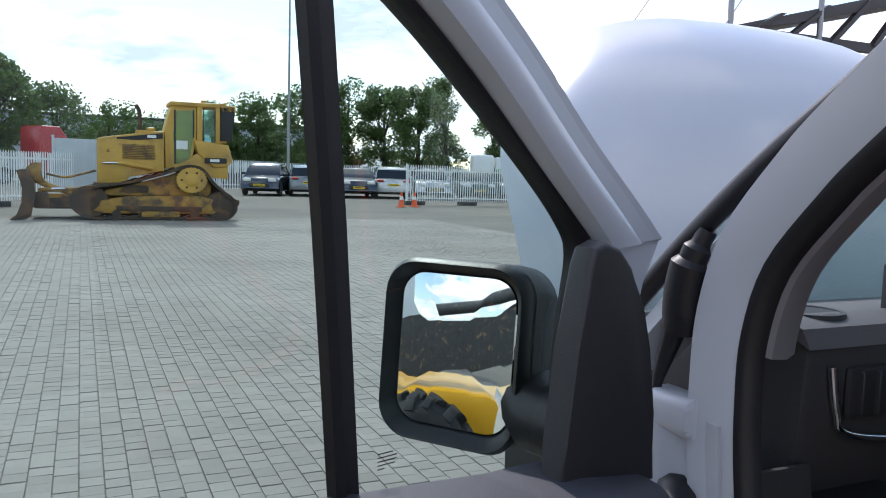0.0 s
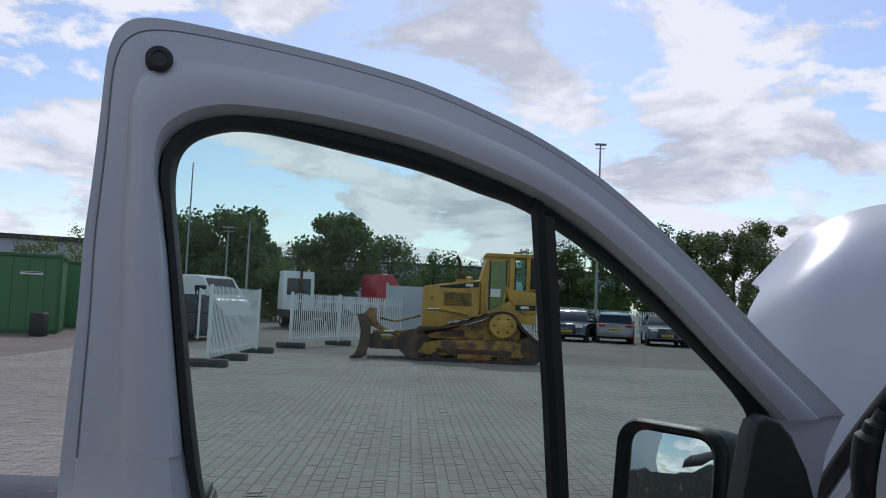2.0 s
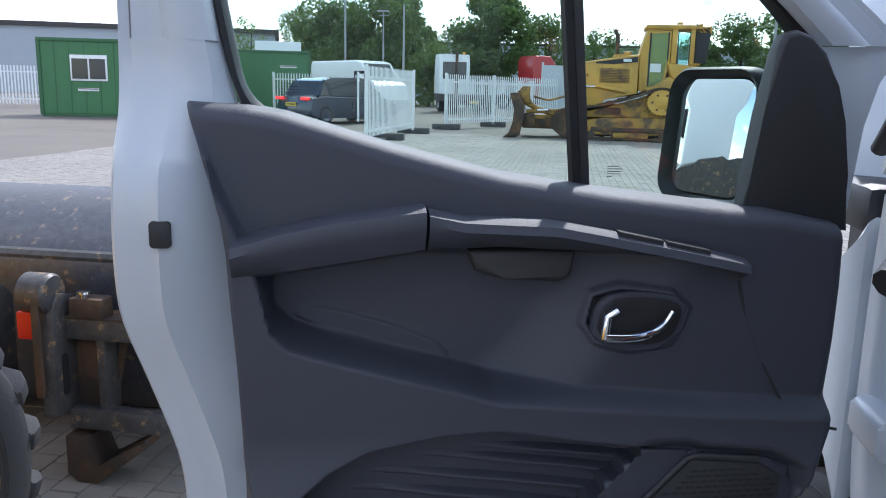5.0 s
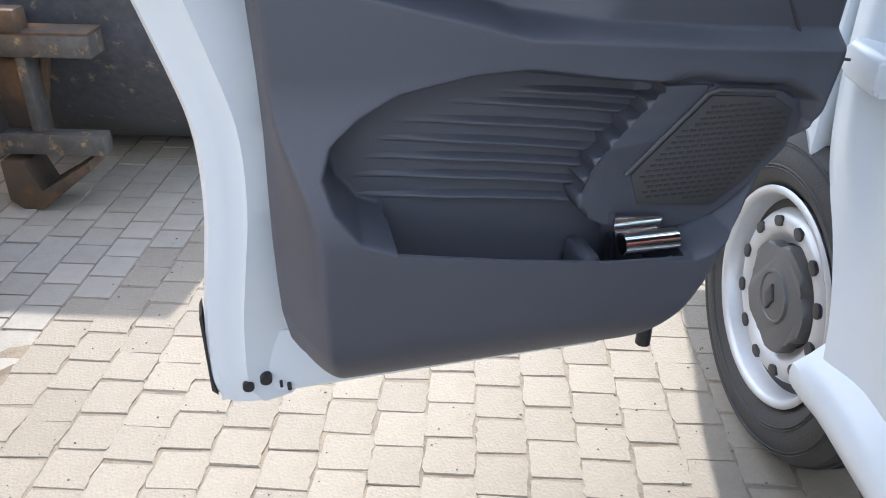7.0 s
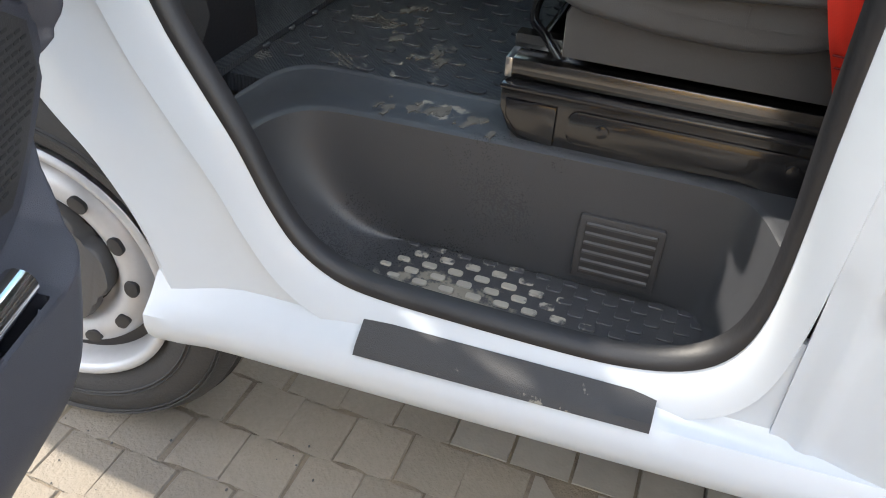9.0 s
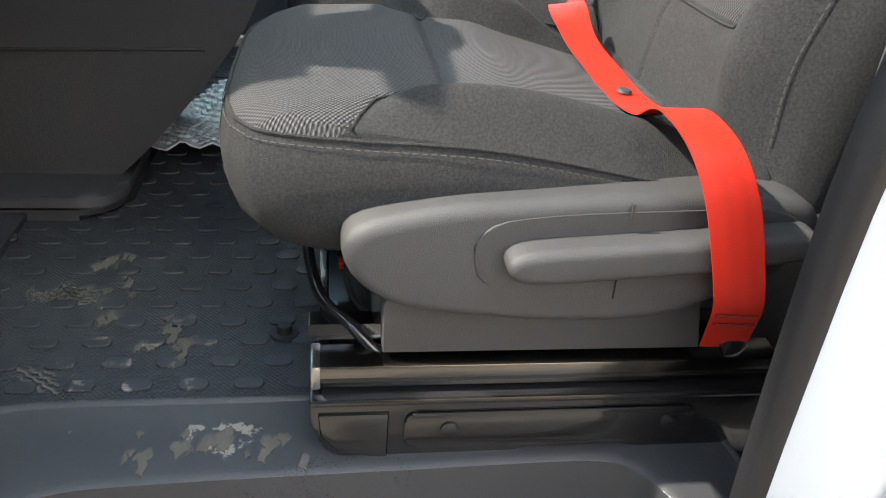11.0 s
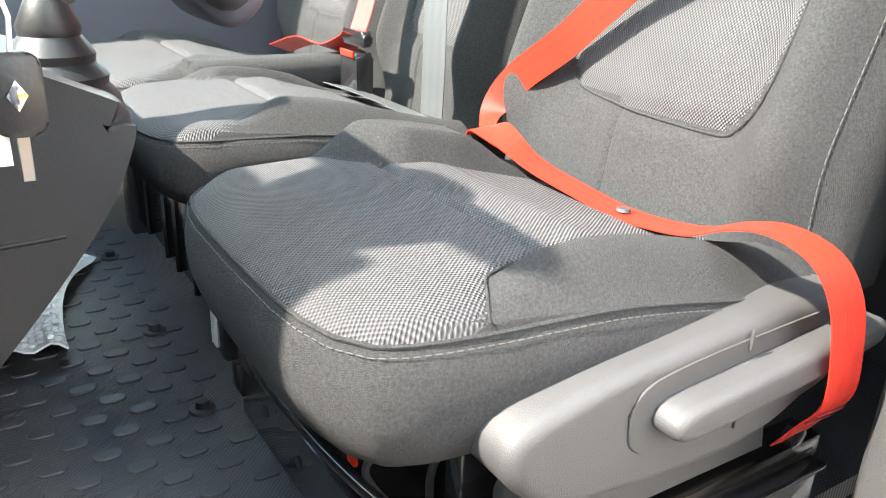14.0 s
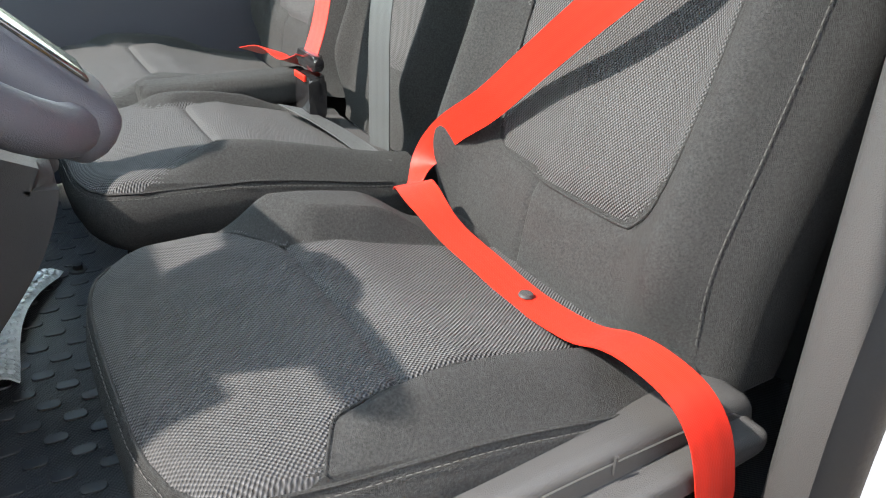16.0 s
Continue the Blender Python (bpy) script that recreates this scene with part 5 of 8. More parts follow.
part("frame_seam", tube([dp(a + (c - a) * 0.122, lean(a, b) + 0.0180, b + (e - b) * 0.122) for (a, b), (c, e) in zip(fo, fi)][:100], 0.0008, 5), PILLAR, door, "thin grey sealer line")
tipb = [dp(-0.002, lean(0, 1.37) + 0.014, 1.372), dp(0.030, lean(0, 1.36) + 0.016, 1.320), dp(0.045, lean(0, 1.3) + 0.018, 1.26), dp(0.055, lean(0, 1.2) + 0.02, 1.13)]
tipc = [dp(0.137, lean(0.1, 1.38) + 0.004, 1.368), dp(0.150, lean(0.1, 1.36) + 0.02, 1.33), dp(0.16, lean(0.1, 1.3) + 0.03, 1.27), dp(0.16, lean(0.1, 1.2) + 0.03, 1.13)]
part("frame_corner", sheet([tipb, tipc], 0.02), WHITE, door, "white front corner of the frame")
part("frame_plug", lathe([(0.004, 0.013), (0.006, 0.008), (-0.006, 0.013)], "y", 24, (0, 0, 0)), RUBBER, door, "black rubber plug").matrix_local = Matrix.Translation(dp(0.966, -0.0255, 1.730)) @ Matrix.Rotation(radians(-163), 4, "Z")
GO = [(0.80, 1.243), (0.848, 1.263), (0.874, 1.275), (0.893, 1.300), (0.903, 1.346), (0.914, 1.410), (0.929, 1.514), (0.940, 1.585), (0.943, 1.617), (0.941, 1.640), (0.933, 1.656), (0.918, 1.668), (0.890, 1.678), (0.858, 1.680), (0.818, 1.677), (0.748, 1.669), (0.675, 1.659), (0.598, 1.641), (0.533, 1.625),
      (0.430, 1.575), (0.338, 1.514), (0.240, 1.443), (0.179, 1.391), (0.160, 1.359), (0.165, 1.30), (0.175, 1.15)]
FS = [(0.84, 1.243), (0.882, 1.258), (0.896, 1.268), (0.906, 1.295), (0.919, 1.346), (0.931, 1.420), (0.945, 1.525), (0.955, 1.590), (0.961, 1.617), (0.960, 1.642), (0.951, 1.662), (0.930, 1.680), (0.895, 1.691), (0.858, 1.694), (0.818, 1.694), (0.750, 1.689), (0.678, 1.679), (0.602, 1.661), (0.538, 1.642),
      (0.436, 1.591), (0.344, 1.531), (0.248, 1.457), (0.172, 1.400), (0.135, 1.366), (0.135, 1.30), (0.14, 1.15)]
go, fs = smooth_outline(GO, 90), smooth_outline(FS, 90)
n = min(len(go), len(fs))
go, fs = [go[int(k * (len(go) - 1) / (n - 1))] for k in range(n)], [fs[int(k * (len(fs) - 1) / (n - 1))] for k in range(n)]
bands = []
for t, d in ((0.0, -0.010), (0.0, 0.004), (0.35, 0.014), (0.8, 0.016), (1.0, 0.004)):
    bands.append([dp(a + (c - a) * t, lean(a, b) + d, b + (e - b) * t) for (a, b), (c, e) in zip(go, fs)])
part("window_seal", sheet(bands, 0.003), RUBBER, door, "black rubber window seal")
# panes
pane_rows = []
for z in np.linspace(1.13, 1.69, 14):
    top = max(u for u, zz in [(a, b) for a, b in GO]) if z < 1.6 else 0.955
    lo = float(np.interp(z, [1.13, 1.36, 1.40, 1.455, 1.529, 1.589, 1.645, 1.69], [0.15, 0.145, 0.18, 0.25, 0.345, 0.435, 0.55, 0.75]))
    pane_rows.append([dp(u, lean(u, z) - 0.002, z) for u in np.linspace(lo, float(np.interp(z, [1.2, 1.28, 1.35, 1.6, 1.65, 1.69], [0.86, 0.905, 0.912, 0.952, 0.95, 0.92])), 12)])
g = part("window_pane", sheet(pane_rows, 0.003), GLASS, door, "green tinted window glass")
g.visible_shadow = False
bm = sheet([[dp(a, lean(a, 1.64) + d, 1.64), dp((a + b) / 2, lean(a, 1.4) + d, 1.40), dp(b, lean(b, 1.16) + d, 1.15)] for a, b, d in ((0.536, 0.476, 0.006), (0.533, 0.473, 0.016), (0.522, 0.463, 0.016), (0.519, 0.460, 0.010), (0.507, 0.449, 0.014), (0.503, 0.446, 0.004))], 0.006)
part("divider", bm, RUBBER, door, "black bar between the panes")
for u0, z0, k0 in ((0.852, 1.302, 0.62), (0.425, 1.203, 0.62)):
    marks = bmesh.new()
    for k, w0 in enumerate((0.026, 0.033, 0.033, 0.030, 0.012)):
        zz, w1 = z0 - k * 0.0034, lean(u0, z0) + 0.0035
        dprism([(u0, zz), (u0 - w0 * k0, zz), (u0 - w0 * k0, zz - 0.0009), (u0, zz - 0.0009)], w1, w1 + 0.0003, bm=marks)
    part("glass_marking", marks, INK, door, "small printed marks on the glass")
# sail panel
SAILP = [(0.262, 1.150), (0.256, 1.19), (0.245, 1.28), (0.233, 1.360), (0.226, 1.377), (0.208, 1.383), (0.186, 1.376), (0.165, 1.356), (0.146, 1.315), (0.131, 1.27), (0.118, 1.20), (0.107, 1.125), (0.20, 1.128)]
part("sail_panel", dprism(SAILP, -0.085, -0.055, 0.008, 4), SAIL, door, "dark plastic mirror sail panel")
# ---- mirror ----
mc, ma = Vector((0.210, -0.262)), radians(20)   # centre of the glass in (u, w); its turn towards the seat
ex, ey = Vector((math.sin(ma), -math.cos(ma))), Vector((math.cos(ma), math.sin(ma)))  # outwards along the glass; out of the glass


MZ = 1.236


def mp_(a, out, z):
    p = mc + ex * a + ey * (out - (z - MZ) * 0.087)
    return dp(p.x, p.y, z)


def ring(x0, x1, z0, z1, r, out):
    return [mp_(a, out, z) for a, z in rounded(x0, x1, z0, z1, r, 6)]


rows = [ring(-0.068, 0.082, MZ - 0.091, MZ + 0.089, 0.030, -0.012), ring(-0.075, 0.090, MZ - 0.099, MZ + 0.097, 0.034, 0.004), ring(-0.081, 0.095, MZ - 0.104, MZ + 0.102, 0.038, 0.010), ring(-0.086, 0.098, MZ - 0.108, MZ + 0.106, 0.040, 0.004),
        ring(-0.088, 0.098, MZ - 0.108, MZ + 0.106, 0.040, -0.012), ring(-0.090, 0.0975, MZ - 0.107, MZ + 0.105, 0.040, -0.0125), ring(-0.094, 0.094, MZ - 0.104, MZ + 0.103, 0.042, -0.035), ring(-0.092, 0.082, MZ - 0.097, MZ + 0.097, 0.044, -0.075), ring(-0.070, 0.055, MZ - 0.080, MZ + 0.080, 0.04, -0.105), ring(-0.04, 0.02, MZ - 0.03, MZ + 0.03, 0.02, -0.118)]
bm = sheet(rows, 0, None, True)
part("mirror_housing", bm, RUBBER, door, "black plastic mirror housing")
part("mirror_arm", tube([mp_(-0.060, -0.065, MZ - 0.045), dp(0.170, -0.165, MZ - 0.060), dp(0.165, -0.085, MZ - 0.060)], [0.040, 0.040, 0.042], 14), RUBBER, door, "black mirror arm")
bm = bmesh.new()
out = rounded(-0.0675, 0.0815, MZ - 0.090, MZ + 0.088, 0.03, 6)
ctr_a, ctr_z = 0.007, MZ
rings_ = []
for t in (1.0, 0.8, 0.6, 0.4, 0.2, 0.02):
    rings_.append([bm.verts.new(mp_(ctr_a + (a - ctr_a) * t, -0.004 - 0.0065 * t * t * (((a - ctr_a) / 0.087) ** 2 + ((z - ctr_z) / 0.085) ** 2) * 0.5, ctr_z + (z - ctr_z) * t)) for a, z in out])
for r0, r1 in zip(rings_, rings_[1:]):
    for k in range(len(r0)):
        bm.faces.new((r0[k], r0[(k + 1) % len(r0)], r1[(k + 1) % len(r0)], r1[k]))
bm.faces.new(rings_[-1])
part("mirror_glass", bm, MIRROR, door, "convex mirror glass")

# ---- seats ----
def cushion(rows_fn, nu, nv):
    return [[rows_fn(i / (nu - 1), j / (nv - 1)) for i in range(nu)] for j in range(nv)]


CUT = [(0, 0), (0.43, 0.001), (0.60, 0.005), (0.75, 0.013), (0.875, 0.031), (0.93, 0.058), (0.965, 0.100), (0.985, 0.142), (1.0, 0.19)]
BENCH_INSET = [(-0.95, 0.20), (-0.73, 0.27), (-0.60, 0.335), (-0.60, 0.43), (-0.645, 0.58), (-0.67, 1.02), (0.67, 1.02), (0.645, 0.58), (0.60, 0.43), (0.60, 0.335), (0.73, 0.27), (0.95, 0.20), (1.3, 0.16), (1.3, -0.2), (-1.3, -0.2), (-1.3, 0.16)]
NEAR_LINE = [(-0.97, 0.222), (-0.86, 0.250), (-0.78, 0.275), (-0.745, 0.33), (-0.715, 0.43), (-0.68, 0.58), (-0.66, 0.93)]
FAR_LINE = [(0.97, 0.275), (0.82, 0.325), (0.68, 0.365), (0.57, 0.405), (0.52, 0.46), (0.49, 0.58), (0.47, 0.93)]
SEAT_INSET = [(-1.3, 0.19)] + NEAR_LINE + [(-0.66, 1.02), (0.47, 1.02)] + FAR_LINE[::-1] + [(1.3, 0.24), (1.3, -0.2), (-1.3, -0.2)]


def seat_pad(x0, x1, yf, yb, ztop, n=97, bolster=0.020, far=0.020, shape=BENCH_INSET):
    """Seat cushion top: rounded front corners, raised side bolsters, a cross seam. Returns its points and the mesh mask."""
    L = yf - yb
    s, v = np.meshgrid(np.linspace(-1, 1, n), np.linspace(0, 1, n))
    e = np.abs(s)
    cut = np.interp(e, *zip(*CUT))
    x = (x0 + x1) / 2 + (x1 - x0) / 2 * s
    y = yf - cut - (L - cut) * v
    d = (yf - y) / L
    inset = poly_dist(s, d, shape)
    rim = np.minimum((1 - e) * (x1 - x0) / 2, (yf - cut - y) * 0.9)
    z = ztop + 0.014 * np.sin(np.pi * np.clip(d, 0, 1)) * sstep(0.0, 0.05, rim) - 0.040 * sstep(0.35, 1.0, d)
    z += np.where(s < 0, bolster, far) * sstep(0.0, 0.09, inset) * sstep(0.10, 0.35, d) * sstep(0.0, 0.04, rim) * (1 - np.where(s > 0, 0.8, 0.0) * sstep(0.62, 0.80, d))
    z -= 0.005 * np.exp(-(inset / 0.016) ** 2) * sstep(0.15, 0.35, d)
    z -= 0.007 * np.exp(-((d - 0.405) / 0.012) ** 2) * (inset < 0)
    z += 0.004 * (inset < 0) * np.exp(-((d - 0.52) / 0.06) ** 2)
    z -= 0.012 * (1 - np.clip(rim / 0.026, 0, 1)) ** 2
    return [[Vector((x[j, i], y[j, i], z[j, i])) for i in range(n)] for j in range(n)], inset < 0


def wrap_pad(rows, kinds, deep=0.080):
    """Closes a pad with bulging side walls; faces of the inset take the second material."""
    bm = bmesh.new()
    vs = [[bm.verts.new(p) for p in r] for r in rows]
    n, m = len(vs), len(vs[0])
    for j in range(n - 1):
        for i in range(m - 1):
            f = bm.faces.new((vs[j][i], vs[j][i + 1], vs[j + 1][i + 1], vs[j + 1][i]))
            f.material_index = 1 if kinds[j][i] else 0
    border = vs[0] + [r[-1] for r in vs[1:-1]] + vs[-1][::-1] + [r[0] for r in vs[1:-1]][::-1]
    c = sum((v.co for v in border), Vector()) / len(border)
    prev = border
    for k, out in ((0.035, 0.003), (0.10, 0.007), (0.28, 0.011), (0.50, 0.009), (0.70, 0.0), (0.86, -0.016), (0.96, -0.034), (1.0, -0.048), (1.0, -0.10)):
        ringv = []
        for v in border:
            d = v.co - c
            d.z = 0
            ringv.append(bm.verts.new(v.co + d.normalized() * out - Vector((0, 0, k * deep))))
        for a in range(len(prev)):
            bm.faces.new((prev[a], prev[(a + 1) % len(prev)], ringv[(a + 1) % len(prev)], ringv[a]))
        prev = ringv
    bm.faces.new(prev)
    return bm


def pad_cords(rows, parent):
    """Piping round the top edge and its pale stitching, and a cord along the inset."""
    n = len(rows)
    rim = [rows[j][0] for j in range(int(n * 0.8), 0, -2)] + rows[0][::2] + [rows[j][-1] for j in range(2, int(n * 0.8), 2)]
    c = (rows[n // 2][n // 2])
    out = [p + (p - c).to_2d().normalized().to_3d() * 0.002 + Vector((0, 0, -0.001)) for p in rim]
    part("piping", tube(out, 0.0018, 6), CLOTH, parent, "dark piping round the cushion")
    low = [p + (p - c).to_2d().normalized().to_3d() * 0.0065 + Vector((0, 0, -0.007)) for p in rim]
    part("stitching", stitches(low, 0.0045, 0.0030, 0.0005, Vector((0, 0, 0))), STITCH, parent, "pale grey stitching")


def stitches(path, length=0.006, gap=0.003, r=0.0009, lift=Vector((0, 0, 0.0006))):
    bm = bmesh.new()
    pts = [Vector(p) for p in path]
    run = [0.0]
    for a, b in zip(pts, pts[1:]):
        run.append(run[-1] + (b - a).length)

    def at(d):
        k = int(np.searchsorted(run, d))
        k = min(max(k, 1), len(pts) - 1)
        t = (d - run[k - 1]) / max(1e-9, run[k] - run[k - 1])
        return pts[k - 1].lerp(pts[k], t)
    d = 0.0
    while d + length < run[-1]:
        tube([at(d) + lift, at(d + length) + lift], r, 5, bm)
        d += length + gap
    return bm


def cord_along(points, rows, flat, r, lift, parent):
    """A thin cord that follows a line over a padded surface; flat names the two axes in which the line is given."""
    near = [p for row in rows for p in row]
    tab = np.array([[p[flat[0]], p[flat[1]]] for p in near])
    other = 3 - flat[0] - flat[1]
    val = np.array([p[other] for p in near])
    path = []
    for a, b in points:
        d = (tab[:, 0] - a) ** 2 + (tab[:, 1] - b) ** 2
        k = np.argsort(d)[:6]
        q = Vector((0, 0, 0))
        q[flat[0]], q[flat[1]], q[other] = a, b, float(val[k].mean()) + lift
        path.append(q)
    part("seam_cord", tube(path, r, 6), CLOTH, parent, "dark corded seam")


seat = thing("driver_seat", (0, 0, 0), "dark grey cloth driver seat with mesh inserts", "seat")
rows, kinds = seat_pad(0.184, 0.602, -0.331, -0.80, 0.931, 151, 0.014, 0.034, SEAT_INSET)
part("seat_cushion", wrap_pad(rows, kinds, 0.122), [CLOTH, MESH], seat, "dark cloth cushion with a mesh centre")
pad_cords(rows, seat)
for half in (NEAR_LINE, FAR_LINE):
    cord_along([(0.393 + 0.209 * a, -0.331 - 0.469 * b) for a, b in smooth_outline(half, 40)], rows, (0, 1), 0.0012, 0.0010, seat)


def backrest(x0, x1, yb, z0, z1, rake, ins, name, parent, mesh, lumbar=0.02):
    """Backrest skin: padded front with a mesh inset, leaning back by rake metres over its height."""
    n = 81
    rows, kinds = [], []
    for j in range(n):
        v = j / (n - 1)
        row, kr = [], []
        for i in range(n):
            s = -1 + 2 * i / (n - 1)
            e = abs(s)
            wid = 1 - 0.14 * smooth01((v - 0.55) / 0.45) ** 1.5
            x = (x0 + x1) / 2 + (x1 - x0) / 2 * s * wid
            z = z0 + (z1 - z0) * v - 0.05 * e ** 4 * smooth01((v - 0.8) / 0.2)
            y = yb - rake * v + 0.045 * math.exp(-((e - 0.80) / 0.16) ** 2) * smooth01(v / 0.2) + lumbar * math.exp(-((v - 0.18) / 0.16) ** 2) * (1 - 0.6 * e) - 0.05 * e ** 6 - 0.07 * smooth01((v - 0.9) / 0.1)
            dd = poly_dist(np.array([s]), np.array([v]), ins)[0]
            y -= 0.006 * math.exp(-(dd / 0.016) ** 2)
            y -= 0.004 * math.exp(-((s - 0.05) / 0.012) ** 2) * (v < 0.20)
            row.append(Vector((x, y, z)))
            kr.append(dd < 0)
        rows.append(row)
        kinds.append(kr)
    bm = bmesh.new()
    vs = [[bm.verts.new(p) for p in r] for r in rows]
    for j in range(n - 1):
        for i in range(n - 1):
            f = bm.faces.new((vs[j][i], vs[j][i + 1], vs[j + 1][i + 1], vs[j + 1][i]))
            f.material_index = 1 if kinds[j][i] else 0
    border = vs[0] + [r[-1] for r in vs[1:-1]] + vs[-1][::-1] + [r[0] for r in vs[1:-1]][::-1]
    prev = border
    for d, g in ((0.03, 0.006), (0.08, 0.004), (0.12, -0.02)):
        nx = []
        for v in border:
            o = Vector((v.co.x - (x0 + x1) / 2, 0, (v.co.z - (z0 + z1) / 2) * 0.6)).normalized() * g
            nx.append(bm.verts.new(v.co + Vector((0, -d, 0)) + o))
        for a in range(len(prev)):
            bm.faces.new((prev[a], prev[(a + 1) % len(prev)], nx[(a + 1) % len(prev)], nx[a]))
        prev = nx
    bm.faces.new(prev)
    part(name, bm, [CLOTH, mesh], parent, "dark cloth backrest with a mesh inset")
    return rows


INS = [(-0.68, 0.30), (-0.64, 0.235), (-0.56, 0.195), (-0.45, 0.180), (0.0, 0.185), (0.36, 0.20), (0.45, 0.23), (0.49, 0.29), (0.58, 0.60), (0.62, 0.95), (-0.66, 0.95), (-0.68, 0.6)]
brow = backrest(0.185, 0.675, -0.765, 0.865, 1.56, 0.20, INS, "backrest", seat, MESHB)
line = smooth_outline([(-0.68, 0.62), (-0.68, 0.30), (-0.64, 0.235), (-0.56, 0.195), (-0.45, 0.180), (0.0, 0.185), (0.36, 0.20), (0.45, 0.23), (0.49, 0.29), (0.58, 0.60)], 60)
cord_along([(0.43 + 0.245 * a * (1 - 0.14 * smooth01((b - 0.55) / 0.45) ** 1.5), 0.865 + 0.695 * b) for a, b in line], brow, (0, 2), 0.0013, 0.0010, seat)
part("backrest_stitch", stitches([brow[j][3] + Vector((-0.001, 0.001, 0)) for j in range(6, 72)], 0.006, 0.003, 0.0006, Vector((0, 0.0006, 0))), STITCH, seat, "pale grey stitching")
part("headrest", box(0.32, 0.54, -1.08, -0.98, 1.60, 1.78, 0.04, 4), CLOTH, seat, "dark cloth headrest")
# side shield with lever
SH = [(-0.425, 0.850), (-0.44, 0.862), (-0.52, 0.880), (-0.65, 0.890), (-0.74, 0.892), (-0.83, 0.885), (-0.84, 0.845), (-0.78, 0.800), (-0.72, 0.772), (-0.66, 0.765), (-0.58, 0.768), (-0.48, 0.780), (-0.445, 0.800), (-0.428, 0.825)]
part("side_shield", soft_plate(SH, 0.150, 0.215, 0.013), TRIM2, seat, "grey plastic seat side cover")
part("shield_recess", prism(smooth_outline([(-0.535, 0.845), (-0.56, 0.868), (-0.68, 0.878), (-0.80, 0.876), (-0.81, 0.83), (-0.75, 0.80), (-0.60, 0.798), (-0.545, 0.812), (-0.535, 0.845)], 40)[:-1], 0.1482, 0.152, "x", 0.0015, 3), TRIM2, seat)
LV = [(-0.555, 0.838), (-0.562, 0.850), (-0.59, 0.854), (-0.72, 0.864), (-0.82, 0.872), (-0.82, 0.845), (-0.72, 0.832), (-0.60, 0.822), (-0.565, 0.822)]
part("recline_lever", soft_plate(LV, 0.122, 0.149, 0.009), TRIM2, seat, "grey plastic lever")
part("tick_mark", box(0.1455, 0.148, -0.6625, -0.6600, 0.868, 0.886), DASH, seat)
part("tick_mark", box(0.1455, 0.148, -0.6615, -0.6590, 0.796, 0.818), DASH, seat)
part("lower_cover", prism([(-0.468, 0.712), (-0.466, 0.765), (-0.48, 0.790), (-0.76, 0.790), (-0.775, 0.712)], 0.185, 0.215, "x", 0.005), TRIM2, seat, "grey plastic lower cover")
# pedestal: black pressed steel sides, rails, front panel
BASE = [(-0.402, 0.672), (-0.402, 0.640), (-0.415, 0.612), (-0.44, 0.592), (-0.475, 0.582), (-0.53, 0.582), (-0.57, 0.590), (-0.61, 0.610), (-0.70, 0.612), (-0.74, 0.600), (-0.78, 0.585), (-0.86, 0.585), (-0.86, 0.672)]
part("pedestal_side", prism(BASE, 0.172, 0.190, "x", 0.004), STEELBLK, seat, "gloss black pressed steel seat base")
part("pressing", prism(rounded(-0.78, -0.49, 0.612, 0.655, 0.012), 0.1685, 0.173, "x", 0.003), STEELBLK, seat)
part("pressing", prism([(-0.475, 0.600), (-0.475, 0.655), (-0.41, 0.655), (-0.412, 0.63), (-0.43, 0.608)], 0.1685, 0.173, "x", 0.003), STEELBLK, seat)
part("base_lip", box(0.164, 0.200, -0.86, -0.402, 0.668, 0.676, 0.003), STEELBLK, seat, "polished black edge")
part("pedestal_side_inner", prism(BASE, 0.640, 0.658, "x", 0.004), STEELBLK, seat)
for y in (-0.533, -0.754):
    part("base_bolt", lathe([(0.172, 0.009), (0.166, 0.008), (0.165, 0.004), (0.165, 0.001)], "x", 16, (0, y, 0.636)), STEELBLK, seat)
part("seat_rail", box(0.178, 0.214, -0.86, -0.405, 0.680, 0.704, 0.002), DARKRAIL, seat, "dark polished steel seat rail")
part("rail_slot", box(0.1775, 0.179, -0.85, -0.41, 0.6865, 0.6905), STEELBLK, seat)
part("seat_rail_upper", prism([(0.224, 0.706), (0.228, 0.716), (0.250, 0.716), (0.254, 0.706)], -0.84, -0.400, "y", 0.002), DARKRAIL, seat, "dark polished upper rail")
part("rail_tip", box(0.1765, 0.2155, -0.412, -0.403, 0.679, 0.705, 0.002), RAIL, seat, "bright rail end")
part("rail_tip", prism([(0.226, 0.700), (0.230, 0.709), (0.252, 0.709), (0.256, 0.700)], -0.470, -0.400, "y", 0.002), STEELBLK, seat, "black steel channel")
part("inner_rail", box(0.600, 0.640, -0.86, -0.405, 0.676, 0.712, 0.003), STEELBLK, seat)
part("front_panel", prism([(0.192, 0.602), (0.192, 0.676), (0.24, 0.680), (0.60, 0.680), (0.645, 0.676), (0.645, 0.602)], -0.418, -0.410, "y", 0.002), STEELBLK, seat, "black steel front panel")
for x, z in ((0.285, 0.634), (0.245, 0.655), (0.36, 0.65), (0.47, 0.64), (0.56, 0.652)):
    part("panel_hole", lathe([(-0.4095, 0.008), (-0.4085, 0.001)], "y", 14, (x, 0, z)), INK, seat)
part("base_plate", box(0.20, 0.645, -0.86, -0.42, 0.640, 0.650), STEELBLK, seat, "black steel tray")
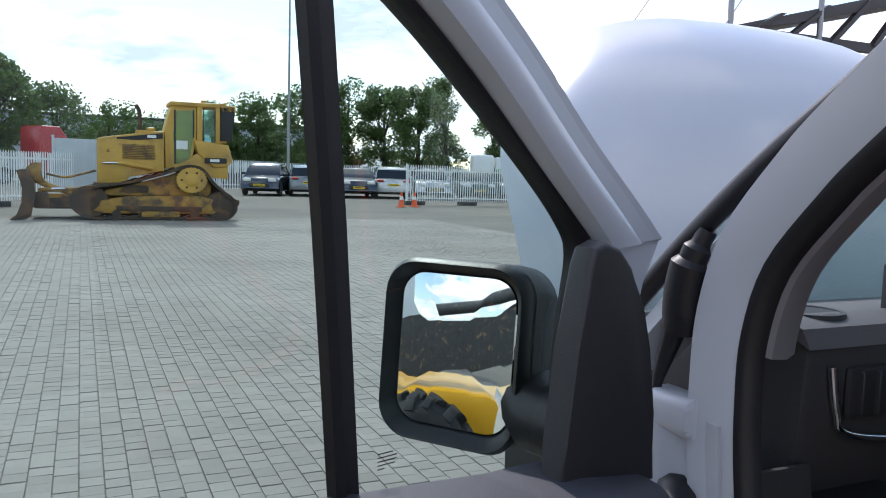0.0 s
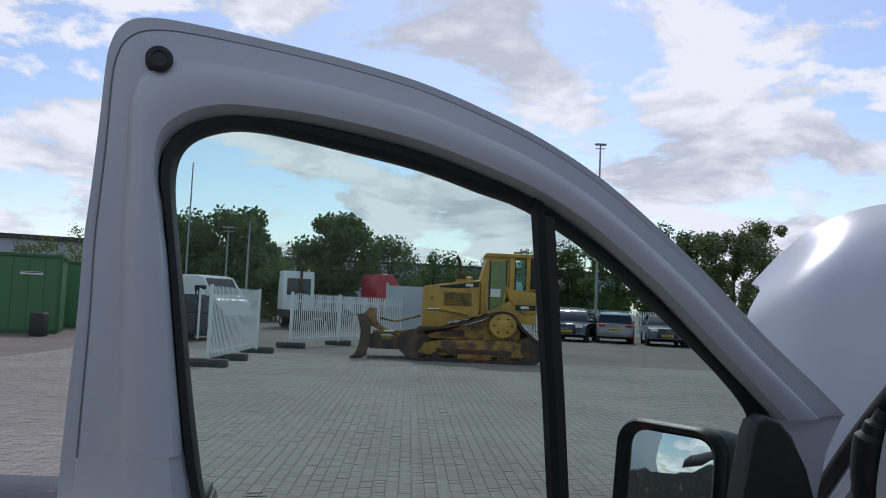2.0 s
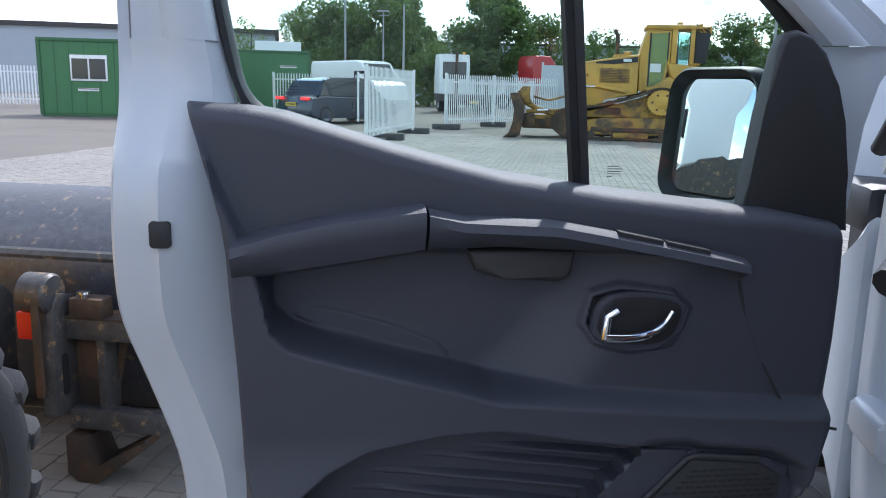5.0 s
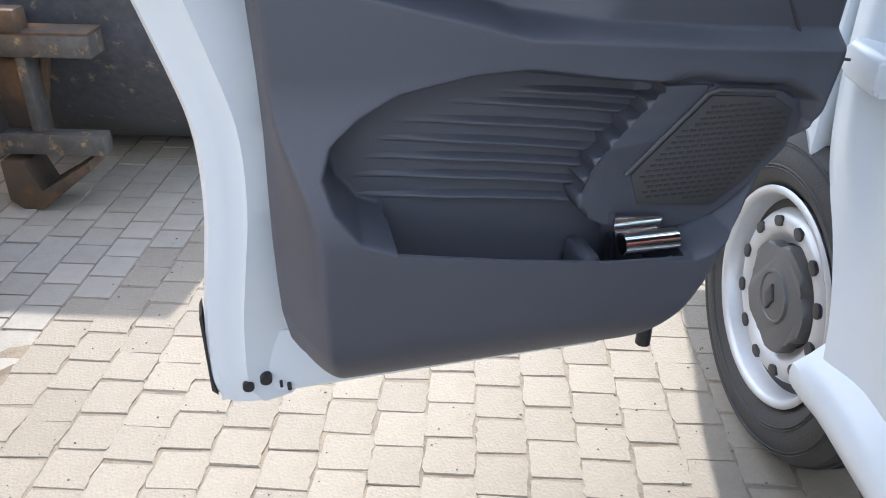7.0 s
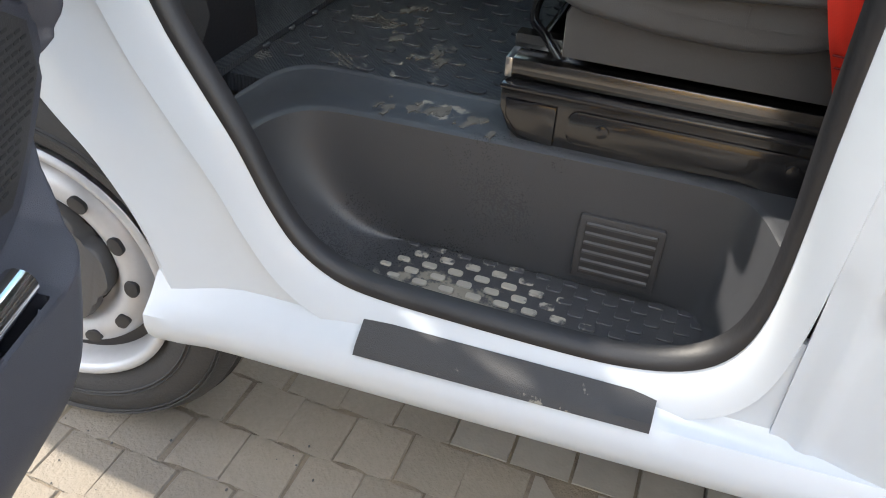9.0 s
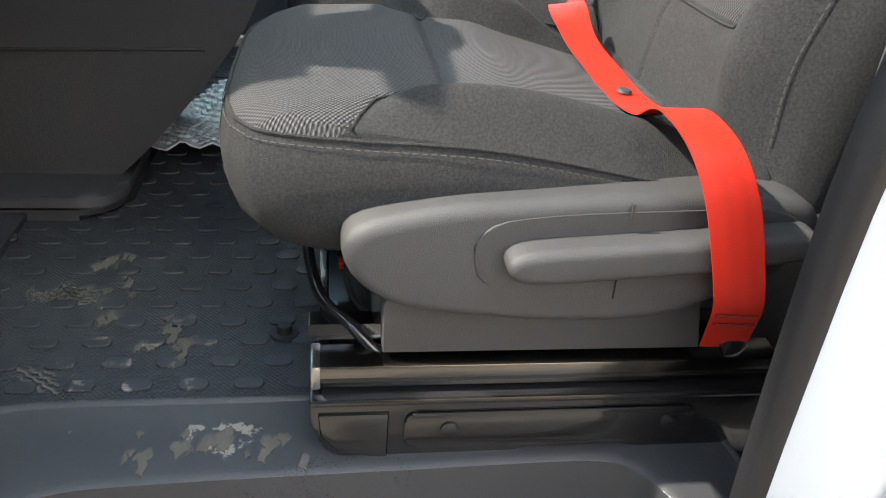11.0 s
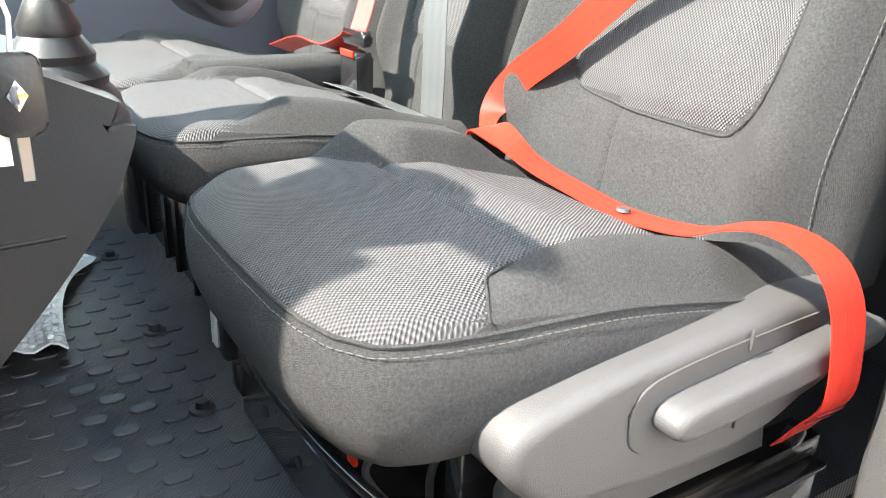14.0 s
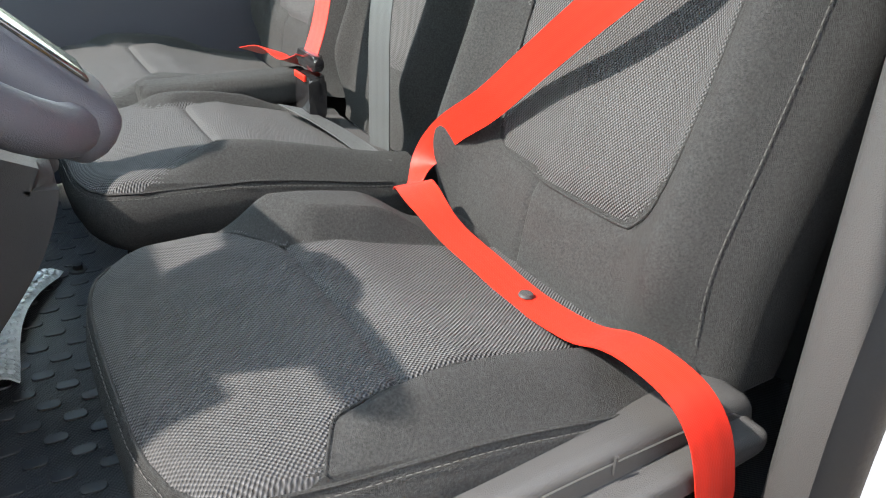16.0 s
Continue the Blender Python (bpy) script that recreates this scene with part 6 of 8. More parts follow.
part("slide_bar", tube(curve([(0.196, -0.485, 0.696), (0.205, -0.465, 0.700), (0.225, -0.440, 0.718), (0.275, -0.410, 0.722), (0.40, -0.395, 0.722), (0.54, -0.395, 0.722), (0.62, -0.410, 0.722), (0.64, -0.45, 0.715), (0.64, -0.52, 0.70)], 48), 0.0062, 10), STEELBLK, seat, "black tubular slide handle")
part("seat_frame", box(0.23, 0.62, -0.80, -0.45, 0.790, 0.835, 0.01), STEELBLK, seat, "black seat frame")
for x in (0.26, 0.61):
    part("frame_leg", box(x - 0.012, x + 0.012, -0.52, -0.46, 0.712, 0.80, 0.004), STEELBLK, seat)
part("plug", box(0.365, 0.405, -0.462, -0.440, 0.710, 0.738, 0.003), mat("brown_connector", (0.045, 0.016, 0.013), 0.4), seat, "brown cable connector")
part("plug_black", box(0.40, 0.43, -0.455, -0.430, 0.690, 0.715, 0.003), STEELBLK, seat)
part("plug_tag", box(0.385, 0.40, -0.437, -0.432, 0.682, 0.690, 0.001), RED, seat)
for pth in ([(0.31, -0.50, 0.77), (0.305, -0.47, 0.72), (0.31, -0.47, 0.67), (0.335, -0.46, 0.655)], [(0.37, -0.45, 0.71), (0.375, -0.44, 0.68), (0.35, -0.45, 0.66), (0.33, -0.47, 0.652)], [(0.45, -0.47, 0.75), (0.43, -0.45, 0.72), (0.415, -0.44, 0.71)]):
    part("cable", tube(curve(pth, 18), 0.004, 8), DASH, seat, "grey cable")
part("belt_anchor", lathe([(0.176, 0.014), (0.166, 0.013), (0.164, 0.008), (0.164, 0.001)], "x", 6, (0, -0.797, 0.728)), STEELBLK, seat, "hexagonal belt bolt")

# red seat belt lying across the driver seat
belt = thing("seat_belt", (0, 0, 0), "red seat belt lying across the driver seat", "seat belt", "seat belts")
lap = curve([(0.174, -0.790, 0.722), (0.146, -0.775, 0.765), (0.119, -0.758, 0.808), (0.112, -0.740, 0.860), (0.113, -0.722, 0.910), (0.128, -0.706, 0.945), (0.165, -0.698, 0.957), (0.210, -0.705, 0.945), (0.262, -0.712, 0.922), (0.346, -0.716, 0.910), (0.427, -0.714, 0.916), (0.485, -0.708, 0.926), (0.535, -0.706, 0.941), (0.582, -0.711, 0.948), (0.600, -0.716, 0.938)], 72)
acr = []
for k in range(len(lap)):
    t = k / (len(lap) - 1)
    acr.append(Vector((0.0, 1, 0.05)).lerp(Vector((-0.28, 0.95, 0.06)), smooth01((t - 0.25) / 0.4)).lerp(Vector((0.57, 0.78, -0.26)), smooth01((t - 0.80) / 0.17)))
part("lap_strap", ribbon(lap, acr, 0.046, 0.0014), RED, belt, "bright red webbing")
dia = curve([(0.602, -0.722, 0.936), (0.628, -0.750, 0.957), (0.604, -0.768, 1.000), (0.530, -0.775, 1.053), (0.463, -0.788, 1.116), (0.375, -0.800, 1.192), (0.24, -0.84, 1.31), (0.12, -0.90, 1.42)], 40)
part("shoulder_strap", ribbon(dia, [Vector((0.57, 0.78, -0.26)).lerp(Vector((0.60, 0.25, 0.76)), smooth01(k / 11)) for k in range(len(dia))], [0.020 + 0.020 * smooth01(k / 9) for k in range(len(dia))], 0.0014), RED, belt, "bright red webbing")
part("belt_button", lathe([(0.0, 0.008), (0.003, 0.007), (0.004, 0.001)], "z", 16), DASH, belt, "black stop button").matrix_local = pose(0.352, -0.716, 0.9115, 4)
for k in (6, 8):
    part("anchor_stitch", tube([lap[k] + acr[k].normalized() * j + Vector((-0.0016, 0, -0.0006)) for j in (-0.020, 0.020)], 0.0011, 6), THREAD, belt, "dark stitching across the webbing")

# passenger bench
bench = thing("passenger_bench", (0, 0, 0), "dark grey cloth double passenger bench", "bench seat")
for x0, x1 in ((0.768, 1.125), (1.135, 1.60)):
    r2, k2 = seat_pad(x0, x1, -0.365, -0.82, 0.924, 65, 0.014, 0.014)
    part("bench_cushion", wrap_pad(r2, k2, 0.10), [CLOTH, MESH], bench, "dark cloth cushion with a mesh centre")
    pad_cords(r2, bench)
    backrest(x0 + 0.03, x1 - 0.01, -0.83, 0.88, 1.50, 0.18, INS, "bench_backrest", bench, MESHB)
part("bench_divider", prism(rounded(1.095, 1.165, 0.90, 0.955, 0.02), -0.78, -0.50, "y", 0.015, 3), CLOTH, bench, "cloth covered tunnel between the cushions")
part("bench_box", box(0.78, 1.55, -0.82, -0.46, 0.60, 0.80, 0.01), STEELBLK, bench, "black bench base")
for x in (0.80, 1.35):
    part("bench_leg", prism([(x - 0.02, 0.598), (x - 0.015, 0.80), (x + 0.03, 0.80), (x + 0.03, 0.598)], -0.47, -0.43, "y", 0.006), STEELBLK, bench, "black bench leg")
for x in (0.862, 0.905, 0.985, 1.09, 1.16, 1.29):
    part("bench_rib", tube([(x, -0.455, 0.61), (x, -0.455, 0.78)], 0.006, 6), STEELBLK, bench)
part("paper_tag", box(0.804, 0.826, -0.4305, -0.4275, 0.609, 0.684), PAPER, bench, "white paper tag")
part("tilt_handle", tube([(0.80, -0.44, 0.765), (0.80, -0.405, 0.775)], 0.011, 12), TRIM2, bench, "grey release handle")
# buckles and belts of the bench
buckle = thing("belt_buckle", (0, 0, 0), "black buckle with a red belt plugged in", "buckle")
part("buckle_body", prism(rounded(0.985, 1.045, 0.905, 0.975, 0.008), -0.765, -0.735, "y", 0.006), STEELBLK, buckle, "black buckle housing")
part("buckle_button", box(0.992, 1.038, -0.734, -0.730, 0.968, 0.978, 0.001), RED, buckle, "red release button")
part("buckle_tongue", prism(rounded(0.975, 1.055, 0.985, 1.010, 0.008), -0.758, -0.742, "y", 0.004), STEELBLK, buckle, "black belt tongue")
pb = thing("seat_belt", (0, 0, 0), "red seat belt of the passenger bench", "seat belt", "seat belts")
up_ = curve([(1.015, -0.75, 1.00), (1.025, -0.775, 1.06), (1.04, -0.80, 1.16), (1.05, -0.83, 1.28), (1.06, -0.87, 1.42)], 24)
part("shoulder_strap", ribbon(up_, [Vector((1, 0.1, 0))] * len(up_), 0.046, 0.0014), RED, pb, "bright red webbing")
lp_ = curve([(1.02, -0.75, 1.0), (1.07, -0.765, 0.985), (1.15, -0.765, 0.962), (1.26, -0.765, 0.962), (1.42, -0.775, 0.925)], 24)
part("lap_strap", ribbon(lp_, [Vector((0.15, 1, 0.35))] * len(lp_), 0.046, 0.0014), RED, pb, "bright red webbing")
gb = thing("seat_belt", (0, 0, 0), "grey seat belt of the middle seat", "seat belt", "seat belts")
g_ = curve([(0.84, -0.79, 0.90), (0.83, -0.785, 0.98), (0.835, -0.79, 1.10), (0.84, -0.82, 1.25), (0.85, -0.87, 1.45)], 24)
part("shoulder_strap", ribbon(g_, [Vector((1, 0.25, 0))] * len(g_), 0.046, 0.0014), GREYBELT, gb, "grey webbing")
g2_ = curve([(0.80, -0.765, 0.900), (0.87, -0.755, 0.908), (0.95, -0.74, 0.915), (1.03, -0.72, 0.920)], 20)
part("lap_strap", ribbon(g2_, [Vector((0.5, 1, 0.2))] * len(g2_), 0.046, 0.0014), GREYBELT, gb, "grey webbing")

# floor mat: raised ovals and clips
ov = bmesh.new()
random.seed(9)
for r in range(-5, 30):
    for c in range(-9, 12):
        x, y = 0.483 + r * 0.0389, -0.192 - 0.0575 * c - (0.02875 if r % 2 else 0)
        if x > 0.72 and y > -0.10 or y < -0.40 or x > 1.6 or x < (0.275 if y < -0.03 else 0.19) or y > 0.15:
            continue
        zt = 0.6008 if y < 0 else 0.606 + 0.04 * y
        prism(rounded(-0.0160, 0.0160, -0.0092, 0.0092, 0.0085, 4), zt - 0.0048, zt, "z", 0.0012, 2, ov, Matrix.Translation((x, y, 0)) @ Matrix.Rotation(radians(90 + random.uniform(-3, 3)), 4, "Z"))
tagged(part("mat_stud", ov, MATSTUD, van, "raised oval studs of the floor mat, some with dried mud", sharp=20), kind="stuff")
for x in (0.377, 0.679, 0.913, 1.230):
    part("mat_clip", lathe([(0.598, 0.017), (0.602, 0.016), (0.603, 0.009), (0.612, 0.008), (0.613, 0.001)], "z", 20, (x, -0.369, 0)), RUBBER, van, "black mat fixing clip")
# clutch pedal below the dashboard
clutch = thing("clutch_pedal", (0, 0, 0), "pedal with a worn ribbed pad below the dashboard", "pedal")
at_ = pose(0.392, 0.078, 0.690, -48)
part("pedal_pad", box(-0.040, 0.040, -0.006, 0.006, -0.030, 0.030, 0.004, 3), RUBBER, clutch, "black rubber pedal pad").matrix_local = at_
for k in range(6):
    part("pad_rib", box(-0.036, 0.036, -0.0090, -0.0055, -0.0265 + k * 0.0096, -0.0215 + k * 0.0096, 0.0010, 1), SILVER, clutch, "worn pale rib").matrix_local = at_
part("pedal_arm", tube(curve([(0.392, 0.085, 0.695), (0.395, 0.130, 0.740), (0.40, 0.170, 0.84), (0.40, 0.180, 0.95)], 16), 0.008, 8), STEELBLK, clutch, "black pedal arm")
# dried tread prints and blotches of mud
def tread_print(x, y, turn, w, h):
    bm = bmesh.new()
    n = int(h / 0.0065)
    for k in range(n):
        b = -h / 2 + h * k / n
        half = w / 2 * math.sqrt(max(0.05, 1 - (2 * b / h) ** 2)) * random.uniform(0.7, 1.0)
        pts = [(a, b + 0.0016 * math.sin(a * 420 + k)) for a in np.linspace(-half, half, 14)]
        pts += [(a, b + 0.0030 + 0.0016 * math.sin(a * 420 + k)) for a, _ in pts[::-1]]
        prism(pts, 0.0, 0.0009, "z", bm=bm)
    ob = part("tread_print", bm, DUST, van, "dried muddy shoe print on the mat", smooth=False)
    tagged(ob, kind="stuff").matrix_local = pose(x, y, 0.5985, 0, 0, turn)


DUST = mat("pale_dried_mud", (0.095, 0.090, 0.080), 0.9, 0, 0.3, 60, 400)
random.seed(17)
for x, y, turn, w, h in [(0.474, -0.083, 20, 0.05, 0.06), (0.463, -0.125, 60, 0.05, 0.04), (0.301, -0.12, 50, 0.07, 0.03), (0.262, -0.007, 70, 0.04, 0.03), (0.465, -0.109, 40, 0.05, 0.04), (0.627, 0.22, 30, 0.05, 0.04)]:
    tread_print(x, y, turn, w, h)
blot = bmesh.new()
for n_, (x, y) in enumerate([(0.186, -0.278), (0.204, -0.321), (0.169, -0.366), (0.185, -0.251), (0.522, -0.159), (0.402, -0.248), (0.443, -0.164), (0.366, -0.221), (0.351, -0.268), (0.543, -0.13)]):
    for k in range(5):
        r0, ph = random.uniform(0.004, 0.012), random.uniform(0, 6)
        cx, cy = x + random.gauss(0, 0.018), y + random.gauss(0, 0.012)
        prism([(cx + r0 * (1 + 0.45 * math.sin(3 * a + ph) + 0.2 * math.sin(7 * a)) * math.cos(a), cy + 0.6 * r0 * (1 + 0.4 * math.sin(2 * a + ph)) * math.sin(a)) for a in np.linspace(0, 6.283, 18, endpoint=False)], 0.5975, (0.6030 if n_ < 4 else 0.6002) + 0.00015 * k + 0.00002 * n_, "z", bm=blot)
tagged(part("mud_blotch", blot, DUST, van, "small blotches of dried mud", smooth=False), kind="stuff")
# bubble wrap on the floor
bw = []
random.seed(2)
for j in range(15):
    row = []
    for i in range(19):
        a, b = i / 18, j / 14
        p = Vector((0.88 + 0.34 * a, -0.10 - 0.10 * a - 0.15 * b + 0.03 * math.sin(3 * a), 0.603 + 0.020 * abs(math.sin(4.0 * a + 2.4 * b)) + 0.012 * math.sin(9 * b) ** 2))
        row.append(p)
    bw.append(row)
wrap = part("bubble_wrap", sheet(bw, 0.003), BUBBLE, None)
tagged(wrap, "crumpled sheet of clear bubble wrap on the cab floor", "bubble wrap")
bb = bmesh.new()
for j in range(1, 14):
    for i in range(1, 18):
        p = bw[j][i]
        lathe([(0.0, 0.007), (0.003, 0.005), (0.0042, 0.001)], "z", 7, p + Vector((0, 0, 0.001)), bb)
tagged(part("bubble", bb, BUBBLE, wrap), kind="stuff")
# key on its tag, hanging from the ignition
key = thing("car_key", (0, 0, 0), "black car key with a white paper tag hanging from the column", "key")
KM = pose(0.412, -0.197, 1.052, 0, 0, -92)
for nm, bmx, mt, lb in (("key_head", prism(rounded(-0.017, 0.017, -0.028, 0.028, 0.010), -0.006, 0.006, "y", 0.003), RUBBER, "black key head"),
                        ("key_badge", prism([(0, 0.011), (0.007, 0), (0, -0.011), (-0.007, 0)], -0.0075, -0.006, "y", 0.0005), CHROME, "plain bright badge"),
                        ("key_blade", box(-0.004, 0.004, -0.0015, 0.0015, -0.060, -0.028, 0.0005, 1), RAIL, "steel key blade"),
                        ("key_ring", tube([(0, 0, 0.028), (0.002, 0, 0.05), (-0.004, 0, 0.075)], 0.0018, 6), PAPER, ""),
                        ("paper_label", box(-0.035, -0.008, 0.007, 0.008, -0.050, 0.005), PAPER, "white paper label")):
    part(nm, bmx, mt, key, lb)
key.matrix_world = KM

# ---- yard ----
def far_ground():
    bm = bmesh.new()
    vs = [bm.verts.new(p) for p in ((-1500, -1500, -0.007), (1500, -1500, -0.007), (1500, 1500, -0.007), (-1500, 1500, -0.007))]
    bm.faces.new(vs)
    return tagged(part("ground", bm, GROUND, None), "sandy grey yard paved with worn concrete blocks", "ground", kind="structure")


ground = far_ground()


def wheel(parent, at, r, wd, rimcol, name="wheel", axis="x", side=1):
    w = new(name)
    w.parent = parent
    w.matrix_local = Matrix.Translation(at)
    h = wd / 2
    part("tyre", lathe([(-h * 0.8, r * 0.62), (-h, r * 0.72), (-h, r * 0.9), (-h * 0.75, r), (h * 0.75, r), (h, r * 0.9), (h, r * 0.72), (h * 0.8, r * 0.62)], axis, 28, cap=False), TYRE, w)
    part("rim", lathe([(-h * 0.85, r * 0.64), (-h * 0.55, r * 0.5), (-h * 0.6, r * 0.15), (-h * 0.6, 0.001)] if side > 0 else [(h * 0.85, r * 0.64), (h * 0.55, r * 0.5), (h * 0.6, r * 0.15), (h * 0.6, 0.001)], axis, 24, cap=False), rimcol, w)
    return w


# -- bulldozer: side on, blade to the left; local x along its length (blade at -x), y away, origin under the middle of the track
def bulldozer():
    d = thing("bulldozer", pose(1.04, 21.6, 0, 0, 0, -1.0) @ Matrix.Diagonal((1.19, 1, 1.03, 1)), "worn yellow crawler bulldozer with rusty tracks and a raised exhaust", "bulldozer")

    def track(y0, y1):
        loop = curve([(1.75, 0, 0.42), (1.72, 0, 0.22), (1.55, 0, 0.05), (1.2, 0, 0.03), (0, 0, 0.03), (-1.0, 0, 0.03), (-1.35, 0, 0.07), (-1.55, 0, 0.26), (-1.58, 0, 0.48), (-1.42, 0, 0.72), (-1.1, 0, 0.84), (-0.4, 0, 0.98), (0.3, 0, 1.22), (0.62, 0, 1.36),
                      (0.85, 0, 1.38), (1.05, 0, 1.28), (1.25, 0, 0.98), (1.5, 0, 0.72), (1.72, 0, 0.52), (1.75, 0, 0.42)], 120)
        tr = new("track")
        tr.parent = d
        bm = sheet([[p + Vector((0, y, 0)) for p in loop] for y in (y0, y1)], 0.05)
        part("track_belt", bm, RUSTY, tr, "rusty steel track")
        sh = bmesh.new()
        for a, b in list(zip(loop, loop[1:]))[::2]:
            m = (a + b) / 2
            ang = math.atan2(b.z - a.z, b.x - a.x)
            box(-0.055, 0.055, y0 - 0.01, y1 + 0.01, -0.045, 0.02, bm=sh, m=Matrix.Translation(m) @ Matrix.Rotation(-ang, 4, "Y"))
        part("track_shoe", sh, RUSTY, tr, smooth=False)
        return tr
    track(-0.55, -0.02)
    track(1.15, 1.68)
    part("side_cover", prism([(-1.05, 0.60), (-0.95, 0.74), (-0.35, 0.90), (0.30, 1.12), (0.58, 1.25), (0.90, 1.26), (1.06, 1.10), (1.22, 0.88), (1.20, 0.60)], -0.34, -0.06, "y", 0.03), MUDYEL, d, "muddy yellow cover inside the track")
    part("cover_plate", prism(rounded(-0.62, -0.10, 0.68, 0.86, 0.05), -0.37, -0.33, "y", 0.01), RUSTY, d)
    part("cover_plate", lathe([(-0.36, 0.12), (-0.33, 0.13)], "y", 18, (0.42, 0, 0.66)), MUDYEL, d)
    part("track_frame", prism([(-1.2, 0.22), (-1.25, 0.45), (-0.5, 0.60), (1.0, 0.62), (1.4, 0.5), (1.45, 0.25), (1.2, 0.16), (-0.9, 0.16)], -0.50, -0.06, "y", 0.03), MUDYEL, d, "muddy yellow track frame")
    part("frame_shadow_plate", prism([(-0.75, 0.24), (-0.75, 0.36), (1.0, 0.34), (1.0, 0.22)], -0.53, -0.49, "y", 0.01), RUSTY, d)
    part("roller_guard", prism(rounded(-0.25, 0.52, 0.09, 0.22, 0.03), -0.57, -0.50, "y", 0.01), MUDYEL, d)
    for x in (-0.75, -0.2, 0.3, 0.85):
        part("track_roller", lathe([(-0.54, 0.10), (-0.1, 0.10)], "y", 18, (x, 0, 0.15)), RUSTY, d)
    for x, z, r in ((-1.28, 0.46, 0.38), (1.40, 0.40, 0.34)):
        part("idler", lathe([(-0.52, r * 0.4), (-0.48, r * 0.75), (-0.50, r), (-0.08, r)], "y", 30, (x, 0, z)), RUSTY, d, "rusty idler wheel")
    teeth = []
    for k in range(96):
        a = 2 * math.pi * k / 96
        rr = 0.335 if k % 4 < 2 else 0.30
        teeth.append((0.78 + rr * math.cos(a), 1.02 + rr * math.sin(a)))
    part("sprocket", prism(teeth, -0.56, -0.46, "y", 0.008), YELLOW, d, "yellow drive sprocket")
    part("sprocket_hub", lathe([(-0.60, 0.001), (-0.60, 0.10), (-0.57, 0.16), (-0.55, 0.16)], "y", 20, (0.78, 0, 1.02)), YELLOW, d)
    for k in range(6):
        part("hub_hole", lathe([(-0.566, 0.028), (-0.563, 0.001)], "y", 10, (0.78 + 0.21 * math.cos(k * 1.047), 0, 1.02 + 0.21 * math.sin(k * 1.047))), RUSTY, d)
    part("hull", prism([(-1.2, 0.5), (-1.2, 0.9), (1.3, 1.0), (1.5, 0.7), (1.3, 0.45)], 0.0, 1.13, "y", 0.03), MUDDY, d)
    part("engine_hood", prism([(-1.12, 0.80), (-1.12, 1.98), (-1.03, 2.03), (-0.1, 2.20), (0.25, 2.25), (0.25, 1.20), (-0.5, 1.10), (-0.58, 0.80)], 0.02, 1.10, "y", 0.04), YELLOW, d, "yellow engine hood")
    part("hood_band", prism([(-0.72, 2.04), (0.22, 2.19), (0.22, 2.05), (-0.30, 1.99), (-0.72, 2.00)], 0.010, 0.03, "y"), INK, d, "dark decal band")
    part("hood_badge", box(-0.10, 0.08, 0.006, 0.02, 2.055, 2.13), PAPER, d, "plain pale badge")
    part("hood_grille", prism(rounded(-0.62, 0.06, 1.50, 1.88, 0.03), 0.010, 0.03, "y", 0.01), MUDYEL, d, "dusty slatted side grille")
    for k in range(8):
        part("grille_slat", box(-0.59, 0.03, 0.004, 0.014, 1.53 + k * 0.042, 1.542 + k * 0.042), RUSTY, d)
    part("warning_mark", prism([(-0.95, 1.66), (-0.84, 1.66), (-0.895, 1.76)], 0.008, 0.02, "y"), MUDYEL, d)
    part("hood_stack", prism(rounded(-0.32, 0.02, 2.16, 2.26, 0.04), 0.4, 0.8, "y", 0.02), YELLOW, d)
    part("pusher_arm", box(-2.3, 0.3, -0.10, 0.05, 0.50, 0.62, 0.02), MUDYEL, d, "yellow push arm")
    part("lift_cylinder", tube([(-0.70, -0.02, 1.42), (0.0, -0.02, 1.28)], 0.055, 12), YELLOW, d, "yellow hydraulic cylinder")
    part("cylinder_rod", tube([(-1.0, -0.02, 1.40), (-0.70, -0.02, 1.40)], 0.028, 10), CHROME, d, "bright cylinder rod")
    part("cab_wall", prism([(0.28, 1.30), (0.25, 2.25), (0.36, 2.72), (0.42, 2.95), (1.38, 2.98), (1.40, 2.90), (0.46, 2.86), (0.42, 2.2), (0.42, 1.30)], 0.05, 1.10, "y", 0.02), YELLOW, d, "yellow cab frame")
    part("cab_roof", box(0.36, 1.45, -0.02, 1.18, 2.90, 3.01, 0.03), YELLOW, d, "yellow cab roof")
    part("cab_post", box(0.94, 1.06, 0.02, 0.12, 2.0, 2.95, 0.01), YELLOW, d)
    part("cab_post", box(1.34, 1.44, 0.02, 0.12, 2.0, 2.95, 0.01), YELLOW, d)
    part("cab_post", box(0.94, 1.06, 1.02, 1.12, 2.0, 2.95, 0.01), YELLOW, d)
    part("cab_door_frame", prism([(0.40, 1.34), (0.36, 2.2), (0.44, 2.84), (0.92, 2.86), (0.92, 2.05), (0.80, 1.36)], 0.03, 0.05, "y"), YELLOW, d)
    part("door_glass", prism([(0.47, 1.42), (0.43, 2.2), (0.51, 2.78), (0.86, 2.80), (0.86, 2.10), (0.76, 1.44)], 0.022, 0.028, "y"), CABGLASS, d, "tinted cab door glass")
    part("side_glass", box(1.08, 1.33, 0.04, 0.046, 2.05, 2.82), CABGLASS, d, "tinted side glass")
    part("cab_back", box(0.44, 1.40, 1.05, 1.08, 2.0, 2.85), CABGLASS, d)
    part("cab_paper", box(0.50, 0.74, 0.016, 0.020, 1.80, 2.02), PAPER, d, "paper sheet on the door glass")
    part("cab_seat", box(0.85, 1.15, 0.4, 0.8, 1.6, 2.3, 0.05), INK, d)
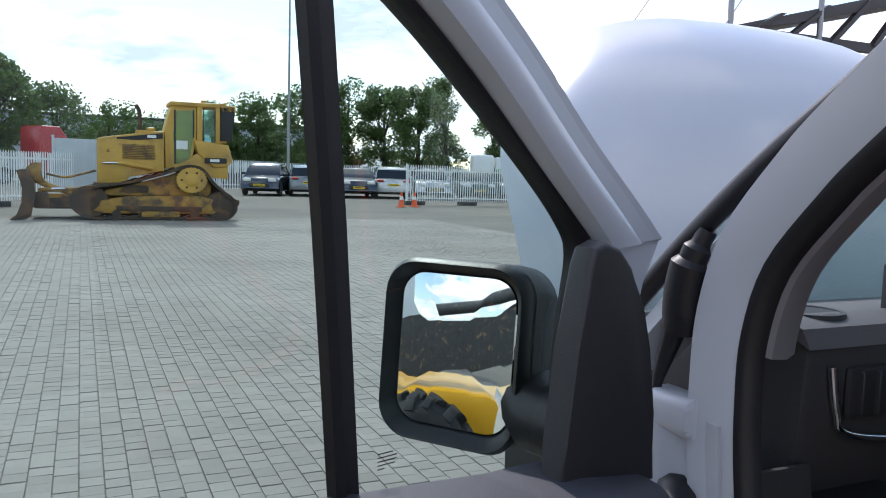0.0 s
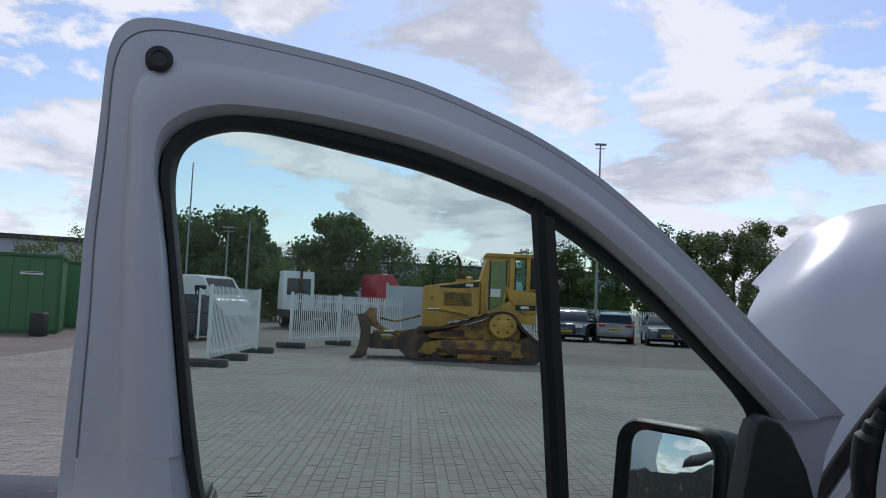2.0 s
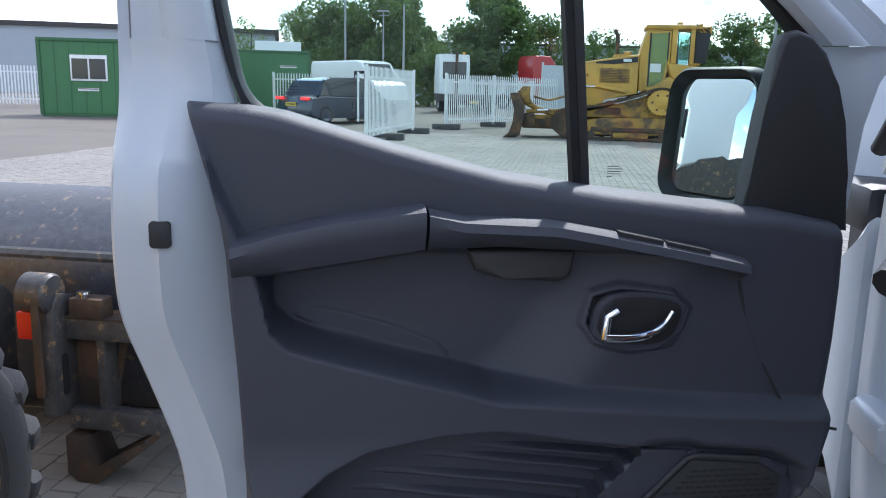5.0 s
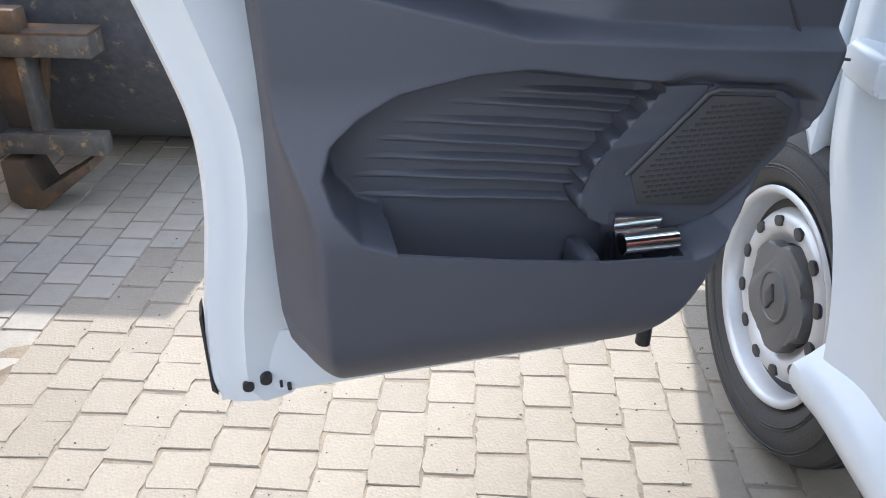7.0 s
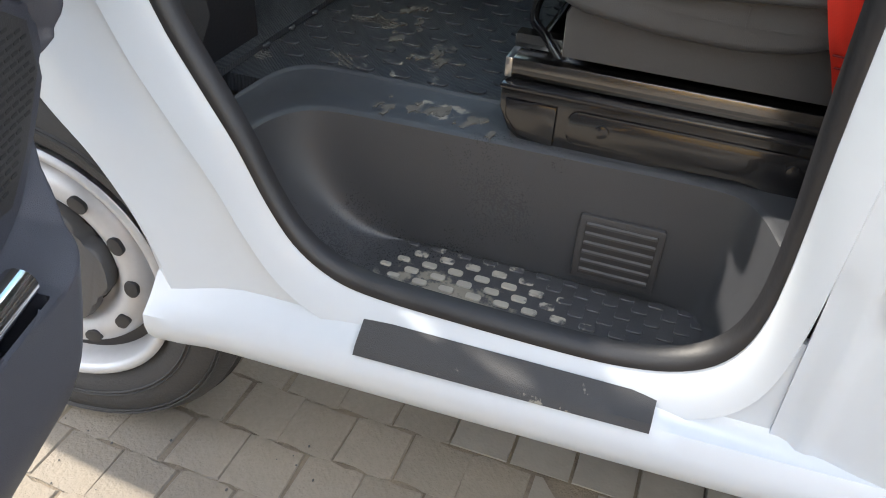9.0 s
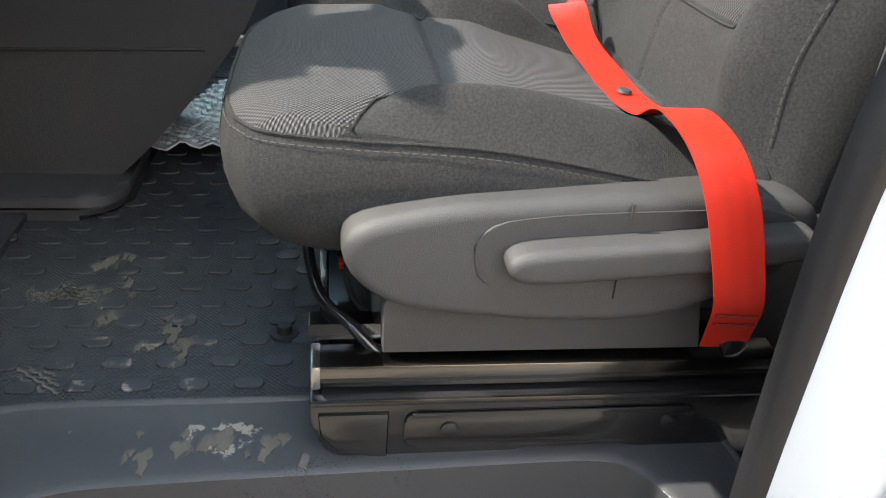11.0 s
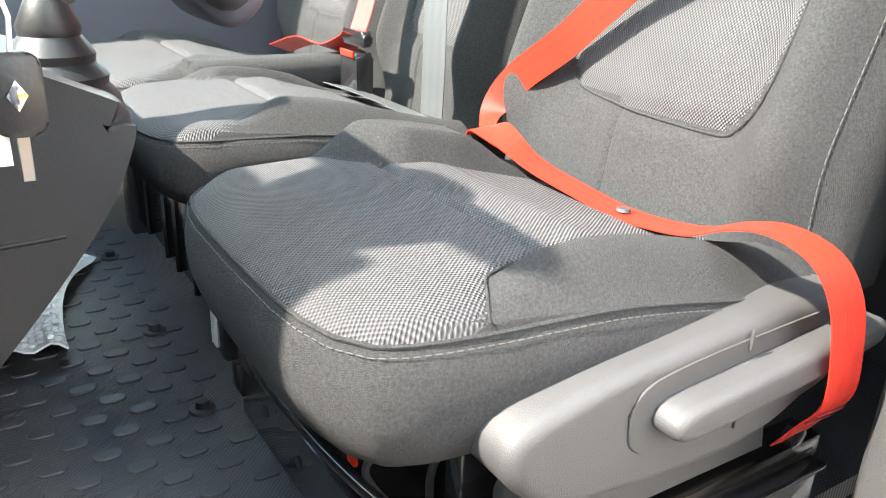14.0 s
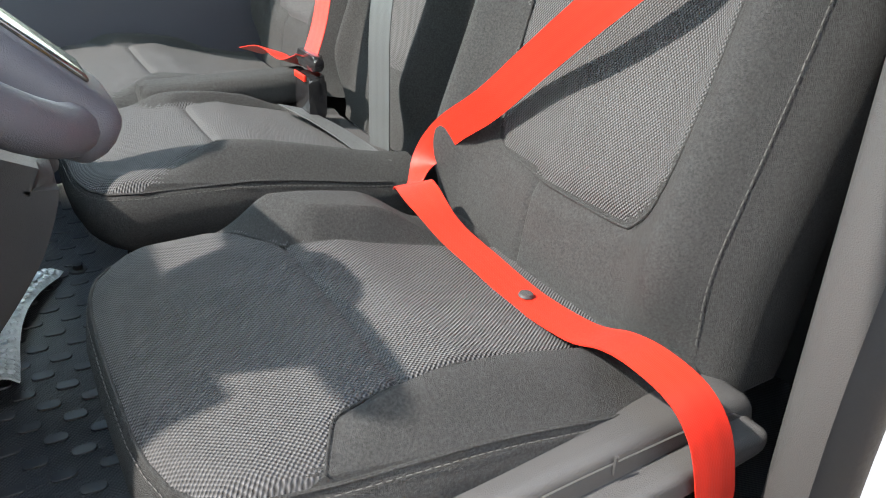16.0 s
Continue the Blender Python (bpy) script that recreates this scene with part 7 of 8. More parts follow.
    for q in ((0.455, 0.49, 1.42, 2.80), (0.855, 0.885, 2.10, 2.82), (1.065, 1.09, 2.03, 2.84), (1.325, 1.345, 2.03, 2.84)):
        part("window_rubber", box(q[0], q[1], 0.016, 0.030, q[2], q[3]), INK, d)
    part("tank", prism([(0.86, 2.05), (1.62, 1.95), (1.72, 1.55), (1.60, 1.38), (1.30, 1.34), (0.95, 1.72)], -0.08, 1.20, "y", 0.05), YELLOW, d, "yellow fuel tank")
    part("fender", prism([(0.44, 1.35), (0.95, 1.70), (1.62, 1.42), (1.62, 1.05), (1.2, 1.1), (0.55, 1.2)], 0.0, 1.15, "y", 0.03), YELLOW, d)
    part("tank_band", box(1.10, 1.58, -0.088, -0.07, 1.46, 1.60), INK, d, "dark decal band")
    part("model_badge", box(1.22, 1.42, -0.093, -0.086, 1.50, 1.57), PAPER, d, "plain pale badge")
    part("rear_guard", prism([(1.46, 2.05), (1.46, 2.92), (1.76, 2.96), (1.78, 2.78), (1.72, 2.05)], 0.1, 0.18, "y", 0.01), INK, d, "black ventilation box")
    part("rear_guard", prism([(1.46, 2.80), (1.46, 2.98), (1.80, 2.98), (1.80, 2.80)], 0.1, 1.05, "y", 0.02), YELLOW, d)
    part("beacon_post", box(1.06, 1.18, 0.3, 0.5, 2.98, 3.10, 0.02), YELLOW, d)
    part("exhaust", tube(curve([(-0.24, 0.5, 2.15), (-0.24, 0.5, 2.55), (-0.25, 0.5, 2.75), (-0.32, 0.5, 2.90)], 12), 0.045, 12), RUSTY, d, "rusty exhaust stack")
    part("air_cleaner", lathe([(2.2, 0.09), (2.32, 0.09), (2.34, 0.06)], "z", 16, (0.0, 0.55, 0)), YELLOW, d)
    bl = []
    for z, x in ((0.0, -2.74), (0.12, -2.60), (0.4, -2.48), (0.75, -2.45), (1.0, -2.50), (1.16, -2.60)):
        bl.append([(x, y, z) for y in (-0.55, 0.0, 0.6, 1.2, 1.7)])
    part("blade", sheet(bl, 0.06), RUSTY, d, "rusty curved dozer blade")
    part("blade_side", prism([(-2.78, 0.0), (-2.62, 0.12), (-2.53, 0.4), (-2.51, 0.75), (-2.62, 1.17), (-2.44, 1.19), (-2.30, 0.9), (-2.28, 0.6), (-2.36, 0.1)], -0.58, -0.53, "y", 0.008), RUSTY, d)
    part("blade_bracket", prism([(-2.44, 0.92), (-2.46, 1.22), (-2.34, 1.36), (-2.18, 1.36), (-2.20, 1.05), (-2.10, 0.92)], -0.30, -0.10, "y", 0.02), MUDYEL, d, "yellow blade bracket")
    part("blade_bracket", prism([(-2.30, 0.25), (-2.30, 0.55), (-1.2, 0.50), (-1.2, 0.25)], -0.1, 1.2, "y", 0.03), RUSTY, d)
    part("tilt_brace", tube([(-2.30, -0.15, 0.95), (-2.0, -0.15, 0.78), (-1.55, -0.10, 0.62)], 0.07, 10), MUDYEL, d, "muddy yellow tilt brace")
    part("tilt_brace", tube([(-2.25, -0.20, 0.70), (-1.40, -0.10, 0.74)], 0.055, 10), MUDYEL, d)
    part("tilt_rod", tube([(-2.0, -0.22, 0.74), (-1.75, -0.20, 0.75)], 0.035, 10), CHROME, d)
    part("blade_lug", prism(rounded(-2.34, -2.05, 0.26, 0.66, 0.06), -0.25, -0.05, "y", 0.02), RUSTY, d)
    part("hose", tube(curve([(-1.15, -0.02, 1.20), (-1.45, -0.05, 1.10), (-1.75, -0.08, 1.02), (-2.10, -0.1, 1.10)], 14), 0.03, 8), MUDYEL, d)
    for y in (0.12, 1.0):
        part("guard_post", prism([(1.44, 2.0), (1.46, 3.02), (1.60, 3.06), (1.60, 2.0)], y, y + 0.10, "y", 0.02), YELLOW, d, "yellow rear guard post")
    part("drawbar", box(1.6, 1.95, 0.5, 0.7, 0.35, 0.5, 0.03), RUSTY, d)
    return d


bulldozer()


# -- fence panels: each with its posts, bars and pickets
def fence_panel(length, h=1.75, n=None):
    f = thing("fence_panel", (0, 0, 0), "white painted steel palisade fence panel on concrete feet", "fence", "yard fence")
    n = n or int(length / 0.115)
    for z in (0.25, h - 0.25):
        part("bar", box(0, length, -0.02, 0.02, z - 0.025, z + 0.025), FENCE, f)
    for k in range(n):
        x = (k + 0.5) * length / n
        part("picket", prism([(x - 0.022, 0.12), (x + 0.022, 0.12), (x + 0.022, h - 0.04), (x, h), (x - 0.022, h - 0.04)], -0.03, -0.02, "y"), FENCE, f, smooth=False)
    for x in (0.0, length):
        part("post", box(x - 0.035, x + 0.035, -0.035, 0.035, 0.05, h + 0.03, 0.005, 1), FENCE, f)
    return f


def foot(x, y, rz=0):
    ob = part("concrete_foot", box(-0.45, 0.45, -0.13, 0.13, 0, 0.17, 0.02), CONC, None)
    box_holes = part("foot_recess", box(-0.25, -0.05, -0.134, -0.128, 0.0, 0.10), INK, ob)
    part("foot_recess", box(0.08, 0.28, -0.134, -0.128, 0.0, 0.10), INK, ob)
    ob.matrix_world = pose(x, y, 0, 0, 0, rz)
    return tagged(ob, "dark concrete fence foot on the paving", "fence foot", "fence feet")


runs = [((-4.98, 16.6), (-4.85, 21.5)), ((-4.4, 24.7), (-3.1, 27.3)), ((-3.1, 27.3), (1.2, 33.6)), ((12.2, 31.6), (17.9, 31.7)), ((17.9, 31.7), (23.5, 32.0)), ((-12.3, 30.3), (-8.7, 30.3)), ((-8.6, 30.3), (-7.6, 25.8))]
for (xa, ya), (xb, yb) in runs:
    L = math.hypot(xb - xa, yb - ya)
    p = fence_panel(L, 1.70)
    p.matrix_world = pose(xa, ya, 0.05, 0, 0, math.degrees(math.atan2(yb - ya, xb - xa)))
for x, y, a in ((-4.98, 16.5, 0), (-4.95, 18.5, 0), (-4.85, 21.6, 0), (-4.35, 24.6, 0), (-3.1, 27.4, 0), (12.6, 31.6, 0), (15.2, 31.7, 0), (18.0, 31.7, 0), (-10.5, 30.3, 0), (-8.6, 30.3, 0)):
    foot(x, y, a)
# long boundary fence far behind: pickets in one mesh per run, too many to count
def far_fence(xa, ya, xb, yb, h=1.9):
    f = thing("boundary_fence", (0, 0, 0), "long white palisade boundary fence", "fence", "yard fence")
    L = math.hypot(xb - xa, yb - ya)
    bm = bmesh.new()
    for k in range(int(L / 0.16)):
        box(k * 0.16, k * 0.16 + 0.07, -0.02, 0.0, 0.05, h, bm=bm)
    tagged(part("picket", bm, FENCE, f, smooth=False), kind="stuff")
    for z in (0.3, h - 0.3):
        part("bar", box(0, L, 0, 0.04, z - 0.03, z + 0.03), FENCE, f)
    f.matrix_world = pose(xa, ya, 0, 0, 0, math.degrees(math.atan2(yb - ya, xb - xa)))


far_fence(-9.0, 52.0, 13.0, 60.0)
far_fence(5.5, 50.0, 45.0, 52.0, 1.75)
far_fence(-34.0, 33.5, -20.0, 36.5)


# -- cars: lofted body from side profile, glasshouse, wheels, lamps
def car(name, at, paint, label, length=4.2, h=1.45, front=True, plate=True, wagon=0.0):
    c = thing("car", at, label, "car", "parked cars")
    l, w = length / 2, 0.88
    low = [(-l, 0.35), (-l + 0.03, 0.62), (-l + 0.12, 0.80), (-l + 0.9, 0.95), (l - 0.55, 0.98), (l - 0.08, 0.90), (l, 0.62), (l - 0.02, 0.32), (l - 0.4, 0.20), (-l + 0.4, 0.20)]
    rows = []
    for s in (-1, -0.97, -0.85, 0, 0.85, 0.97, 1):
        k = 1 - 0.06 * abs(s) ** 4
        rows.append([(s * w, -y * k, 0.2 + (z - 0.2) * (1 - 0.10 * max(0, abs(s) - 0.9) * 10)) for y, z in low])
    bm = sheet(rows, 0, None, True)
    bmesh.ops.holes_fill(bm, edges=bm.edges[:])
    part("body", bm, paint, c)
    top = [(-l + 0.95, 0.94), (-l + 1.55, h - 0.06), (-l + 1.9, h), (l - 1.3 + wagon, h - 0.02), (l - 0.75 + wagon, h - 0.14), (l - 0.45, 0.96)]
    rows = []
    for s, nar in ((-1, 1.0), (-0.92, 0.97), (0, 0.94), (0.92, 0.97), (1, 1.0)):
        rows.append([(s * (w * 0.95 - 0.16 * (z - 0.94) / (h - 0.94)), -y, z) for y, z in top])
    bm = sheet(rows, 0, None, True)
    bmesh.ops.holes_fill(bm, edges=bm.edges[:])
    part("glasshouse", bm, CARGLASS, c, "dark car windows")
    rt = [(s * w * 0.74, -y, h + 0.006 - 0.03 * abs(s) ** 3) for s in (-1,) for y in (0,)]
    rr = [[(s * w * 0.76, -y, z + 0.008 - 0.02 * s * s) for s in (-1, -0.5, 0, 0.5, 1)] for y, z in ((-l + 1.6, h - 0.06), (-l + 1.9, h), (l - 1.3 + wagon, h - 0.02), (l - 0.85 + wagon, h - 0.13))]
    part("roof", sheet(rr, 0.02), paint, c)
    for sx in (-1, 1):
        part("roof_pillar", tube([(sx * w * 0.93, l - 0.98, 0.95), (sx * w * 0.78, l - 1.58, h - 0.05)], 0.035, 6), paint, c)
        part("roof_pillar", tube([(sx * w * 0.93, -l + 0.5, 0.97), (sx * w * 0.78, -l + 0.85 - wagon, h - 0.12)], 0.05, 6), paint, c)
        part("headlamp", box(sx * 0.58 - 0.18, sx * 0.58 + 0.18, l - 0.16, l - 0.03, 0.66, 0.80, 0.04), PAPER, c, "clear headlamp")
        part("tail_lamp", box(sx * 0.64 - 0.17, sx * 0.64 + 0.17, -l - 0.01, -l + 0.12, 0.80, 0.90, 0.03), RED, c, "red tail lamp")
        part("mirror", box(sx * 0.98 - 0.09, sx * 0.98 + 0.09, l - 1.35, l - 1.22, 0.95, 1.08, 0.03), paint, c)
        for y in (l - 0.85, -l + 0.8):
            wheel(c, (sx * 0.80, y, 0.31), 0.31, 0.20, CARGREY, side=-sx)
    part("grille", box(-0.45, 0.45, l - 0.03, l + 0.005, 0.40, 0.58, 0.02), INK, c)
    part("number_plate", box(-0.26, 0.26, l + 0.004, l + 0.018, 0.44, 0.55), PLATE, c, "yellow plate")
    part("number_plate", box(-0.26, 0.26, -l - 0.018, -l + 0.0, 0.60, 0.71), PLATE, c, "yellow plate")
    bm = box(-0.20, 0.20, l + 0.018, l + 0.022, 0.475, 0.515)
    box(-0.20, 0.20, -l - 0.022, -l - 0.018, 0.635, 0.675, bm=bm)
    part("plate_bar", bm, INK, c)
    return c


def face(x, y, deg):
    return pose(x, y, 0, 0, 0, deg)


def row_car(x, y, deg):
    return face(x, y, deg) @ Matrix.Scale(1.1, 4)


car("a", row_car(8.35, 42.0, 158), CARBLUE, "dark blue hatchback facing the yard", 4.1, 1.5)
car("b", row_car(10.55, 42.2, -12), CARGREY, "grey hatchback seen from behind", 4.2, 1.48)
car("c", row_car(12.75, 40.6, 168), CARBLUE, "dark estate car parked in the row", 4.3, 1.40, wagon=0.3)
car("d", row_car(14.75, 40.4, -16), CARSILV, "silver hatchback seen from behind", 4.1, 1.5)
car("e", row_car(16.75, 39.8, 165), CARSILV, "silver grey saloon parked in the row", 4.3, 1.45)
car("f", row_car(19.0, 39.0, 165), CARDGREEN, "dark green car parked in the row", 4.3, 1.42)
car("g", row_car(21.2, 38.6, 165), CARGREY, "grey car at the end of the row", 4.3, 1.45)
suv = car("h", face(-8.6, 27.0, -30), CARBLUE, "dark grey SUV with lit tail lamps by the gate", 4.5, 1.58)
for o in suv.children:
    if o.name.startswith("tail_lamp"):
        o.data.materials[0] = LAMPRED
# -- traffic cones
for x, y in ((11.15, 29.5), (11.8, 29.7)):
    c = thing("traffic_cone", (x, y, 0), "orange and white traffic cone", "cone", "traffic cones")
    part("cone_base", box(-0.17, 0.17, -0.17, 0.17, 0, 0.04, 0.01), ORANGE, c)
    part("cone_body", lathe([(0.04, 0.13), (0.62, 0.03), (0.62, 0.001)], "z", 20), ORANGE, c, "orange cone")
    part("cone_band", lathe([(0.30, 0.090), (0.44, 0.066)], "z", 20, cap=False), PAPER, c, "white band")


# -- vans, trucks
def delivery_van(at, label):
    v = thing("delivery_van", at, label, "van", "parked vans")
    side = [(-2.9, 0.35), (-2.9, 2.35), (-2.75, 2.55), (1.1, 2.58), (1.5, 2.50), (2.2, 1.62), (2.85, 1.35), (2.95, 1.0), (2.95, 0.35)]
    part("body", prism(side, -1.0, 1.0, "x", 0.10, 4, m=Matrix.Scale(1, 4)), WHITETRUCK, v)
    part("windscreen", prism([(1.56, 2.42), (2.22, 1.66), (2.26, 1.66), (1.60, 2.43)], -0.82, 0.82, "x"), CARGLASS, v)
    for sx in (-1, 1):
        part("side_window", box(sx * 1.0 - 0.01, sx * 1.0 + 0.01, 1.0, 1.9, 1.55, 2.05), CARGLASS, v)
        for y in (2.0, -1.8):
            wheel(v, (sx * 0.9, y, 0.36), 0.36, 0.24, CARGREY, side=-sx)
    part("bumper", box(-1.0, 1.0, 2.85, 3.02, 0.32, 0.65, 0.05), INK, v)
    return v


delivery_van(face(-11.5, 40.5, -128), "white high-roof delivery van behind the fence")
bt = thing("box_truck", face(-17.5, 45, 20), "white box truck behind the green cabin", "truck")
part("box_body", box(-1.25, 1.25, -3.0, 3.0, 0.9, 3.6, 0.04), WHITETRUCK, bt)
part("cab", box(-1.1, 1.1, 3.1, 4.8, 0.5, 2.6, 0.15, 3), WHITETRUCK, bt)
part("cab_glass", box(-1.0, 1.0, 4.7, 4.82, 1.5, 2.3, 0.03), CARGLASS, bt)
for sx in (-1, 1):
    for y in (3.6, -1.6):
        wheel(bt, (sx * 0.95, y, 0.45), 0.45, 0.28, CARGREY, side=-sx)


def tractor_unit(at, paint, label, h=3.3):
    t = thing("truck", at, label, "truck", "parked trucks")
    cab = [(-1.1, 0.75), (-1.1, h - 0.25), (-0.9, h), (0.2, h), (0.75, h - 0.7), (1.05, 1.9), (1.1, 0.6), (0.6, 0.45)]
    part("cab", prism(cab, -1.22, 1.22, "x", 0.12, 4), paint, t, "truck cab")
    part("windscreen", prism([(0.80, h - 0.78), (1.07, 1.95), (1.12, 1.95), (0.86, h - 0.77)], -1.05, 1.05, "x"), CARGLASS, t)
    for sx in (-1, 1):
        part("side_window", box(sx * 1.22 - 0.012, sx * 1.22 + 0.012, 0.05, 0.75, 1.85, 2.55), CARGLASS, t)
        part("door_line", box(sx * 1.222 - 0.006, sx * 1.222 + 0.006, -0.12, -0.10, 0.9, 2.7), INK, t)
        part("grab_mirror", box(sx * 1.4 - 0.08, sx * 1.4 + 0.08, 0.9, 1.02, 1.8, 2.5, 0.03), INK, t)
        for y in (0.55, -3.2):
            wheel(t, (sx * 1.0, y, 0.5), 0.5, 0.32, CARGREY, side=-sx)
    part("chassis", box(-0.45, 0.45, -4.2, 0.5, 0.6, 0.85), INK, t)
    part("bumper", box(-1.2, 1.2, 0.9, 1.18, 0.3, 0.85, 0.05), paint, t)
    return t


tractor_unit(face(-2.6, 56.0, -60), REDTRUCK, "red tractor unit parked behind the fence", 3.6)
tractor_unit(face(6.3, 58.0, 60), WHITETRUCK, "white tractor unit behind the bulldozer", 3.6)
tractor_unit(face(-24.0, 39.5, -70), REDTRUCK, "red tractor unit beside the green cabin", 3.3)
tractor_unit(face(-9.5, 1.6, 75), WHITETRUCK, "white tractor unit parked across the yard", 3.7)
# -- terminal tractor with a white cab and amber lamp
tt = thing("yard_tractor", face(-6.3, 43.5, 20), "white cabbed yard tractor seen from behind", "tractor")
part("cab", prism([(-0.7, 1.0), (-0.7, 2.7), (-0.55, 3.1), (0.5, 3.1), (0.7, 1.9), (0.7, 1.0)], -1.5, 0.2, "x", 0.06, 3), WHITETRUCK, tt, "white cab")
part("cab_window", box(-1.3, 0.0, -0.72, -0.69, 1.8, 2.7), CARGLASS, tt)
part("mast", box(-0.62, -0.48, -0.80, -0.72, 1.0, 3.3), RUSTY, tt)
part("rear_deck", box(-1.3, 1.3, -3.0, 1.8, 0.6, 1.0, 0.05), INK, tt, "black chassis")
part("tail_board", box(-1.25, 1.25, -3.1, -3.0, 0.45, 0.95), INK, tt)
part("beacon", lathe([(3.1, 0.08), (3.25, 0.07), (3.27, 0.001)], "z", 12, (0.05, 0.2, 0)), AMBER, tt, "amber beacon")
part("number_plate", box(-0.35, 0.15, -3.13, -3.1, 0.55, 0.67), PLATE, tt)
for sx in (-1, 1):
    for y in (1.0, -2.0):
        wheel(tt, (sx * 1.0, y, 0.5), 0.5, 0.45, CARGREY, side=-sx)
# -- steel container behind the bulldozer
ct = thing("container", face(-0.2, 31.5, 2), "pale corrugated steel box behind the bulldozer", "container")
bm = bmesh.new()
for k in range(12):
    box(-1.3 + k * 0.22, -1.3 + k * 0.22 + 0.12, -1.03, -0.97, 0.1, 2.2, bm=bm)
part("corrugation", bm, SILVERBOX, ct)
part("container_wall", box(-1.35, 1.35, -1.0, 1.0, 0.05, 2.25), SILVERBOX, ct)
part("container_frame", box(-1.42, -1.33, -1.06, -0.95, 0.0, 2.35), SILVERBOX, ct)


# -- green site cabins
def cabin(at, lx, label, windows=()):
    c = thing("site_cabin", at, label, "cabin", "site cabins")
    part("wall", box(-lx / 2, lx / 2, -1.2, 1.2, 0.1, 2.6), GREEN, c, "green sheet wall")
    part("roof", box(-lx / 2 - 0.05, lx / 2 + 0.05, -1.25, 1.25, 2.6, 2.72, 0.01), GREEND, c, "flat roof edge")
    part("skid", box(-lx / 2, lx / 2, -1.2, 1.2, 0.0, 0.12), GREEND, c)
    for x in (-lx / 2, lx / 2):
        part("corner_post", box(x - 0.06, x + 0.06, -1.24, -1.12, 0.05, 2.65), GREEND, c)
    for x in windows:
        w = part("window_frame", box(x - 0.62, x + 0.62, -1.25, -1.19, 1.25, 2.15, 0.01), PAPER, c, "white window frame")
        part("pane", box(x - 0.56, x - 0.03, -1.262, -1.25, 1.32, 2.02), CARGLASS, w)
        part("pane", box(x + 0.03, x + 0.56, -1.262, -1.25, 1.32, 2.02), CARGLASS, w)
    for z, x in ((2.0, lx / 2 - 0.9), (0.9, -lx / 2 + 1.6)):
        part("sign", box(x - 0.35, x + 0.35, -1.23, -1.205, z, z + 0.10), PAPER, c, "small striped sign")
        part("sign_bar", box(x - 0.33, x + 0.33, -1.236, -1.23, z + 0.055, z + 0.085), INK, c)
    for k in range(int(lx / 0.5)):
        part("wall_rib", box(-lx / 2 + k * 0.5, -lx / 2 + k * 0.5 + 0.02, -1.212, -1.2, 0.12, 2.58), GREEND, c)
    return c


cabin(face(-16.2, 27.2, 18), 6.5, "green steel site cabin with a white-framed window", (-1.6,))
cabin(face(-15.0, 33.5, 18), 6.0, "green steel site cabin behind the first")
bin_ = thing("litter_bin", face(-12.55, 25.3, 0), "black plastic litter bin by the cabin", "bin")
part("bin_body", prism(rounded(-0.22, 0.22, 0, 0.75, 0.04), -0.2, 0.2, "y", 0.02), INK, bin_)
# -- lamp posts and masts
def pole(x, y, h, r=0.07, head=True, label="tall grey lamp post"):
    p = thing("lamp_post", (x, y, 0), label, "lamp post", "lamp posts")
    part("pole", tube([(0, 0, 0), (0, 0, h * 0.5), (0, 0, h)], [r * 1.4, r * 1.1, r * 0.7], 12), GALV, p)
    if head:
        part("lamp_head", box(-0.35, 0.35, -0.2, 0.1, h - 0.02, h + 0.08, 0.02), GALV, p, "flat lamp head")
        part("lamp_bracket", box(-0.3, 0.3, -0.03, 0.03, h - 0.25, h - 0.2), GALV, p)
    return p


pole(11.05, 48.6, 12.2)
pole(-14.0, 47.0, 9.5, 0.05, False, "slim grey mast beyond the yard")
pole(-12.0, 48.5, 5.8, 0.05, True)
pole(-10.2, 46.0, 6.0, 0.06, False, "dark steel post by the parked van")
pole(-22.0, 40.0, 4.5, 0.04, False, "slim grey mast beyond the yard")
# -- distant buildings
hall = thing("industrial_hall", face(-6, 108, 4), "long low grey industrial hall", "building")
part("wall", box(-30, 36, 0, 20, 0, 7.0), PANEL, hall, "grey clad wall")
part("roof", box(-30.5, 36.5, -0.5, 20.5, 7.0, 7.3), ROOFD, hall)
part("brick_front", box(6, 14, -1, 0, 0, 5.5), BRICKR, hall, "brown brick front")
hall2 = thing("industrial_hall", face(-42, 70, 20), "pale grey hall behind the cabins", "building")
part("wall", box(-20, 14, 0, 20, 0, 6.0), PANEL, hall2, "pale grey wall")
part("roof", box(-20.4, 14.4, -0.4, 20.4, 6.0, 6.4), ROOFD, hall2)
# -- canopy beyond the bonnet
can = thing("canopy", (0, 0, 0), "dark steel canopy with guy cables", "canopy")
part("canopy_roof", prism([(22.4, 7.45), (25.8, 8.3), (31.3, 9.7), (44, 12.6), (44, 12.0), (31.4, 9.2), (25.8, 7.9)], 24, 36, "y", 0.02), ROOFD, can, "dark sheet roof")
for k in range(6):
    part("canopy_beam", prism([(23.0 + k * 2.6, 7.2 + k * 0.1), (23.3 + k * 2.6, 7.2 + k * 0.1), (25.6 + k * 2.6, 8.3 + k * 0.6), (25.3 + k * 2.6, 8.3 + k * 0.6)], 23.9, 24.2, "y"), ROOFD, can)
part("canopy_girder", box(22.6, 44, 24.0, 24.3, 7.2, 7.6), ROOFD, can, "dark lattice girder")
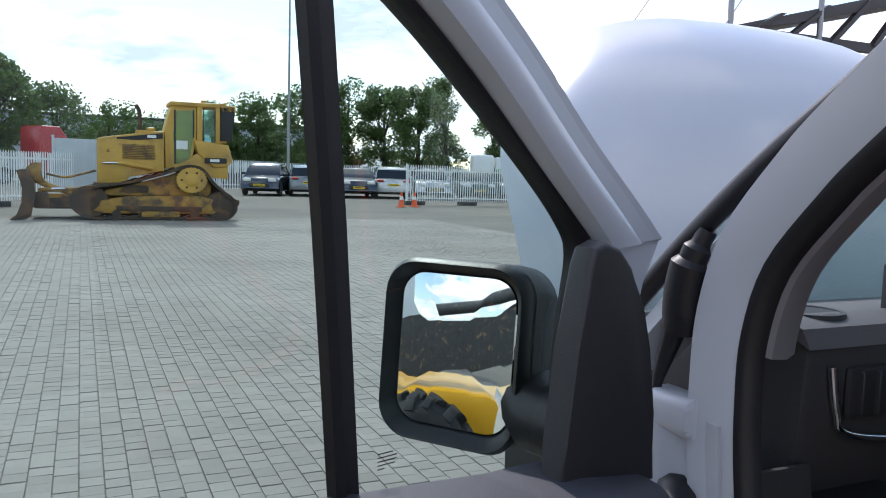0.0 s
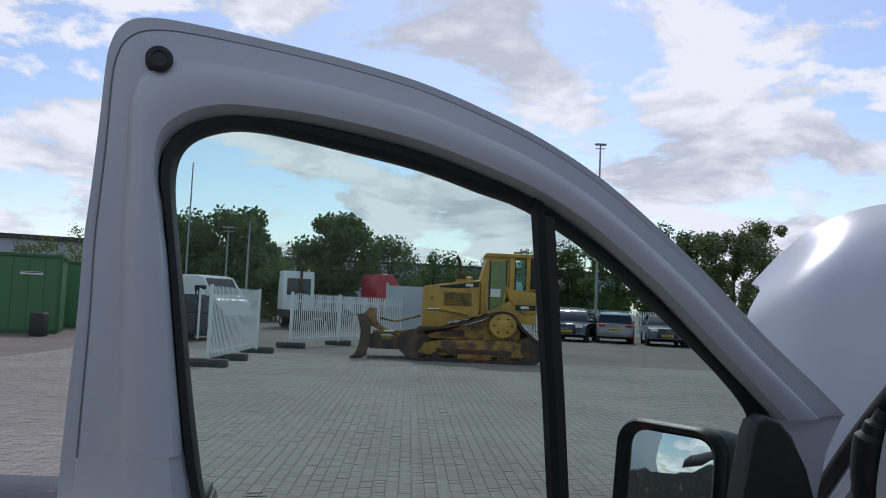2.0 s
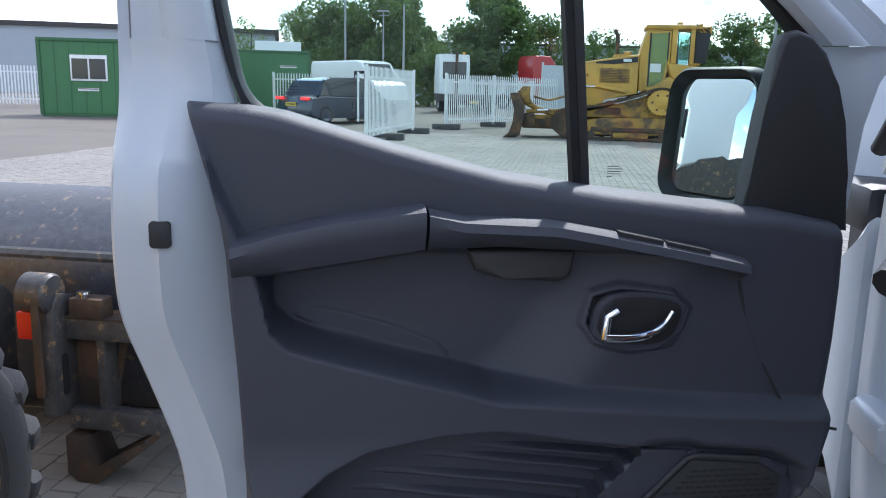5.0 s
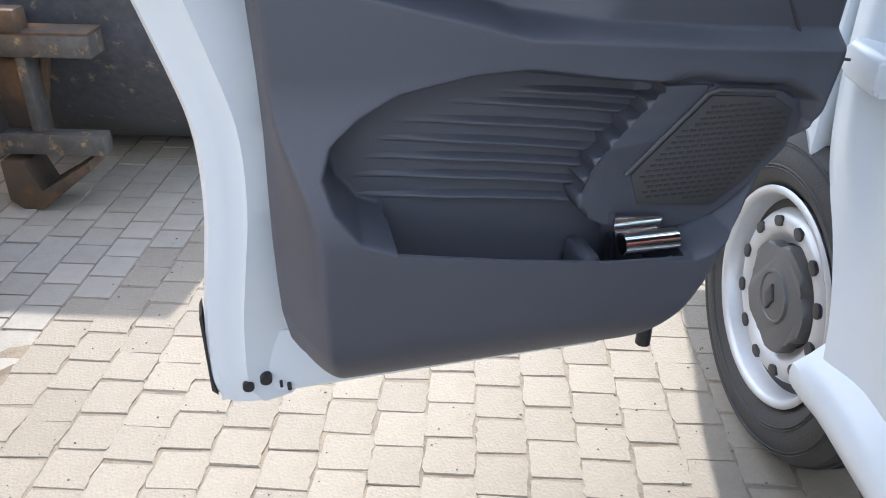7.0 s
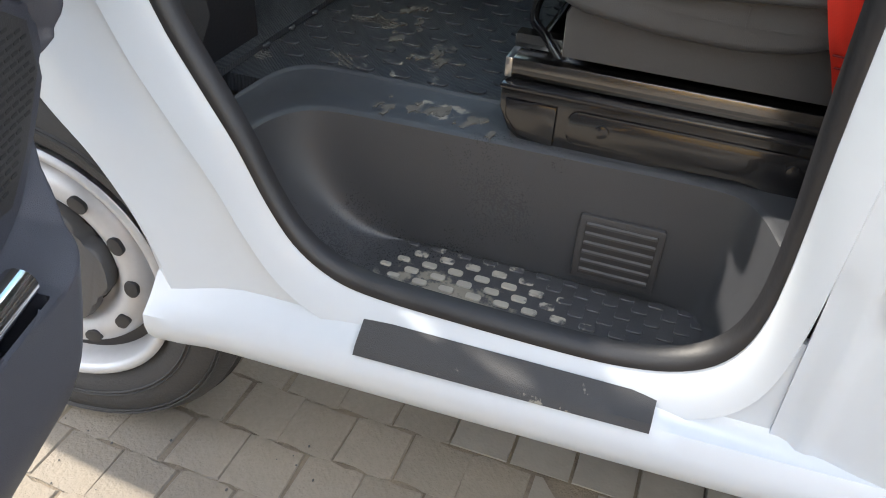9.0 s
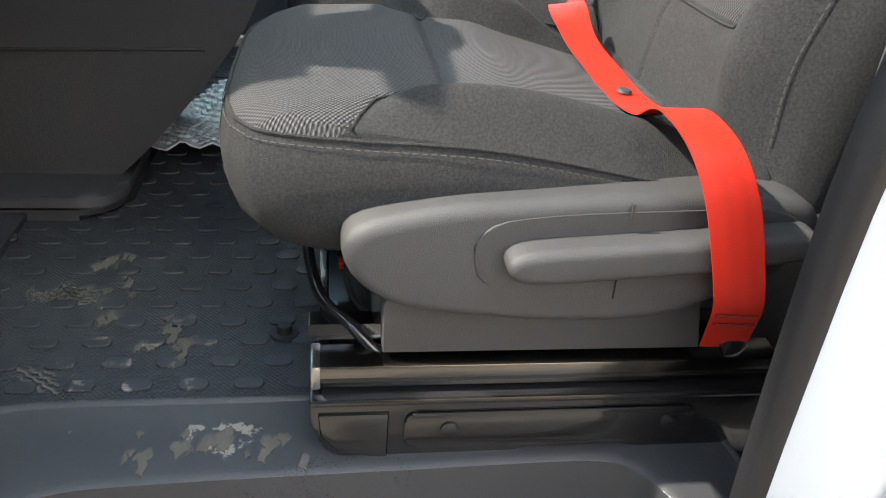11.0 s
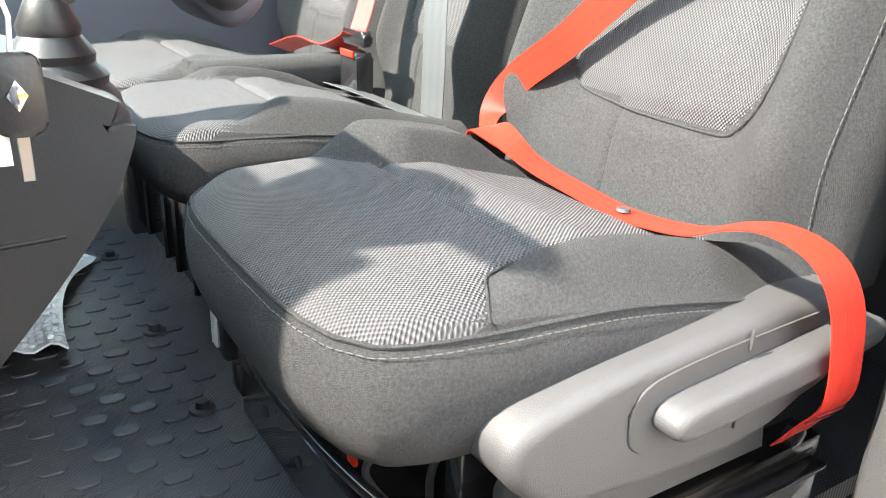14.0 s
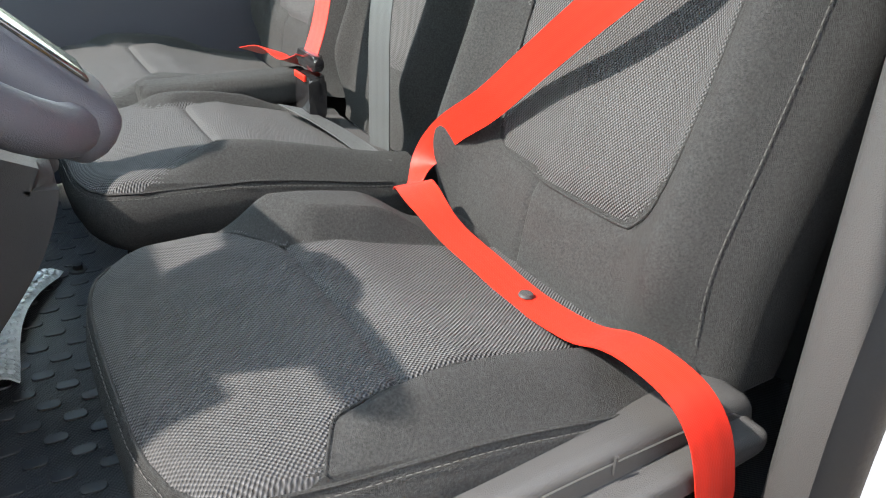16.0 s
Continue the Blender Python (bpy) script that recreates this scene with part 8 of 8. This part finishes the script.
for x, z in ((22.7, 13.5), (27.6, 14.5)):
    part("canopy_mast", tube([(x, 24, 0), (x, 24, z)], 0.12, 10), GALV, can, "grey mast")
    part("guy_cable", tube([(x, 24, z), (x - 5.2, 24, z - 7.0)], 0.025, 6), GALV, can)
    part("guy_cable", tube([(x, 24, z), (x + 6.2, 24, z - 4.0)], 0.025, 6), GALV, can)


# -- trees
def tree(x, y, h, spread, leaf, seed, label, n=1500, trunk=True, low=0.25):
    rnd = random.Random(seed)
    t = thing("tree", (x, y, 0), label, "tree", "trees")
    bm = tube([(0, 0, 0), (0.05, 0, h * 0.3), (0.0, 0.1, h * 0.6), (0.1, 0, h * 0.85)], [h * 0.028, h * 0.022, h * 0.014, h * 0.005], 8)
    clumps = []
    for k in range(40):
        a, rr, zz = rnd.uniform(0, 6.28), spread * rnd.uniform(0.1, 0.85) ** 0.8, rnd.uniform(low, 0.97)
        rr *= math.sqrt(max(0.05, 1 - ((zz - 0.55) / 0.5) ** 2))
        c = Vector((rr * math.cos(a), rr * math.sin(a), zz * h))
        clumps.append((c, spread * rnd.uniform(0.18, 0.36)))
        if k < 10:
            tube([(0, 0, c.z * 0.55), c * 0.6 + Vector((0, 0, c.z * 0.25)), c], [h * 0.009, h * 0.006, h * 0.002], 5, bm)
    part("trunk", bm, BARK, t, "grey brown trunk and limbs")
    vs, fs = [], []
    n = int(n * 2.6)
    for k in range(n):
        c, r = clumps[rnd.randrange(len(clumps))]
        d = Vector((rnd.gauss(0, 1), rnd.gauss(0, 1), rnd.gauss(0, 0.8)))
        d = d.normalized() * r * rnd.uniform(0.45, 1.1)
        p = c + d
        s = spread * rnd.uniform(0.026, 0.056)
        ax, ay = Vector((rnd.gauss(0, 1), rnd.gauss(0, 1), rnd.gauss(0, 1))).normalized(), None
        ay = ax.orthogonal().normalized()
        b = len(vs)
        vs += [p + ax * s, p + ay * s * 0.7, p - ax * s, p - ay * s * 0.7]
        fs.append((b, b + 1, b + 2, b + 3))
    me = bpy.data.meshes.new("crown")
    me.from_pydata([tuple(v) for v in vs], [], fs)
    me.materials.append(leaf)
    ob = new("crown", me)
    ob.parent = t
    ob["label"] = "uneven crown of small green leaves"
    return t


OAK = "broad green tree behind the fence"
tree(-13.5, 56, 7.4, 3.6, LEAF, 1, OAK, 5200)
tree(-17.3, 57, 7.2, 3.4, LEAF, 2, OAK, 4800)
tree(-10.2, 55, 4.2, 2.4, LEAF2, 3, "low bright green tree", 3000, low=0.1)
tree(-6.6, 60, 7.6, 3.8, LEAF, 4, OAK, 5200)
tree(-2.2, 62, 6.5, 2.8, LEAF, 21, OAK, 1600)
tree(1.4, 70, 6.0, 3.2, LEAF, 5, OAK, 1600, low=0.1)
tree(4.2, 72, 5.4, 2.6, LEAF, 6, OAK, 1400, low=0.1)
for k, (x, y, h) in enumerate(((12, 78, 7.2), (15.5, 80, 8.2), (19, 74, 9.0), (23.5, 76, 10.0), (27, 75, 9.6), (31.5, 77, 11.0), (36, 80, 11.5), (41, 78, 10.5), (46, 84, 12.5), (52, 86, 12.0), (58, 88, 13.0), (8.5, 80, 6.5))):
    tree(x, y, h, 3.6 if h > 8 else 3.0, LEAF, 30 + k, OAK, 3600, low=0.06)
for k in range(7):
    tree(-30 + k * 3.1, 62 + (k % 3) * 2, 5.5 + (k % 3), 2.4, LEAF2 if k % 2 else LEAF, 60 + k, "green hedge tree far behind the yard", 900, low=0.05)
# green sheet truck behind the parked cars
gt = thing("tipper_truck", face(37.0, 66.0, 70), "white and green tipper truck among the trees", "truck")
part("tipper_body", box(-1.2, 1.2, -3, 2, 1.2, 3.0, 0.1), WHITETRUCK, gt)
part("tipper_side", box(-1.25, 1.25, -3.05, 2.05, 1.0, 1.9, 0.05), mat("bright_green_panel", (0.06, 0.30, 0.08), 0.5), gt)
part("cab", box(-1.15, 1.15, 2.2, 4.2, 0.8, 3.2, 0.2, 3), WHITETRUCK, gt)
for sx in (-1, 1):
    for y in (3.2, -1.8):
        wheel(gt, (sx * 0.95, y, 0.5), 0.5, 0.3, CARGREY, side=-sx)

# ---- yellow loader standing beside the van ----
ld = thing("wheel_loader", (0, 0, 0), "yellow wheel loader with a scratched black bucket and quick hitch", "loader")
fw = new("front_wheel")
fw.parent = ld
fw.matrix_local = Matrix.Translation((-1.905, 0.185, 0.418)) @ Matrix.Scale(1.02, 4)
part("tyre", lathe([(0.150, 0.240), (0.158, 0.244), (0.166, 0.272), (0.168, 0.315), (0.163, 0.343), (0.148, 0.362), (0.12, 0.370), (-0.12, 0.370), (-0.148, 0.362), (-0.163, 0.343), (-0.168, 0.31), (-0.16, 0.26)], "x", 72, cap=False), TYRE, fw, "chunky black tractor tyre", sharp=70)
for k in range(18):
    for sgn in (-1, 1):
        a = 2 * math.pi * (k + (0.5 if sgn < 0 else 0)) / 18
        bm = prism([(-0.005, 0.350), (0.150, 0.345), (0.164, 0.342), (0.171, 0.352), (0.165, 0.385), (0.140, 0.408), (-0.005, 0.410)], -0.026, 0.026, "y", 0.006)
        bm.transform(Matrix.Rotation(a, 4, "X") @ Matrix.Scale(sgn, 4, (1, 0, 0)) @ Matrix.Rotation(radians(16), 4, "Z"))
        part("tread_lug", bm, TYRE, fw)
for r0 in (0.252, 0.260):
    part("bead_ring", lathe([(0.160, r0), (0.1645, r0 + 0.002), (0.162, r0 + 0.004)], "x", 72, cap=False), TYRE, fw)
part("rim", lathe([(0.150, 0.244), (0.159, 0.241), (0.157, 0.235), (0.148, 0.229), (0.10, 0.222), (0.060, 0.214), (0.052, 0.20), (0.060, 0.15), (0.075, 0.10), (0.10, 0.09), (0.10, 0.001)], "x", 64, cap=False), JYEL, fw, "yellow steel rim", sharp=70)
for k in range(8):
    part("wheel_nut", lathe([(0.07, 0.012), (0.092, 0.011), (0.092, 0.001)], "x", 6, (0, 0.125 * math.cos(k * 0.785), 0.125 * math.sin(k * 0.785))), RUSTY, fw)
bk = []
for z, y in ((0.895, 1.62), (0.872, 1.50), (0.79, 1.36), (0.735, 1.30), (0.70, 1.285), (0.62, 1.30), (0.45, 1.34), (0.25, 1.42), (0.10, 1.58), (0.04, 1.80), (0.02, 2.4)):
    bk.append([(x, y, z) for x in (-3.4, -2.6, -2.0, -1.28)])
part("bucket", sheet(bk, 0.02), BLADE, ld, "scratched dark steel bucket")
part("bucket_end", prism([(1.62, 0.895), (1.36, 0.79), (1.285, 0.70), (1.34, 0.45), (1.42, 0.25), (1.58, 0.10), (2.4, 0.02), (2.4, 0.10)], -1.29, -1.27, "x", 0.003), BLADE, ld)
part("bucket_marking", prism([(1.70, 0.60), (1.95, 0.50), (1.95, 0.42), (1.70, 0.52)], -1.2695, -1.2685, "x"), mat("green_sticker", (0.02, 0.25, 0.10), 0.5), ld, "plain green block on the bucket")
part("bucket_lip", tube([(-3.4, 1.285, 0.725), (-1.28, 1.285, 0.725)], 0.022, 8), JBLK, ld)
part("hitch_plate", prism([(1.08, 0.24), (1.09, 0.58), (1.12, 0.64), (1.20, 0.62), (1.24, 0.24)], -2.10, -2.05, "x", 0.006), JBLK, ld, "worn black hitch plate")
part("hitch_plate", prism([(1.05, 0.30), (1.08, 0.62), (1.16, 0.66), (1.22, 0.60), (1.22, 0.25)], -2.32, -2.28, "x", 0.006), JBLK, ld)
part("hitch_slot", prism(rounded(1.118, 1.150, 0.30, 0.44, 0.015), -2.0495, -2.0475, "x"), INK, ld)
part("hitch_pin", lathe([(-2.15, 0.064), (-2.07, 0.064), (-2.06, 0.056), (-2.055, 0.001)], "x", 24, (0, 1.12, 0.640)), JBLK, ld, "round hitch knuckle")
part("hitch_red", box(-2.17, -2.105, 1.08, 1.10, 0.495, 0.585, 0.006), RED, ld, "red hitch part")
part("hitch_bar", box(-2.105, -2.080, 1.060, 1.075, 0.31, 0.62, 0.003), RUSTY, ld, "rusty flat bar")
part("cross_beam", box(-2.07, -1.72, 1.15, 1.25, 0.483, 0.550, 0.004), JBLK, ld, "worn black cross beam")
part("beam_edge", box(-2.07, -1.72, 1.148, 1.252, 0.550, 0.558), RUSTY, ld)
part("lower_beam", box(-2.05, -1.73, 1.14, 1.20, 0.182, 0.247, 0.003), JBLK, ld, "worn lower beam with a square end")
part("upright", box(-1.955, -1.925, 1.16, 1.24, 0.22, 0.50, 0.003), JBLK, ld)
part("brace", tube([(-1.965, 1.24, 0.20), (-1.895, 1.24, 0.49)], 0.013, 4), RUSTY, ld)
part("skid_shoe", prism([(-2.06, 0.16), (-2.06, 0.03), (-2.02, 0.0), (-1.96, 0.0), (-1.78, 0.14), (-1.78, 0.17), (-1.95, 0.06), (-1.98, 0.16)], 1.12, 1.24, "y", 0.005), RUSTY, ld, "rusty skid")
part("locking_block", box(-2.03, -1.915, 1.14, 1.21, 0.556, 0.622, 0.008), RUSTY, ld, "steel locking block")
part("locking_bolt", lathe([(0.620, 0.014), (0.634, 0.014), (0.635, 0.022), (0.642, 0.021), (0.644, 0.001)], "z", 12, (-1.985, 1.16, 0)), CHROME, ld)
part("hitch_web", box(-2.055, -1.95, 1.20, 1.24, 0.20, 0.50, 0.003), RUSTY, ld, "rust streaked web plate")
part("hose", tube(curve([(-2.4, 0.9, 0.8), (-2.3, 1.0, 0.72), (-2.22, 1.05, 0.66)], 10), 0.016, 8), RUBBER, ld)
# machine body and boom behind the camera, seen in the door mirror
part("chassis", box(-3.2, -2.2, -2.6, 0.9, 0.35, 0.80, 0.06), JYEL, ld, "yellow chassis")
BOOM = pose(0, 0, 0.30)
part("boom", prism([(-2.9, 1.95), (-1.6, 1.48), (-0.6, 1.14), (0.3, 0.95), (0.95, 0.78), (0.85, 0.60), (0.0, 0.62), (-0.6, 0.74), (-1.6, 1.02), (-2.9, 1.50)], -2.50, -2.30, "x", 0.03, m=BOOM), JBLK, ld, "black loader boom")
part("boom_marking", prism([(-1.35, 1.32), (-0.75, 1.11), (-0.78, 0.97), (-1.38, 1.17)], -2.302, -2.296, "x", m=BOOM), PAPER, ld, "plain white marking block")
part("boom_badge", prism([(-2.2, 1.62), (-1.48, 1.36), (-1.52, 1.22), (-2.2, 1.46)], -2.302, -2.296, "x", m=BOOM), JYEL, ld, "plain yellow block")
part("boom_ram", tube([(-2.4, -2.4, 2.2), (-2.4, 0.0, 1.40)], 0.05, 10), JBLK, ld)
for k in range(4):
    part("hose", tube(curve([(-2.33 - k * 0.05, -2.5, 2.20), (-2.33 - k * 0.05, -1.9, 2.08 + 0.06 * k), (-2.33 - k * 0.05, -1.3, 1.80 + 0.05 * k), (-2.33 - k * 0.05, -0.6, 1.45)], 20), 0.018, 8), RUBBER, ld, "black hydraulic hose")
part("rear_body", box(-3.6, -2.1, -4.4, -2.4, 0.5, 1.15, 0.1, 3), JYEL, ld, "yellow engine cover")
part("work_lamp", lathe([(-0.05, 0.05), (0.03, 0.07), (0.04, 0.001)], "y", 16, (-2.26, -1.75, 1.92)), PAPER, ld, "round work lamp")
wheel(ld, (-3.4, 0.18, 0.40), 0.40, 0.32, JYEL, "front_wheel", side=1)
wheel(ld, (-2.05, -3.2, 0.42), 0.42, 0.34, JYEL, "rear_wheel", side=-1)
wheel(ld, (-3.5, -3.2, 0.42), 0.42, 0.34, JYEL, "rear_wheel", side=1)

# ---- paving blocks ----
def wavy(lx, ly, amp, n=4):
    """Interlocking block outline with wavy long sides."""
    pts = []
    for k in range(n * 2 + 1):
        x = -lx / 2 + lx * k / (n * 2)
        pts.append((x, -ly / 2 + amp * math.sin(2 * math.pi * k / (n * 2))))
    for k in range(n * 2 + 1):
        x = lx / 2 - lx * k / (n * 2)
        pts.append((x, ly / 2 + amp * math.sin(2 * math.pi * (1 - k / (n * 2)))))
    return pts


meshes = []
jit = random.Random(5)
for v in range(10):
    bm = prism([(a + jit.uniform(-0.0028, 0.0022), b + jit.uniform(-0.0028, 0.0022)) for a, b in wavy(0.1045, 0.1035, 0.0035, 3)], -0.05, 0.0, "z")
    tops = [f for f in bm.faces if all(abs(q.co.z) < 1e-6 for q in f.verts)]
    bmesh.ops.bevel(bm, geom=[e for f in tops for e in f.edges], offset=0.0016 + 0.0004 * v, segments=1, affect="EDGES")
    me = bpy.data.meshes.new("paver")
    bm.to_mesh(me)
    bm.free()
    me.materials.append(PAVER)
    meshes.append(me)
rnd = random.Random(12)
PX, PY = 0.107, 0.107
count = 0
cells = []
shifts = [rnd.uniform(0.3, 0.7) for _ in range(200)]
for i in range(-90, 86):
    for j in range(-28, 206):
        x, y = i * PX, j * PY + (PY * shifts[i] if i % 2 else 0)
        cells.append((x, y))
near = sorted((c for c in cells if -1.75 < c[0] < 0.25 and -0.75 < c[1] < 1.9), key=lambda c: math.hypot(c[0] + 0.6, c[1] - 0.3))[:300]
nearset = set(near)
for x, y in near:
    p = new("paver", meshes[rnd.randrange(10)])
    p.parent = ground
    p.matrix_local = pose(x + rnd.uniform(-0.003, 0.003), y + rnd.uniform(-0.004, 0.004), rnd.uniform(-0.0008, 0.0008), rnd.uniform(-0.35, 0.35), rnd.uniform(-0.35, 0.35), 90 + rnd.uniform(-1.6, 1.6))
sand = bmesh.new()
rows_ = [[(x, y, -0.0028 + 0.0010 * math.sin(7.3 * x + 2 * math.sin(3 * y)) * math.sin(5.1 * y + 1.7 * math.sin(4 * x))) for x in np.linspace(-1.75, 0.25, 50)] for y in np.linspace(-0.75, 1.9, 66)]
part("joint_sand", sheet(rows_, 0, sand), SAND, ground, "sand filling the paving joints")
grit = bmesh.new()
for k in range(420):
    gx, gy, gr = rnd.uniform(-1.6, 0.1), rnd.uniform(-0.6, 1.3), rnd.uniform(0.0012, 0.0034)
    bmesh.ops.create_icosphere(grit, subdivisions=1, radius=gr, matrix=Matrix.Translation((gx, gy, 0.001)) @ Matrix.Diagonal((1, rnd.uniform(0.6, 1), 0.6, 1)))
tagged(part("grit", grit, CONC, ground, "small dark grit on the paving"), kind="stuff")
vs, fs = [], []
for x, y in cells:
    if (x, y) in nearset or not (-9.5 < x < 9.0) or y > 22 or y < -3:
        continue
    if x > 0.4 and y < 0.6:
        continue
    z = rnd.uniform(-0.002, 0.002)
    dz = rnd.uniform(-0.0014, 0.0014)
    b = len(vs)
    n = 4
    vs += [(x - 0.050, y - 0.050, z), (x + 0.050, y - 0.050, z + dz), (x + 0.050, y + 0.050, z), (x - 0.050, y + 0.050, z - dz),
           (x - 0.0525, y - 0.0525, z - 0.010), (x + 0.0525, y - 0.0525, z - 0.010), (x + 0.0525, y + 0.0525, z - 0.010), (x - 0.0525, y + 0.0525, z - 0.010)]
    fs += [(b, b + 1, b + 2, b + 3), (b, b + 4, b + 5, b + 1), (b + 1, b + 5, b + 6, b + 2), (b + 2, b + 6, b + 7, b + 3), (b + 3, b + 7, b + 4, b)]
me = bpy.data.meshes.new("paving")
me.from_pydata(vs, [], fs)
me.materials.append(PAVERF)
ob = new("paving_field", me)
ob.parent = ground
tagged(ob, "worn grey concrete block paving", kind="stuff")
